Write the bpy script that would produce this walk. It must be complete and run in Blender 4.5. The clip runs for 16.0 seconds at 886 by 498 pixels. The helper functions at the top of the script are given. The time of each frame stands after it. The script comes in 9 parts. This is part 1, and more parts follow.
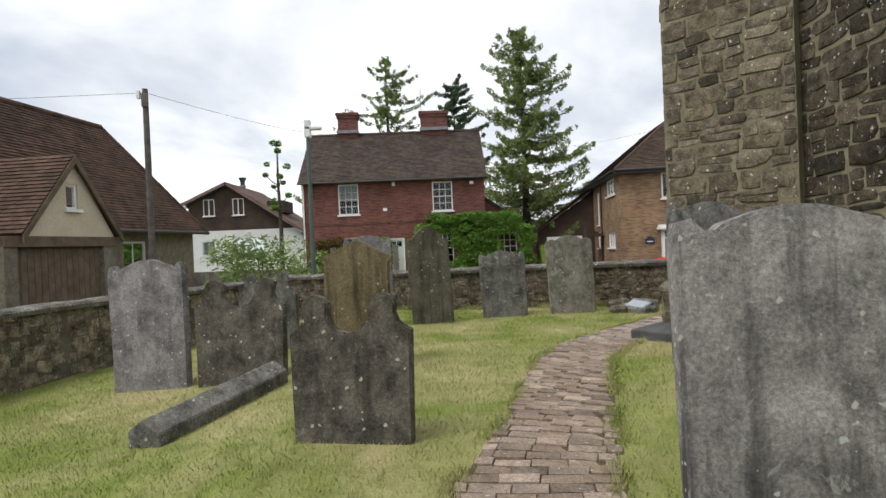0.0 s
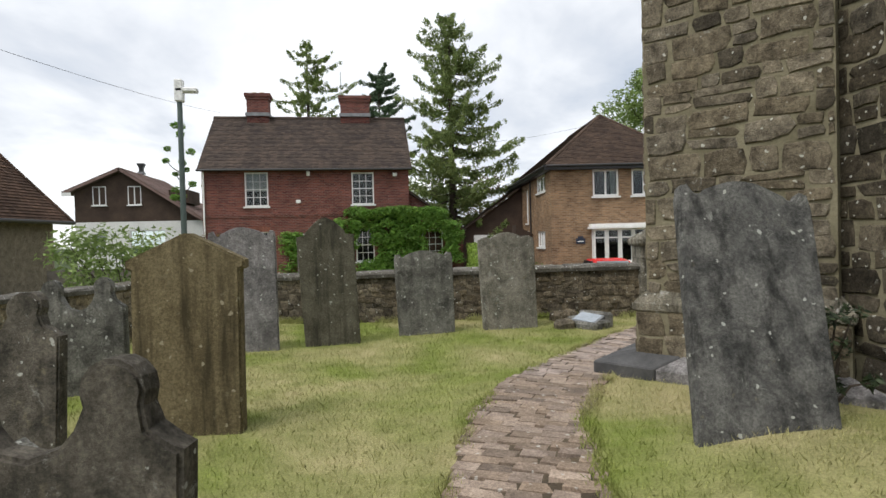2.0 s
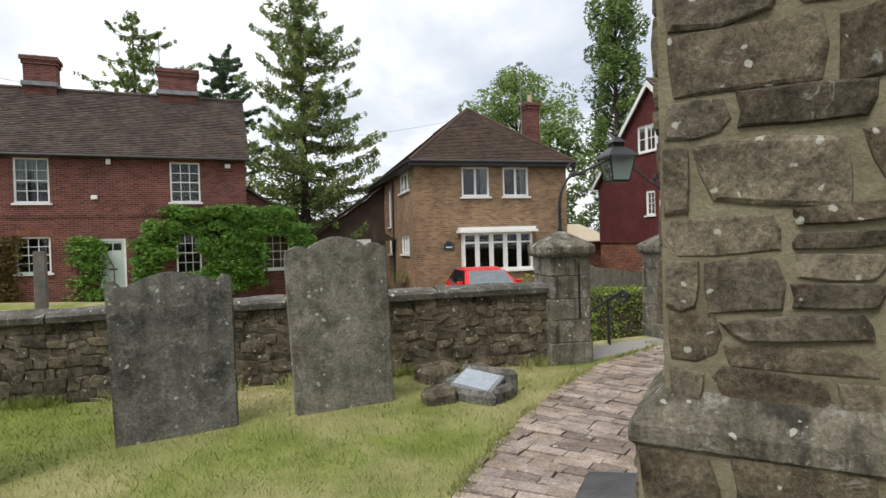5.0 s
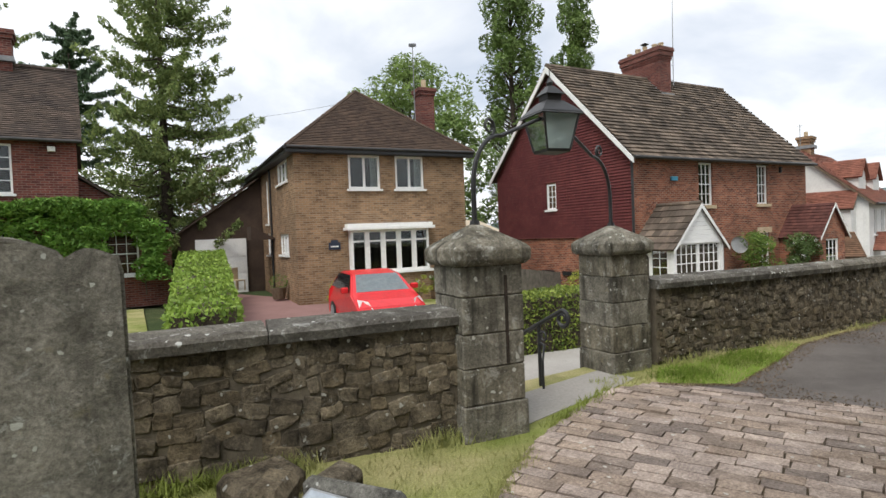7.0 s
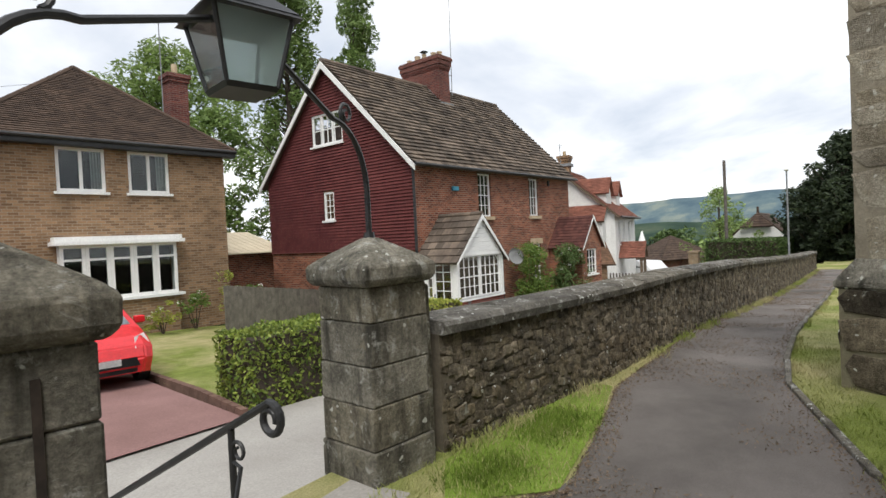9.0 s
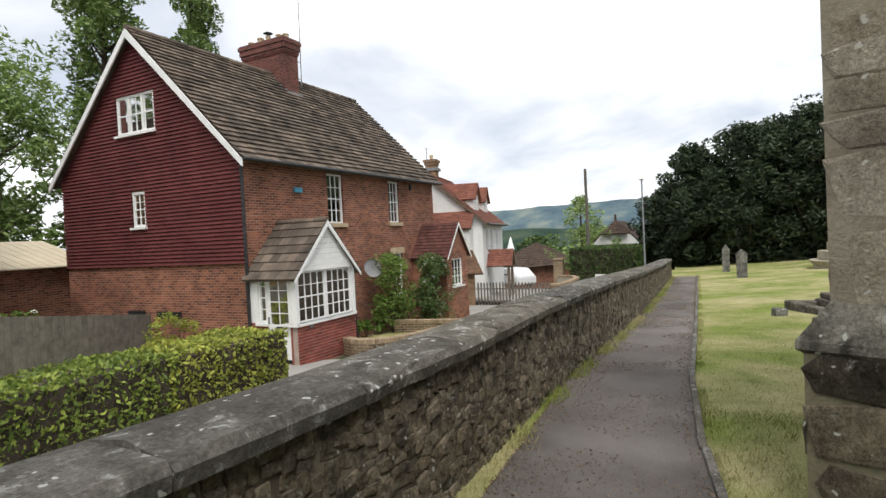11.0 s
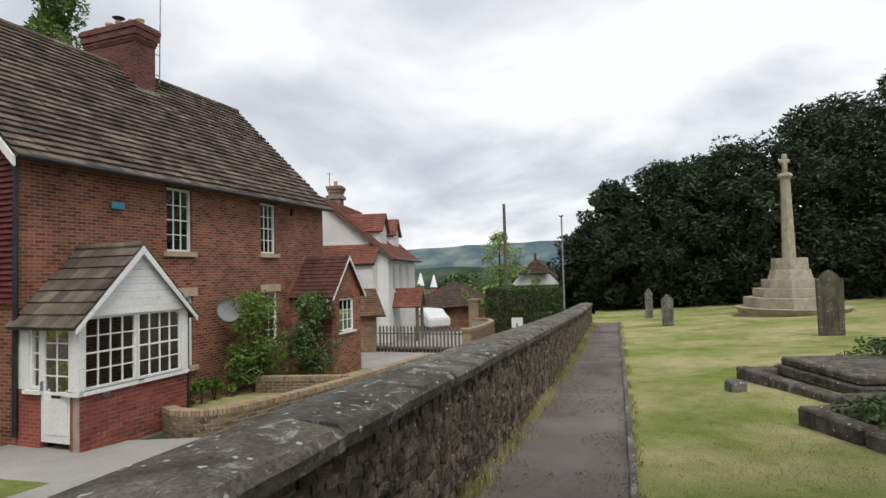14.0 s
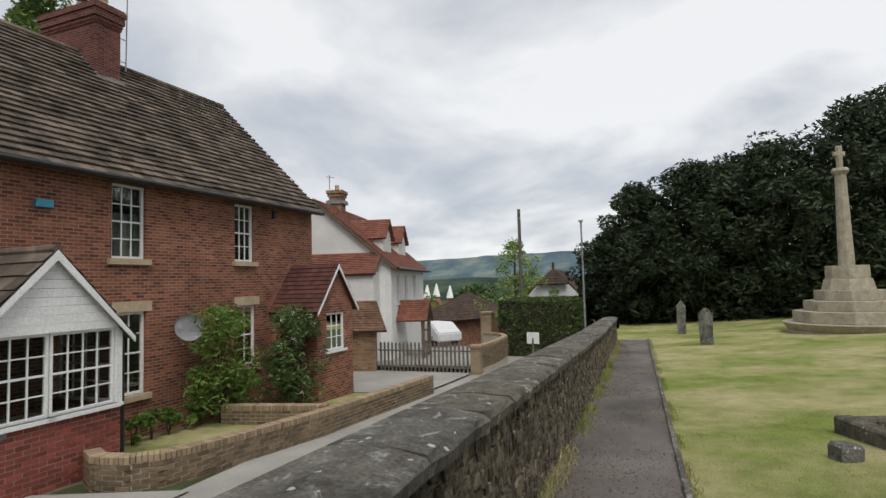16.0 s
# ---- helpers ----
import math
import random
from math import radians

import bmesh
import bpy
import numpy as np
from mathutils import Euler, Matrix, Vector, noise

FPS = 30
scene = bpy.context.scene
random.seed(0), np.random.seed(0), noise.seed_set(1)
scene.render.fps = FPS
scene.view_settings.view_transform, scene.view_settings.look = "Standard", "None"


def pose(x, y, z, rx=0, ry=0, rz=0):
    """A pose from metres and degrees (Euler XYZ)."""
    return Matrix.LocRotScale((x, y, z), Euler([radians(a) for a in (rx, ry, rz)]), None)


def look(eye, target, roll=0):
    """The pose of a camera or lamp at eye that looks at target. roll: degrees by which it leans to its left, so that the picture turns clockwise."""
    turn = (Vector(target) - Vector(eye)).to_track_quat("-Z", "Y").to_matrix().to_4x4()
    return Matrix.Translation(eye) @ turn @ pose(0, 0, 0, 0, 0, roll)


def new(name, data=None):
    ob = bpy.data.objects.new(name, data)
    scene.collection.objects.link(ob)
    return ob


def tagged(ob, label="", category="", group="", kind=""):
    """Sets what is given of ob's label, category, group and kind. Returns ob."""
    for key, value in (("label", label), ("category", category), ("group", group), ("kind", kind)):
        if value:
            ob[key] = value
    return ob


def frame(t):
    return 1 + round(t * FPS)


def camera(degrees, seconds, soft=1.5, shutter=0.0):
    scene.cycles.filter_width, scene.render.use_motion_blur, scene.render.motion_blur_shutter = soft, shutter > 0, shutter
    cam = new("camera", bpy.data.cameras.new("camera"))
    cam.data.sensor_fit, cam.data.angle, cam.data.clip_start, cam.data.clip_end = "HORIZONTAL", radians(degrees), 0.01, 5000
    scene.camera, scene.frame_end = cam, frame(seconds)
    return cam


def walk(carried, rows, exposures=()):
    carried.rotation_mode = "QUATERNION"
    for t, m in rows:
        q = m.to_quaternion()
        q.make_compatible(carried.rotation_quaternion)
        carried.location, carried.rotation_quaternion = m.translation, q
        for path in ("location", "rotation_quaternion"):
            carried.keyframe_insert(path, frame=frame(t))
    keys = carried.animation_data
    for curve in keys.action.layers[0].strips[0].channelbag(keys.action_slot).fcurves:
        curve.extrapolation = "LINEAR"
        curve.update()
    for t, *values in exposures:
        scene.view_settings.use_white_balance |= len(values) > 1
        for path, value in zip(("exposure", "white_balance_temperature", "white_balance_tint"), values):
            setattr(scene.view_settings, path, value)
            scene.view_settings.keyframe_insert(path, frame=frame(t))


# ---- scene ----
cam = camera(77.1, 16.0, 1.5)
PATH = [
    (0, (-0.164, -0.202, 1.331), (-0.127, 1.798, 1.313), -2.4),
    (0.5, (-0.156, 0.269, 1.318), (-0.138, 2.269, 1.302), -2.0),
    (1, (-0.015, 0.828, 1.319), (0.016, 2.827, 1.294), -2.0),
    (1.5, (0.003, 1.314, 1.336), (0.15, 3.308, 1.302), -1.7),
    (2, (0.155, 1.898, 1.326), (0.456, 3.874, 1.289), -1.5),
    (2.5, (0.307, 2.478, 1.364), (0.716, 4.435, 1.326), -1.6),
    (3, (0.522, 3.029, 1.367), (1.074, 4.951, 1.326), -1.7),
    (3.5, (0.678, 3.611, 1.376), (1.296, 5.512, 1.332), -1.7),
    (3.7, (0.727, 3.858, 1.367), (1.367, 5.752, 1.337), -1.3),
    (5.8, (1.804, 6.058, 1.343), (2.666, 7.862, 1.299), -2.0),
    (6, (1.91, 6.293, 1.37), (2.806, 8.08, 1.328), -1.8),
    (6.5, (2.243, 6.764, 1.333), (3.24, 8.498, 1.289), -1.8),
    (7, (2.56, 7.229, 1.346), (3.651, 8.904, 1.291), -2.2),
    (7.5, (2.944, 7.602, 1.329), (4.224, 9.138, 1.271), -2.4),
    (8, (3.39, 8.001, 1.331), (4.813, 9.406, 1.285), -2.5),
    (8.5, (3.855, 8.321, 1.339), (5.41, 9.577, 1.297), -2.5),
    (9, (4.396, 8.548, 1.34), (6.023, 9.71, 1.298), -2.7),
    (9.2, (4.625, 8.651, 1.319), (6.277, 9.777, 1.27), -2.9),
    (11.3, (7.096, 9.127, 1.418), (8.961, 9.852, 1.384), -2.9),
    (11.5, (7.309, 9.141, 1.398), (9.186, 9.833, 1.37), -3.0),
    (12, (7.864, 9.154, 1.429), (9.773, 9.749, 1.435), -2.9),
    (12.5, (8.458, 9.132, 1.437), (10.382, 9.675, 1.492), -3.1),
    (13, (8.989, 9.169, 1.407), (10.916, 9.702, 1.479), -2.9),
    (13.5, (9.551, 9.084, 1.383), (11.479, 9.614, 1.429), -1.7),
    (14, (10.111, 9.149, 1.365), (12.039, 9.676, 1.446), -1.5),
    (14.5, (10.658, 9.176, 1.36), (12.585, 9.705, 1.457), -1.5),
    (15, (11.215, 9.22, 1.36), (13.135, 9.772, 1.467), -1.5),
    (15.5, (11.744, 9.28, 1.358), (13.655, 9.858, 1.471), -1.3),
    (16, (12.342, 9.282, 1.342), (14.249, 9.872, 1.463), -1.6),
]
walk(cam, [(t, look(eye, target, roll)) for t, eye, target, roll in PATH], [(0, 0.0), (3.5, 0.0), (6, 0.16), (9, 0.13), (11.5, 0.12), (12.5, 0.0), (13.5, -0.16), (14.5, -0.32), (16, -0.42)])

# ---- world, sun, exposure ----
SUN_EL, SUN_AZ = radians(58), radians(240)
world = bpy.data.worlds.new("world")
scene.world = world
world.use_nodes = True
wt = world.node_tree
wn, wl = wt.nodes, wt.links
wn.clear()
w_out = wn.new("ShaderNodeOutputWorld")
w_bg = wn.new("ShaderNodeBackground")
w_sky = wn.new("ShaderNodeTexSky")
w_sky.sky_type = "NISHITA"
w_sky.sun_disc = False
w_sky.sun_elevation, w_sky.sun_rotation = SUN_EL, SUN_AZ
w_sky_s = wn.new("ShaderNodeVectorMath")
w_sky_s.operation = "SCALE"
w_sky_s.inputs["Scale"].default_value = 0.14
wl.new(w_sky.outputs["Color"], w_sky_s.inputs[0])
w_tc = wn.new("ShaderNodeTexCoord")
w_sep = wn.new("ShaderNodeSeparateXYZ")
wl.new(w_tc.outputs["Generated"], w_sep.inputs[0])
# flat cloud deck: project the direction on a plane above
w_zc = wn.new("ShaderNodeMath"); w_zc.operation = "MAXIMUM"; w_zc.inputs[1].default_value = 0.0
wl.new(w_sep.outputs["Z"], w_zc.inputs[0])
w_za = wn.new("ShaderNodeMath"); w_za.operation = "ADD"; w_za.inputs[1].default_value = 0.22
wl.new(w_zc.outputs[0], w_za.inputs[0])
w_dx = wn.new("ShaderNodeMath"); w_dx.operation = "DIVIDE"
w_dy = wn.new("ShaderNodeMath"); w_dy.operation = "DIVIDE"
wl.new(w_sep.outputs["X"], w_dx.inputs[0]); wl.new(w_za.outputs[0], w_dx.inputs[1])
wl.new(w_sep.outputs["Y"], w_dy.inputs[0]); wl.new(w_za.outputs[0], w_dy.inputs[1])
w_cmb = wn.new("ShaderNodeCombineXYZ")
wl.new(w_dx.outputs[0], w_cmb.inputs[0]); wl.new(w_dy.outputs[0], w_cmb.inputs[1])
w_n = wn.new("ShaderNodeTexNoise")
w_n.inputs["Scale"].default_value = 0.9
w_n.inputs["Detail"].default_value = 7.0
w_n.inputs["Roughness"].default_value = 0.52
w_n.inputs["Distortion"].default_value = 0.35
wl.new(w_cmb.outputs[0], w_n.inputs["Vector"])
w_r = wn.new("ShaderNodeValToRGB")
w_r.color_ramp.elements[0].position, w_r.color_ramp.elements[0].color = 0.34, (0.50, 0.55, 0.63, 1)
w_r.color_ramp.elements[1].position, w_r.color_ramp.elements[1].color = 0.57, (0.98, 0.99, 1.0, 1)
e = w_r.color_ramp.elements.new(0.43)
e.color = (0.66, 0.69, 0.74, 1)
wl.new(w_n.outputs["Fac"], w_r.inputs[0])
w_mix = wn.new("ShaderNodeMix")
w_mix.data_type = "RGBA"
w_mix.inputs["Factor"].default_value = 0.93
wl.new(w_sky_s.outputs[0], w_mix.inputs["A"])
wl.new(w_r.outputs["Color"], w_mix.inputs["B"])
wl.new(w_mix.outputs["Result"], w_bg.inputs["Color"])
w_bg.inputs["Strength"].default_value = 1.25
wl.new(w_bg.outputs[0], w_out.inputs[0])

sun_data = bpy.data.lights.new("sun", "SUN")
sun_data.energy, sun_data.angle, sun_data.color = 2.6, radians(25), (1.0, 0.96, 0.90)
sun = new("sun", sun_data)
sun.matrix_world = look((0, 0, 30), (0 - 30 * math.sin(SUN_AZ) * math.cos(SUN_EL), 0 - 30 * math.cos(SUN_AZ) * math.cos(SUN_EL), 30 - 30 * math.sin(SUN_EL)))


# ---- materials ----
def node_mat(name):
    m = bpy.data.materials.new(name)
    m.use_nodes = True
    nt = m.node_tree
    bsdf = nt.nodes["Principled BSDF"]
    bsdf.inputs["Specular IOR Level"].default_value = 0.25
    return m, nt, bsdf


def ramp(nt, src, stops):
    r = nt.nodes.new("ShaderNodeValToRGB")
    el = r.color_ramp.elements
    while len(el) < len(stops):
        el.new(0.5)
    for k, (p, c) in enumerate(stops):
        el[k].position = p
        el[k].color = (*c, 1) if len(c) == 3 else c
    nt.links.new(src, r.inputs[0])
    return r.outputs["Color"]


def coords(nt, shift=True):
    """Places in metres, moved by the object's own random number."""
    if not shift:
        return nt.nodes.new("ShaderNodeTexCoord").outputs["Object"]
    place = nt.nodes.new("ShaderNodeNewGeometry")
    oi = nt.nodes.new("ShaderNodeObjectInfo")
    mul = nt.nodes.new("ShaderNodeMath"); mul.operation = "MULTIPLY"; mul.inputs[1].default_value = 37.0
    nt.links.new(oi.outputs["Random"], mul.inputs[0])
    add = nt.nodes.new("ShaderNodeVectorMath"); add.operation = "ADD"
    nt.links.new(place.outputs["Position"], add.inputs[0])
    nt.links.new(mul.outputs[0], add.inputs[1])
    return add.outputs[0]


def noise_tex(nt, vec, scale, detail=5.0, rough=0.55, dist=0.0):
    n = nt.nodes.new("ShaderNodeTexNoise")
    n.inputs["Scale"].default_value = scale
    n.inputs["Detail"].default_value = detail
    n.inputs["Roughness"].default_value = rough
    n.inputs["Distortion"].default_value = dist
    nt.links.new(vec, n.inputs["Vector"])
    return n.outputs["Fac"]


def mixc(nt, fac, a, b, blend="MIX"):
    m = nt.nodes.new("ShaderNodeMix")
    m.data_type = "RGBA"
    m.blend_type = blend
    for sock, v in (("Factor", fac), ("A", a), ("B", b)):
        if isinstance(v, (int, float)):
            m.inputs[sock].default_value = v
        elif isinstance(v, tuple):
            m.inputs[sock].default_value = (*v, 1)
        else:
            nt.links.new(v, m.inputs[sock])
    return m.outputs["Result"]


def bump(nt, bsdf, height, strength, dist=0.02):
    b = nt.nodes.new("ShaderNodeBump")
    b.inputs["Strength"].default_value = strength
    b.inputs["Distance"].default_value = dist
    nt.links.new(height, b.inputs["Height"])
    nt.links.new(b.outputs[0], bsdf.inputs["Normal"])


def surface(name, dark, light, scale=3.0, fine=40.0, rough=0.85, strength=0.35, dist=0.01, spec=0.25, island=0.0, vary=0.0, metal=0.0):
    """A plain worn surface: coarse patches, fine grain, relief. island: brightness step between pieces; vary: between objects."""
    m, nt, b = node_mat(name)
    v = coords(nt)
    coarse = noise_tex(nt, v, scale, 6.0, 0.6)
    grain = noise_tex(nt, v, fine, 4.0, 0.7)
    mid = tuple((p + q) / 2 for p, q in zip(dark, light))
    col = ramp(nt, coarse, [(0.32, dark), (0.5, mid), (0.68, light)])
    g = ramp(nt, grain, [(0.25, (0.72, 0.72, 0.72)), (0.75, (1.22, 1.22, 1.22))])
    col = mixc(nt, 0.8, col, g, "MULTIPLY")
    for amount, node, out in ((island, "ShaderNodeNewGeometry", "Random Per Island"), (vary, "ShaderNodeObjectInfo", "Random")):
        if amount:
            r = nt.nodes.new(node).outputs[out]
            k = ramp(nt, r, [(0.0, (1 - amount, 1 - amount, 1 - amount)), (0.5, (1, 1, 1)), (1.0, (1 + amount, 1 + amount * 0.9, 1 + amount * 0.8))])
            col = mixc(nt, 1.0, col, k, "MULTIPLY")
    nt.links.new(col, b.inputs["Base Color"])
    b.inputs["Roughness"].default_value = rough
    b.inputs["Specular IOR Level"].default_value = spec
    b.inputs["Metallic"].default_value = metal
    if strength:
        bump(nt, b, grain, strength, dist)
    return m


def lichen_stone(name, dark, light, lichen=(0.52, 0.53, 0.48), amount=0.60, ochre=0.62, scale=4.5, vary=0.0, island=0.0, streaks=0.0, spots=14.0, strength=0.85):
    """Weathered stone: grey patches, pale lichen discs, ochre bloom, dark streaks."""
    m, nt, b = node_mat(name)
    v = coords(nt)
    coarse = noise_tex(nt, v, scale, 9.0, 0.74, 0.3)
    grain = noise_tex(nt, v, 55.0, 8.0, 0.80)
    mid = tuple((p + q) / 2 for p, q in zip(dark, light))
    col = ramp(nt, coarse, [(0.36, dark), (0.5, mid), (0.63, light)])
    g = ramp(nt, grain, [(0.34, (0.42, 0.41, 0.40)), (0.5, (0.95, 0.95, 0.95)), (0.66, (1.55, 1.55, 1.52))])
    col = mixc(nt, 0.85, col, g, "MULTIPLY")
    for amt, node, out in ((island, "ShaderNodeNewGeometry", "Random Per Island"), (vary, "ShaderNodeObjectInfo", "Random")):
        if amt:
            r = nt.nodes.new(node).outputs[out]
            k = ramp(nt, r, [(0.0, (1 - amt, 1 - amt, 1 - amt)), (0.4, (1.05, 1.0, 0.9)), (0.7, (1, 1, 1)), (1.0, (1 + amt, 1 + amt * 0.95, 1 + amt * 0.8))])
            col = mixc(nt, 1.0, col, k, "MULTIPLY")
    if streaks:
        mp = nt.nodes.new("ShaderNodeMapping")
        mp.inputs["Scale"].default_value = (9.0, 9.0, 0.9)
        nt.links.new(v, mp.inputs["Vector"])
        s = noise_tex(nt, mp.outputs[0], 1.0, 5.0, 0.6)
        sf = ramp(nt, s, [(0.50, (0, 0, 0)), (0.68, (streaks, streaks, streaks))])
        col = mixc(nt, sf, col, tuple(c * 0.35 for c in dark))
    och = noise_tex(nt, v, scale * 2.3, 6.0, 0.7)
    of = ramp(nt, och, [(ochre, (0, 0, 0)), (ochre + 0.10, (0.55, 0.55, 0.55))])
    col = mixc(nt, of, col, (0.255, 0.225, 0.15))
    crust = noise_tex(nt, v, 8.0, 9.0, 0.78, 0.6)
    cf = ramp(nt, crust, [(1.17 - amount, (0, 0, 0)), (1.25 - amount, (0.75, 0.75, 0.75))])
    col = mixc(nt, cf, col, tuple(c * 0.8 for c in lichen))
    warp = nt.nodes.new("ShaderNodeMix")
    warp.data_type = "RGBA"
    warp.inputs["Factor"].default_value = 0.05
    nt.links.new(v, warp.inputs["A"])
    wn_ = nt.nodes.new("ShaderNodeTexNoise")
    wn_.inputs["Scale"].default_value = 18.0
    nt.links.new(v, wn_.inputs["Vector"])
    nt.links.new(wn_.outputs["Color"], warp.inputs["B"])
    vo = nt.nodes.new("ShaderNodeTexVoronoi")
    vo.inputs["Scale"].default_value = spots * 1.5
    nt.links.new(warp.outputs["Result"], vo.inputs["Vector"])
    sc = nt.nodes.new("ShaderNodeSeparateColor")
    nt.links.new(vo.outputs["Color"], sc.inputs[0])
    rad = nt.nodes.new("ShaderNodeMath"); rad.operation = "MULTIPLY_ADD"
    nt.links.new(sc.outputs["Red"], rad.inputs[0]); rad.inputs[1].default_value = 1.1; rad.inputs[2].default_value = -0.79
    sub = nt.nodes.new("ShaderNodeMath"); sub.operation = "SUBTRACT"
    nt.links.new(rad.outputs[0], sub.inputs[0]); nt.links.new(vo.outputs["Distance"], sub.inputs[1])
    wob = nt.nodes.new("ShaderNodeMath"); wob.operation = "MULTIPLY_ADD"
    nt.links.new(grain, wob.inputs[0]); wob.inputs[1].default_value = 0.3
    nt.links.new(sub.outputs[0], wob.inputs[2])
    lf = ramp(nt, wob.outputs[0], [(0.13, (0, 0, 0)), (0.19, (0.9, 0.9, 0.9))])
    col = mixc(nt, lf, col, lichen)
    nt.links.new(col, b.inputs["Base Color"])
    b.inputs["Roughness"].default_value = 0.93
    b.inputs["Specular IOR Level"].default_value = 0.15
    hh = nt.nodes.new("ShaderNodeMath"); hh.operation = "MULTIPLY_ADD"
    nt.links.new(coarse, hh.inputs[0]); hh.inputs[1].default_value = 1.2
    nt.links.new(grain, hh.inputs[2])
    bump(nt, b, hh.outputs[0], strength, 0.018)
    return m


def brickwork(name, c1, c2, mortar, width=0.225, height=0.075, joint=0.020, patch=0.35):
    """Coursed brick for walls built in their own x-z plane (or y-z, by box choice of the larger axis)."""
    m, nt, b = node_mat(name)
    tc = nt.nodes.new("ShaderNodeTexCoord")
    sep = nt.nodes.new("ShaderNodeSeparateXYZ")
    nt.links.new(tc.outputs["Object"], sep.inputs[0])
    add = nt.nodes.new("ShaderNodeMath"); add.operation = "ADD"
    nt.links.new(sep.outputs["X"], add.inputs[0]); nt.links.new(sep.outputs["Y"], add.inputs[1])
    cmb = nt.nodes.new("ShaderNodeCombineXYZ")
    nt.links.new(add.outputs[0], cmb.inputs[0]); nt.links.new(sep.outputs["Z"], cmb.inputs[1])
    br = nt.nodes.new("ShaderNodeTexBrick")
    nt.links.new(cmb.outputs[0], br.inputs["Vector"])
    br.inputs["Scale"].default_value = 1.0
    br.inputs["Brick Width"].default_value = width
    br.inputs["Row Height"].default_value = height
    br.inputs["Mortar Size"].default_value = joint / 2
    br.inputs["Mortar Smooth"].default_value = 0.3
    br.inputs["Bias"].default_value = 0.0
    br.inputs["Color1"].default_value = (*c1, 1)
    br.inputs["Color2"].default_value = (*c2, 1)
    br.inputs["Mortar"].default_value = (*mortar, 1)
    big = noise_tex(nt, tc.outputs["Object"], 0.9, 5.0, 0.6)
    fine = noise_tex(nt, tc.outputs["Object"], 30.0, 4.0, 0.7)
    k = ramp(nt, big, [(0.3, (1 - patch, 1 - patch, 1 - patch)), (0.7, (1 + patch * 0.6, 1 + patch * 0.6, 1 + patch * 0.6))])
    col = mixc(nt, 1.0, br.outputs["Color"], k, "MULTIPLY")
    f = ramp(nt, fine, [(0.25, (0.75, 0.75, 0.75)), (0.75, (1.2, 1.2, 1.2))])
    col = mixc(nt, 0.8, col, f, "MULTIPLY")
    nt.links.new(col, b.inputs["Base Color"])
    b.inputs["Roughness"].default_value = 0.9
    inv = nt.nodes.new("ShaderNodeMath"); inv.operation = "SUBTRACT"; inv.inputs[0].default_value = 1.0
    nt.links.new(br.outputs["Fac"], inv.inputs[1])
    hh = nt.nodes.new("ShaderNodeMath"); hh.operation = "MULTIPLY_ADD"; hh.inputs[1].default_value = 0.3
    nt.links.new(fine, hh.inputs[0]); nt.links.new(inv.outputs[0], hh.inputs[2])
    bump(nt, b, hh.outputs[0], 0.5, 0.008)
    return m


def glass(name):
    m = bpy.data.materials.new(name)
    m.use_nodes = True
    nt = m.node_tree
    nt.nodes.remove(nt.nodes["Principled BSDF"])
    out = nt.nodes["Material Output"]
    tr = nt.nodes.new("ShaderNodeBsdfTransparent")
    tr.inputs[0].default_value = (0.82, 0.87, 0.86, 1)
    gl = nt.nodes.new("ShaderNodeBsdfGlossy")
    gl.inputs["Roughness"].default_value = 0.03
    fr = nt.nodes.new("ShaderNodeFresnel")
    fr.inputs["IOR"].default_value = 1.5
    mx = nt.nodes.new("ShaderNodeMixShader")
    nt.links.new(fr.outputs[0], mx.inputs[0]); nt.links.new(tr.outputs[0], mx.inputs[1]); nt.links.new(gl.outputs[0], mx.inputs[2])
    nt.links.new(mx.outputs[0], out.inputs["Surface"])
    return m


def leaf_mat(name, dark, light, trans=0.25, scale=1.5):
    m, nt, b = node_mat(name)
    v = coords(nt, False)
    isl = nt.nodes.new("ShaderNodeNewGeometry").outputs["Random Per Island"]
    c = ramp(nt, isl, [(0.0, dark), (0.55, tuple((p + q) / 2 for p, q in zip(dark, light))), (1.0, light)])
    n = noise_tex(nt, v, scale, 3.0, 0.6)
    k = ramp(nt, n, [(0.3, (0.7, 0.7, 0.7)), (0.7, (1.25, 1.25, 1.2))])
    c = mixc(nt, 1.0, c, k, "MULTIPLY")
    nt.links.new(c, b.inputs["Base Color"])
    b.inputs["Roughness"].default_value = 0.6
    b.inputs["Specular IOR Level"].default_value = 0.3
    tl = nt.nodes.new("ShaderNodeBsdfTranslucent")
    nt.links.new(c, tl.inputs["Color"])
    mx = nt.nodes.new("ShaderNodeMixShader")
    mx.inputs[0].default_value = trans
    nt.links.new(b.outputs[0], mx.inputs[1]); nt.links.new(tl.outputs[0], mx.inputs[2])
    nt.links.new(mx.outputs[0], nt.nodes["Material Output"].inputs["Surface"])
    return m


M_GLASS = glass("window_glass")
M_WHITE = surface("white_paint", (0.72, 0.73, 0.72), (0.82, 0.82, 0.80), 2, 30, 0.45, 0.1, 0.002, 0.4)
M_CREAM = surface("cream_render", (0.52, 0.45, 0.33), (0.62, 0.54, 0.41), 1.5, 30, 0.9, 0.3, 0.005)
M_RENDER = surface("white_render", (0.66, 0.66, 0.64), (0.78, 0.78, 0.76), 1.0, 25, 0.9, 0.3, 0.005)
M_BLACK = surface("black_iron", (0.012, 0.013, 0.014), (0.03, 0.03, 0.032), 6, 60, 0.45, 0.2, 0.002, 0.5)
# near-black colour stands in for the gloom of unlit interiors
M_DARK = surface("unlit_interior_black", (0.02, 0.019, 0.018), (0.035, 0.033, 0.03), 2, 20, 0.9, 0.0)
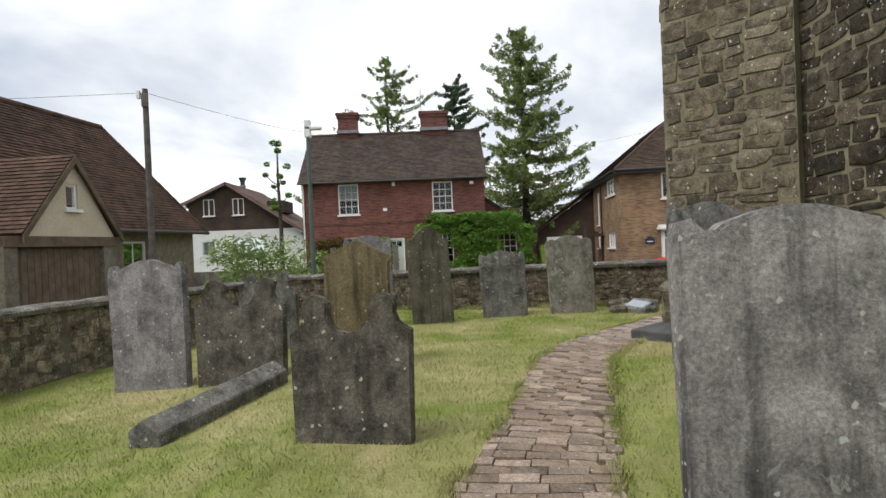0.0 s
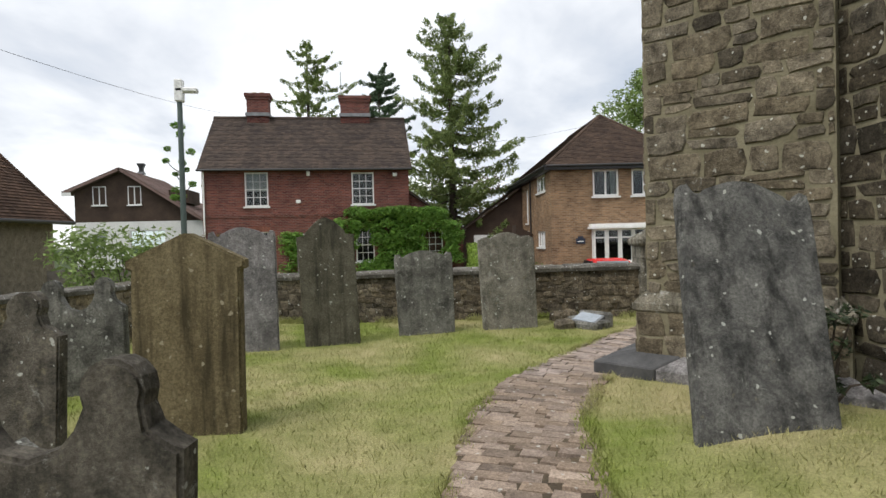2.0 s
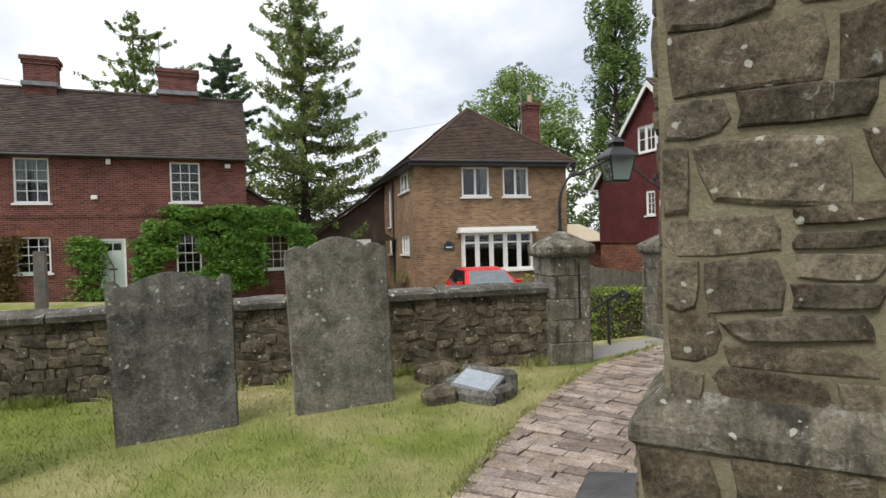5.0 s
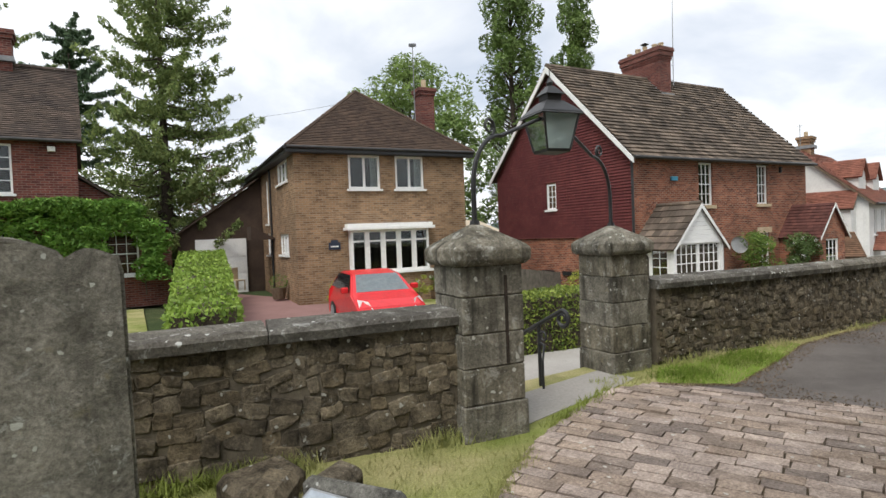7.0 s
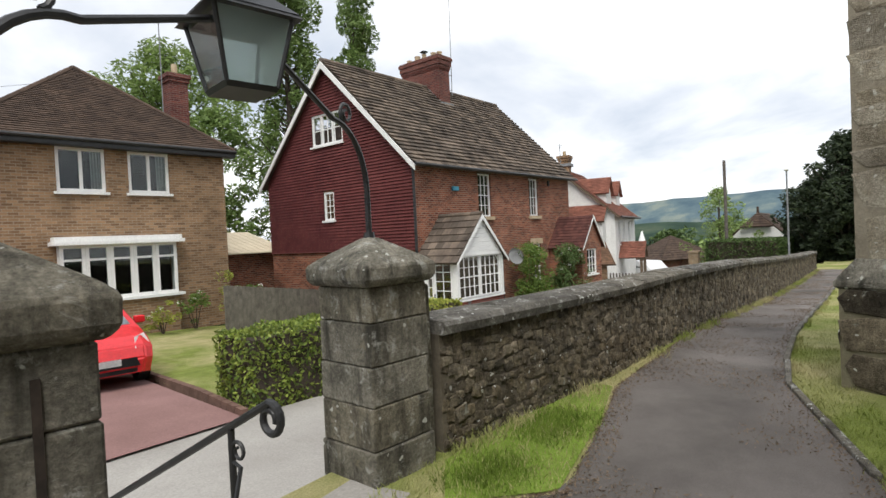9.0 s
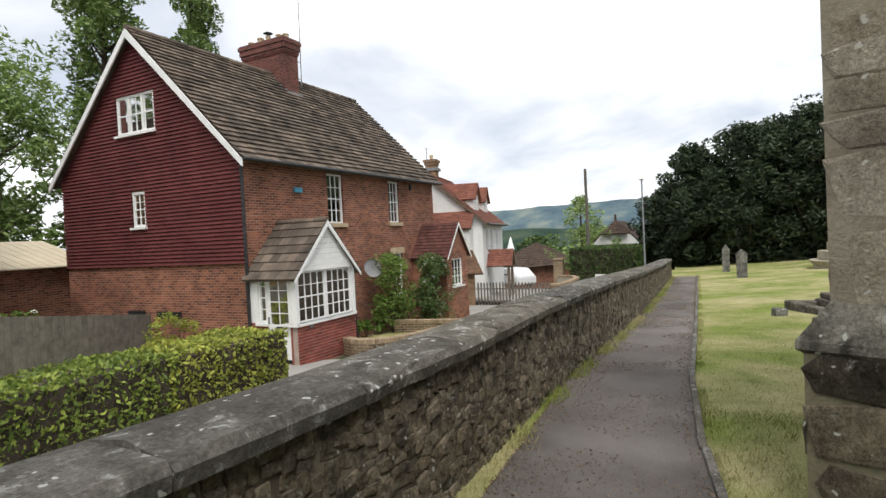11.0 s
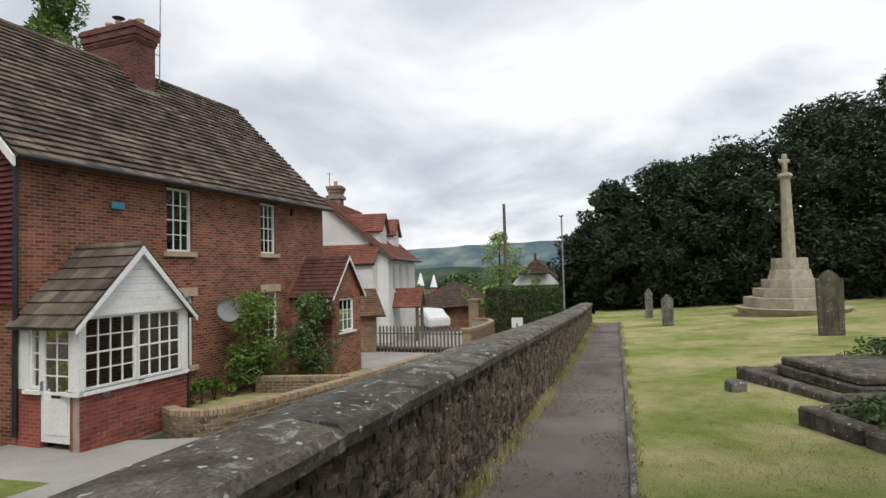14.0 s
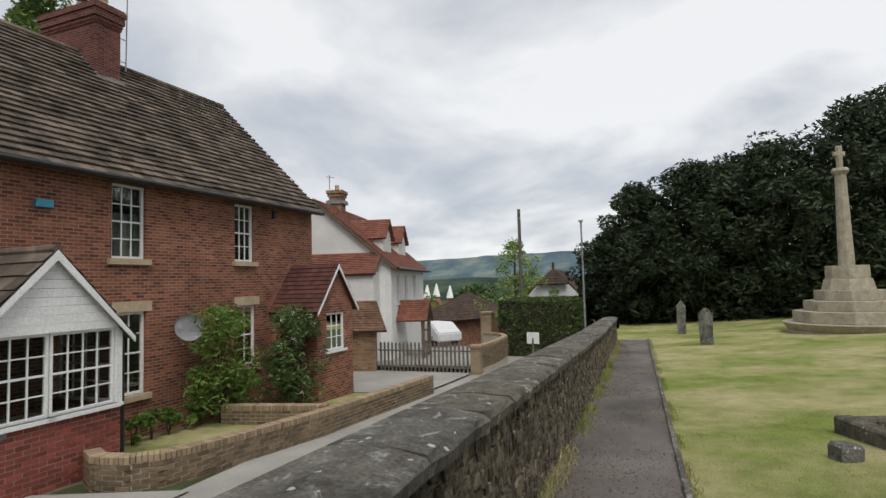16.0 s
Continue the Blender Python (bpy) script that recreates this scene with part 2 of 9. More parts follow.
M_CURTAIN = surface("curtain_cloth", (0.45, 0.45, 0.43), (0.62, 0.62, 0.60), 6, 40, 0.95, 0.2, 0.01)
M_LEAD = surface("lead_flashing", (0.16, 0.17, 0.18), (0.28, 0.29, 0.30), 4, 30, 0.7, 0.3, 0.005)
M_TIMBER = surface("grey_timber", (0.11, 0.10, 0.085), (0.21, 0.19, 0.165), 5, 50, 0.9, 0.4, 0.005)
M_BROWNWOOD = surface("brown_timber", (0.10, 0.075, 0.05), (0.18, 0.135, 0.095), 4, 40, 0.85, 0.4, 0.005)
M_BRICK_COT = brickwork("brick_deep_red", (0.095, 0.028, 0.025), (0.20, 0.064, 0.048), (0.20, 0.14, 0.12))
M_BRICK_BROWN = brickwork("brick_buff_brown", (0.165, 0.098, 0.055), (0.33, 0.205, 0.115), (0.30, 0.24, 0.175))
M_BRICK_RED = brickwork("brick_orange_red", (0.125, 0.040, 0.028), (0.33, 0.118, 0.066), (0.30, 0.225, 0.17))
M_BRICK_YELLOW = brickwork("brick_yellow_stock", (0.28, 0.20, 0.12), (0.36, 0.27, 0.17), (0.34, 0.29, 0.22))
M_TILE_COT = surface("clay_tile_dark", (0.050, 0.040, 0.036), (0.095, 0.072, 0.058), 1.2, 25, 0.9, 0.4, 0.01, island=0.3)
M_TILE_BARN = surface("clay_tile_brown", (0.060, 0.038, 0.028), (0.110, 0.068, 0.048), 1.2, 25, 0.9, 0.4, 0.01, island=0.3)
M_TILE_BR = surface("clay_tile_umber", (0.052, 0.036, 0.028), (0.090, 0.062, 0.046), 1.2, 25, 0.9, 0.4, 0.01, island=0.25)
M_TILE_CONC = surface("concrete_tile_mossy", (0.062, 0.050, 0.041), (0.165, 0.132, 0.105), 1.4, 20, 0.95, 0.6, 0.015, island=0.45)
M_TILE_HUNG = surface("red_hung_tile", (0.095, 0.024, 0.025), (0.145, 0.040, 0.038), 1.0, 20, 0.75, 0.2, 0.005, island=0.12)
M_TILE_ORANGE = surface("orange_clay_tile", (0.165, 0.068, 0.048), (0.245, 0.102, 0.072), 1.0, 20, 0.9, 0.3, 0.01, island=0.25)
M_CLAYPOT = surface("buff_clay", (0.40, 0.31, 0.20), (0.52, 0.42, 0.29), 4, 30, 0.9, 0.3, 0.005)
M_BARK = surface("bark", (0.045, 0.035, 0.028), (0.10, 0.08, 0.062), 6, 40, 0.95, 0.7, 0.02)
M_POLE = surface("weathered_pole", (0.085, 0.075, 0.065), (0.16, 0.145, 0.13), 5, 50, 0.9, 0.4, 0.005)
M_WALLSTONE = lichen_stone("rubble_stone", (0.042, 0.037, 0.030), (0.225, 0.195, 0.150), (0.44, 0.44, 0.40), amount=0.58, ochre=0.60, scale=7.0, vary=0.45, island=0.45)
M_MORTAR = surface("old_mortar", (0.070, 0.060, 0.045), (0.165, 0.142, 0.105), 3, 45, 0.95, 0.6, 0.015)
M_COPING = lichen_stone("coping_stone", (0.075, 0.070, 0.062), (0.20, 0.19, 0.17), (0.58, 0.59, 0.56), amount=0.61, ochre=0.68, scale=4.0, vary=0.2)
M_PIERSTONE = lichen_stone("pier_stone", (0.10, 0.095, 0.078), (0.31, 0.29, 0.24), (0.56, 0.56, 0.51), amount=0.62, ochre=0.60, scale=4.0, vary=0.15, streaks=0.85)
M_CHURCHSTONE = lichen_stone("church_ragstone", (0.055, 0.048, 0.038), (0.23, 0.205, 0.165), (0.55, 0.55, 0.49), amount=0.57, ochre=0.60, scale=6.0, vary=0.6, island=0.6)
M_CHURCHMORTAR = surface("church_mortar", (0.14, 0.125, 0.080), (0.26, 0.235, 0.160), 3, 45, 0.95, 0.6, 0.015)
M_G_GREY = lichen_stone("headstone_grey", (0.070, 0.069, 0.062), (0.25, 0.245, 0.22), (0.50, 0.51, 0.47), amount=0.60, ochre=0.66, streaks=0.5)
M_G_DARK = lichen_stone("headstone_dark", (0.045, 0.042, 0.035), (0.19, 0.17, 0.14), (0.50, 0.50, 0.46), amount=0.57, ochre=0.60, streaks=0.5)
M_G_PALE = lichen_stone("headstone_pale", (0.130, 0.125, 0.125), (0.34, 0.325, 0.325), (0.56, 0.57, 0.54), amount=0.58, ochre=0.70, streaks=0.4)
M_G_MID = lichen_stone("headstone_brown_grey", (0.105, 0.100, 0.082), (0.33, 0.31, 0.265), (0.52, 0.53, 0.48), amount=0.60, ochre=0.60, streaks=0.4)
M_G_SLATE = lichen_stone("headstone_slate_grey", (0.055, 0.056, 0.055), (0.205, 0.203, 0.190), (0.50, 0.51, 0.47), amount=0.57, ochre=0.64, streaks=0.8)
M_G_NEAR = lichen_stone("headstone_near", (0.16, 0.155, 0.148), (0.44, 0.425, 0.41), (0.58, 0.59, 0.56), amount=0.60, ochre=0.68, streaks=0.85, scale=3.0)
M_ASHLAR = lichen_stone("church_ashlar", (0.20, 0.175, 0.135), (0.42, 0.385, 0.315), (0.55, 0.53, 0.47), amount=0.58, ochre=0.58, scale=3.0, vary=0.2, island=0.2)
M_G_YELLOW = lichen_stone("headstone_sandstone", (0.130, 0.105, 0.058), (0.22, 0.180, 0.105), (0.35, 0.31, 0.22), amount=0.50, ochre=0.60, streaks=0.85)
M_G_GREEN = lichen_stone("headstone_algae", (0.085, 0.080, 0.058), (0.16, 0.15, 0.115), (0.42, 0.43, 0.38), amount=0.52, ochre=0.66, streaks=0.8)
M_MEMORIAL = lichen_stone("memorial_limestone", (0.30, 0.265, 0.20), (0.44, 0.40, 0.32), (0.55, 0.53, 0.46), amount=0.52, ochre=0.62)
M_ASPHALT = surface("path_asphalt", (0.100, 0.090, 0.082), (0.215, 0.194, 0.180), 0.9, 110, 0.92, 1.0, 0.012)
M_ROAD = surface("road_concrete", (0.26, 0.245, 0.225), (0.36, 0.345, 0.32), 0.6, 40, 0.92, 0.3, 0.006)
M_DRIVE = surface("red_block_drive", (0.20, 0.115, 0.105), (0.27, 0.16, 0.15), 0.8, 35, 0.9, 0.3, 0.006)
M_PAVER = lichen_stone("brick_paver", (0.185, 0.152, 0.136), (0.345, 0.290, 0.262), (0.46, 0.44, 0.40), amount=0.50, ochre=0.68, scale=4.0, vary=0.35, island=0.35, strength=0.4)
M_DRIVE_EDGE = surface("worn_brick_edging", (0.11, 0.065, 0.052), (0.19, 0.115, 0.09), 4, 40, 0.9, 0.4, 0.006)
M_SOIL = surface("soil", (0.05, 0.04, 0.028), (0.11, 0.085, 0.055), 4, 40, 0.95, 0.6, 0.02)


def grass_mat(name, lush, dry, worn=0.56):
    m, nt, b = node_mat(name)
    tc = nt.nodes.new("ShaderNodeTexCoord")
    v = tc.outputs["Object"]
    big = noise_tex(nt, v, 0.55, 5.0, 0.6, 0.4)
    mid = noise_tex(nt, v, 3.0, 5.0, 0.65)
    fine = noise_tex(nt, v, 70.0, 4.0, 0.7)
    col = ramp(nt, mid, [(0.3, tuple(c * 0.75 for c in lush)), (0.7, tuple(c * 1.2 for c in lush))])
    fac = ramp(nt, big, [(worn - 0.12, (0.1, 0.1, 0.1)), (worn + 0.1, (0.95, 0.95, 0.95))])
    fac2 = mixc(nt, 1.0, fac, ramp(nt, mid, [(0.25, (0.4, 0.4, 0.4)), (0.7, (1, 1, 1))]), "MULTIPLY")
    col = mixc(nt, fac2, col, dry)
    col = mixc(nt, 0.85, col, ramp(nt, fine, [(0.25, (0.55, 0.55, 0.55)), (0.75, (1.35, 1.35, 1.35))]), "MULTIPLY")
    nt.links.new(col, b.inputs["Base Color"])
    b.inputs["Roughness"].default_value = 0.95
    b.inputs["Specular IOR Level"].default_value = 0.1
    bump(nt, b, fine, 0.8, 0.02)
    return m


M_GRASS = grass_mat("mown_grass", (0.170, 0.220, 0.045), (0.47, 0.40, 0.23), 0.52)
M_FIELD = grass_mat("field_grass", (0.045, 0.068, 0.028), (0.12, 0.12, 0.06), 0.62)
M_L_HEDGE = leaf_mat("hedge_leaf", (0.076, 0.145, 0.031), (0.204, 0.289, 0.060))
M_L_HEDGE_L = leaf_mat("fresh_hedge_leaf", (0.13, 0.22, 0.035), (0.30, 0.42, 0.075))
M_L_HEDGE_D = leaf_mat("dark_hedge_leaf", (0.040, 0.075, 0.020), (0.105, 0.160, 0.045))
M_L_HEDGE_M = leaf_mat("privet_leaf", (0.085, 0.140, 0.028), (0.30, 0.36, 0.070))
M_L_HEDGE_Y = leaf_mat("golden_hedge_leaf", (0.17, 0.22, 0.036), (0.44, 0.45, 0.09))
M_L_VINE = leaf_mat("climber_leaf", (0.093, 0.204, 0.034), (0.204, 0.357, 0.068))
M_L_YEW = leaf_mat("yew_needles", (0.018, 0.030, 0.015), (0.048, 0.068, 0.030), 0.1, 0.6)
M_L_LARCH = leaf_mat("larch_needles", (0.12, 0.18, 0.055), (0.27, 0.33, 0.11), 0.25, 0.6)
M_L_PINE = leaf_mat("pine_needles", (0.051, 0.093, 0.051), (0.111, 0.170, 0.085), 0.15, 0.6)
M_L_POPLAR = leaf_mat("poplar_leaf", (0.111, 0.178, 0.051), (0.221, 0.306, 0.093), 0.25, 0.6)
M_L_BIRCH = leaf_mat("birch_leaf", (0.145, 0.221, 0.060), (0.289, 0.383, 0.128), 0.3, 0.6)
M_L_DARK = leaf_mat("wood_leaf", (0.060, 0.102, 0.034), (0.145, 0.212, 0.068), 0.2, 0.5)
M_L_IVY = leaf_mat("ivy_leaf", (0.035, 0.070, 0.022), (0.085, 0.135, 0.045), 0.1, 2.0)
M_GROOVE = surface("dark_groove_iron", (0.018, 0.015, 0.013), (0.05, 0.038, 0.03), 8, 60, 0.9, 0.4, 0.003)
M_FLOWER = surface("white_petals", (0.7, 0.68, 0.64), (0.85, 0.83, 0.8), 5, 30, 0.8, 0.0)


# ---- building helpers ----
def part(name, bm, material, parent, label=""):
    """Links a bmesh as one mesh object under a thing or a part."""
    me = bpy.data.meshes.new(name)
    bm.to_mesh(me)
    bm.free()
    me.materials.append(material)
    ob = new(name, me)
    ob.parent = parent
    if label:
        ob["label"] = label
    return ob


def thing(name, label, category, m=None, group="", kind=""):
    ob = new(name)
    ob.empty_display_size = 0.1
    if m is not None:
        ob.matrix_basis = m
    return tagged(ob, label, category, group, kind)


def solid(name, bm, material, label, category, m=None, group="", kind=""):
    """A thing that is one mesh."""
    ob = part(name, bm, material, None)
    if m is not None:
        ob.matrix_basis = m
    return tagged(ob, label, category, group, kind)


BOX_F = ((0, 2, 3, 1), (4, 5, 7, 6), (0, 1, 5, 4), (2, 6, 7, 3), (0, 4, 6, 2), (1, 3, 7, 5))


def box(bm, x0, x1, y0, y1, z0, z1, m=None):
    vs = [Vector((x, y, z)) for x in (x0, x1) for y in (y0, y1) for z in (z0, z1)]
    if m is not None:
        vs = [m @ v for v in vs]
    vs = [bm.verts.new(v) for v in vs]
    for f in BOX_F:
        bm.faces.new([vs[i] for i in f])
    return vs


def boxes(*args, bevel=0.0):
    bm = bmesh.new()
    for a in args:
        box(bm, *a)
    if bevel:
        bmesh.ops.bevel(bm, geom=bm.edges[:], offset=bevel, segments=1, affect="EDGES")
    return bm


def prism(bm, outline, y0, y1, m=None):
    """An x-z outline (counter-clockwise seen from -y) pushed from y0 to y1."""
    m = m or Matrix()
    a = [bm.verts.new(m @ Vector((x, y0, z))) for x, z in outline]
    b = [bm.verts.new(m @ Vector((x, y1, z))) for x, z in outline]
    bm.faces.new(a)
    bm.faces.new(b[::-1])
    n = len(a)
    for i in range(n):
        bm.faces.new((a[i], b[i], b[(i + 1) % n], a[(i + 1) % n]))


def flat(bm, outline, z0, z1):
    """An x-y outline pushed from z0 to z1."""
    a = [bm.verts.new((x, y, z0)) for x, y in outline]
    b = [bm.verts.new((x, y, z1)) for x, y in outline]
    bm.faces.new(a[::-1])
    bm.faces.new(b)
    n = len(a)
    for i in range(n):
        bm.faces.new((a[i], a[(i + 1) % n], b[(i + 1) % n], b[i]))


def tube(bm, pts, r0, r1=None, sides=8):
    r1 = r0 if r1 is None else r1
    pts = [Vector(p) for p in pts]
    rings = []
    n = len(pts)
    for i, p in enumerate(pts):
        d = (pts[min(i + 1, n - 1)] - pts[max(i - 1, 0)]).normalized()
        u = d.orthogonal().normalized() if i == 0 else (u - d * u.dot(d)).normalized()
        w = d.cross(u)
        r = r0 + (r1 - r0) * i / max(1, n - 1)
        rings.append([bm.verts.new(p + (u * math.cos(a) + w * math.sin(a)) * r) for a in (2 * math.pi * k / sides for k in range(sides))])
    for a, b in zip(rings, rings[1:]):
        for k in range(sides):
            bm.faces.new((a[k], a[(k + 1) % sides], b[(k + 1) % sides], b[k]))
    bm.faces.new(rings[0][::-1])
    bm.faces.new(rings[-1])


def wall_cells(bm, u0, u1, z0, z1, openings, th, m=None):
    """An upright wall in x-z from y=0 to y=th, with rectangular openings (x0, x1, z0, z1) through it."""
    xs = sorted({u0, u1, *(o[0] for o in openings), *(o[1] for o in openings)})
    zs = sorted({z0, z1, *(o[2] for o in openings), *(o[3] for o in openings)})
    for za, zb in zip(zs, zs[1:]):
        for xa, xb in zip(xs, xs[1:]):
            cx, cz = (xa + xb) / 2, (za + zb) / 2
            if not any(o[0] < cx < o[1] and o[2] < cz < o[3] for o in openings):
                box(bm, xa, xb, 0, th, za, zb, m)
    bmesh.ops.remove_doubles(bm, verts=bm.verts[:], dist=0.0005)


def lerp(a, b, t):
    return a + (b - a) * t


def table(keys, x):
    """Straight-line reading of a table of (x, value)."""
    if x <= keys[0][0]:
        return keys[0][1]
    for (xa, a), (xb, b) in zip(keys, keys[1:]):
        if x <= xb:
            return lerp(a, b, (x - xa) / (xb - xa))
    return keys[-1][1]


def along(line, s):
    """Point and unit direction at length s along a plan polyline."""
    for (xa, ya), (xb, yb) in zip(line, line[1:]):
        d = math.hypot(xb - xa, yb - ya)
        if s <= d or (xb, yb) == line[-1]:
            return xa + (xb - xa) * s / d, ya + (yb - ya) * s / d, (xb - xa) / d, (yb - ya) / d
        s -= d


def length(line):
    return sum(math.hypot(b[0] - a[0], b[1] - a[1]) for a, b in zip(line, line[1:]))


def window(house, w, h, cols, rows, m, sill=True, bar=0.022, edge=0.06, curtain="", casements=0, label="white painted window frame"):
    """A window whose lower left outer corner is the origin of m; x along the wall, y into the house. Its frame, pane, sill, curtain."""
    bm = bmesh.new()
    box(bm, 0, edge, 0.04, 0.11, 0, h)
    box(bm, w - edge, w, 0.04, 0.11, 0, h)
    box(bm, edge, w - edge, 0.04, 0.11, 0, edge)
    box(bm, edge, w - edge, 0.04, 0.11, h - edge, h)
    for k in range(1, casements):
        x = w * k / casements
        box(bm, x - 0.04, x + 0.04, 0.043, 0.107, edge, h - edge)
    iw, ih = w - 2 * edge, h - 2 * edge
    for i in range(1, cols):
        x = edge + iw * i / cols
        box(bm, x - bar / 2, x + bar / 2, 0.055, 0.095, edge, h - edge)
    for j in range(1, rows):
        z = edge + ih * j / rows
        b = bar * (1.7 if rows % 2 == 0 and j == rows // 2 else 1)
        box(bm, edge, w - edge, 0.058, 0.092, z - b / 2, z + b / 2)
    fr = part("window", bm, M_WHITE, house, label)
    fr.matrix_basis = m
    bm = bmesh.new()
    box(bm, edge, w - edge, 0.072, 0.078, edge, h - edge)
    pane = part("pane", bm, M_GLASS, fr)
    pane.visible_shadow = False
    if sill:
        bm = bmesh.new()
        box(bm, -0.07, w + 0.07, -0.07, 0.12, -0.07, 0.0)
        part("sill", bm, M_WHITE, fr)
    if curtain:
        bm = bmesh.new()
        for a, b in (dict(both=((0.0, 0.22), (0.78, 1.0)), right=((0.72, 1.0),), blind=((0.0, 1.0),), low=((0.0, 1.0),))[curtain]):
            n = max(3, int((b - a) * w / 0.035))
            zb = 0.0 if curtain != "blind" else h * 0.45
            zt = h if curtain != "low" else h * 0.62
            prev = None
            for i in range(n + 1):
                x = lerp(a * w, b * w, i / n)
                y = 0.16 + (0.02 if i % 2 else 0.0)
                pair = (bm.verts.new((x, y, zb)), bm.verts.new((x, y, zt)))
                if prev:
                    bm.faces.new((prev[0], pair[0], pair[1], prev[1]))
                prev = pair
        bmesh.ops.solidify(bm, geom=bm.faces[:], thickness=0.004)
        part("curtain", bm, M_CURTAIN, fr)
    return fr


def tiled_slope(house, corners, material, course=0.10, tile=0.17, thick=0.018, name="roof", label="", seed=1, jitter=0.006):
    """Overlapping tiles on a sloping face. corners: lower left, lower right, upper right, upper left, seen from outside.
    Every course is its own row of tiles, each tile an island."""
    a, b, c, d = (Vector(p) for p in corners)
    rnd = random.Random(seed)
    up = ((d + c) / 2 - (a + b) / 2)
    n = max(2, int(up.length / course))
    normal = ((b - a).cross(up)).normalized()
    verts, faces = [], []
    for j in range(n):
        t0, t1 = j / n, min(1.0, (j + 1.25) / n)
        l0, r0 = a.lerp(d, t0), b.lerp(c, t0)
        l1, r1 = a.lerp(d, t1), b.lerp(c, t1)
        w = (r0 - l0).length
        if w < 0.05:
            continue
        k = max(1, round(w / tile))
        edges = [0.0] + [(i + (0.5 if j % 2 else 0.0)) / k for i in range(k + 1) if 0 < (i + (0.5 if j % 2 else 0.0)) / k < 1] + [1.0]
        for ea, eb in zip(edges, edges[1:]):
            g = 0.004 / w
            s = normal * rnd.uniform(-jitter, jitter)
            p0, p1 = l0.lerp(r0, ea + g) + s, l0.lerp(r0, eb - g) + s
            q0, q1 = l1.lerp(r1, ea + g), l1.lerp(r1, eb - g)
            base = len(verts)
            verts += [p0 + normal * thick * 2, p1 + normal * thick * 2, q1 + normal * thick * 0.4, q0 + normal * thick * 0.4, p0 + normal * thick * 0.4, p1 + normal * thick * 0.4]
            faces += [(base, base + 1, base + 2, base + 3), (base + 4, base + 5, base + 1, base)]
    me = bpy.data.meshes.new(name)
    me.from_pydata([tuple(v) for v in verts], [], faces)
    me.materials.append(material)
    ob = new(name, me)
    ob.parent = house
    ob["kind"] = "stuff"
    if label:
        ob["label"] = label
    return ob


def deck(house, corners, material, thick=0.06, name="roof_deck"):
    """The solid slab under a tiled slope."""
    a, b, c, d = (Vector(p) for p in corners)
    n = (b - a).cross((d + c) / 2 - (a + b) / 2).normalized()
    bm = bmesh.new()
    top = [bm.verts.new(p) for p in (a, b, c, d)]
    bot = [bm.verts.new(p - n * thick) for p in (a, b, c, d)]
    if (c - d).length < 1e-4:
        top[3], bot[3] = top[2], bot[2]
        loops = (0, 1, 2)
    else:
        loops = (0, 1, 2, 3)
    bm.faces.new([top[i] for i in loops])
    bm.faces.new([bot[i] for i in reversed(loops)])
    for i, j in zip(loops, loops[1:] + loops[:1]):
        bm.faces.new((top[i], bot[i], bot[j], top[j]))
    bmesh.ops.delete(bm, geom=[v for v in bm.verts if not v.link_faces], context="VERTS")
    return part(name, bm, material, house)


def ridge_tiles(house, p, q, material, r=0.09, step=0.33):
    p, q = Vector(p), Vector(q)
    n = max(1, int((q - p).length / step))
    bm = bmesh.new()
    for i in range(n):
        a, b = p.lerp(q, i / n), p.lerp(q, (i + 0.98) / n)
        tube(bm, [a, b], r, r * 1.06, 8)
    ob = part("ridge", bm, material, house)
    ob["kind"] = "stuff"
    return ob


# ---- leaves and trees ----
def leaf_cloud(verts, faces, centre, radii, count, size, rnd, droop=0.0, shell=0.55):
    """Small four-cornered leaves about a centre, thicker towards the outside."""
    cx, cy, cz = centre
    for _ in range(count):
        while True:
            x, y, z = rnd.uniform(-1, 1), rnd.uniform(-1, 1), rnd.uniform(-1, 1)
            q = x * x + y * y + z * z
            if 0.02 < q < 1:
                break
        q = math.sqrt(q)
        k = lerp(q, 1, shell) / q
        p = Vector((cx + x * k * radii[0], cy + y * k * radii[1], cz + z * k * radii[2]))
        s = size * rnd.uniform(0.6, 1.3)
        ax = Vector((rnd.gauss(0, 1), rnd.gauss(0, 1), rnd.gauss(0, 0.6) - droop)).normalized()
        bx = ax.cross(Vector((rnd.gauss(0, 1), rnd.gauss(0, 1), rnd.gauss(0, 1)))).normalized() * 0.32
        i = len(verts)
        verts += [tuple(p - ax * s), tuple(p + bx * s), tuple(p + ax * s), tuple(p - bx * s)]
        faces.append((i, i + 1, i + 2, i + 3))


def leaf_part(name, verts, faces, material, parent, label=""):
    me = bpy.data.meshes.new(name)
    me.from_pydata(verts, [], faces)
    me.materials.append(material)
    ob = new(name, me)
    ob.parent = parent
    if label:
        ob["label"] = label
    return ob


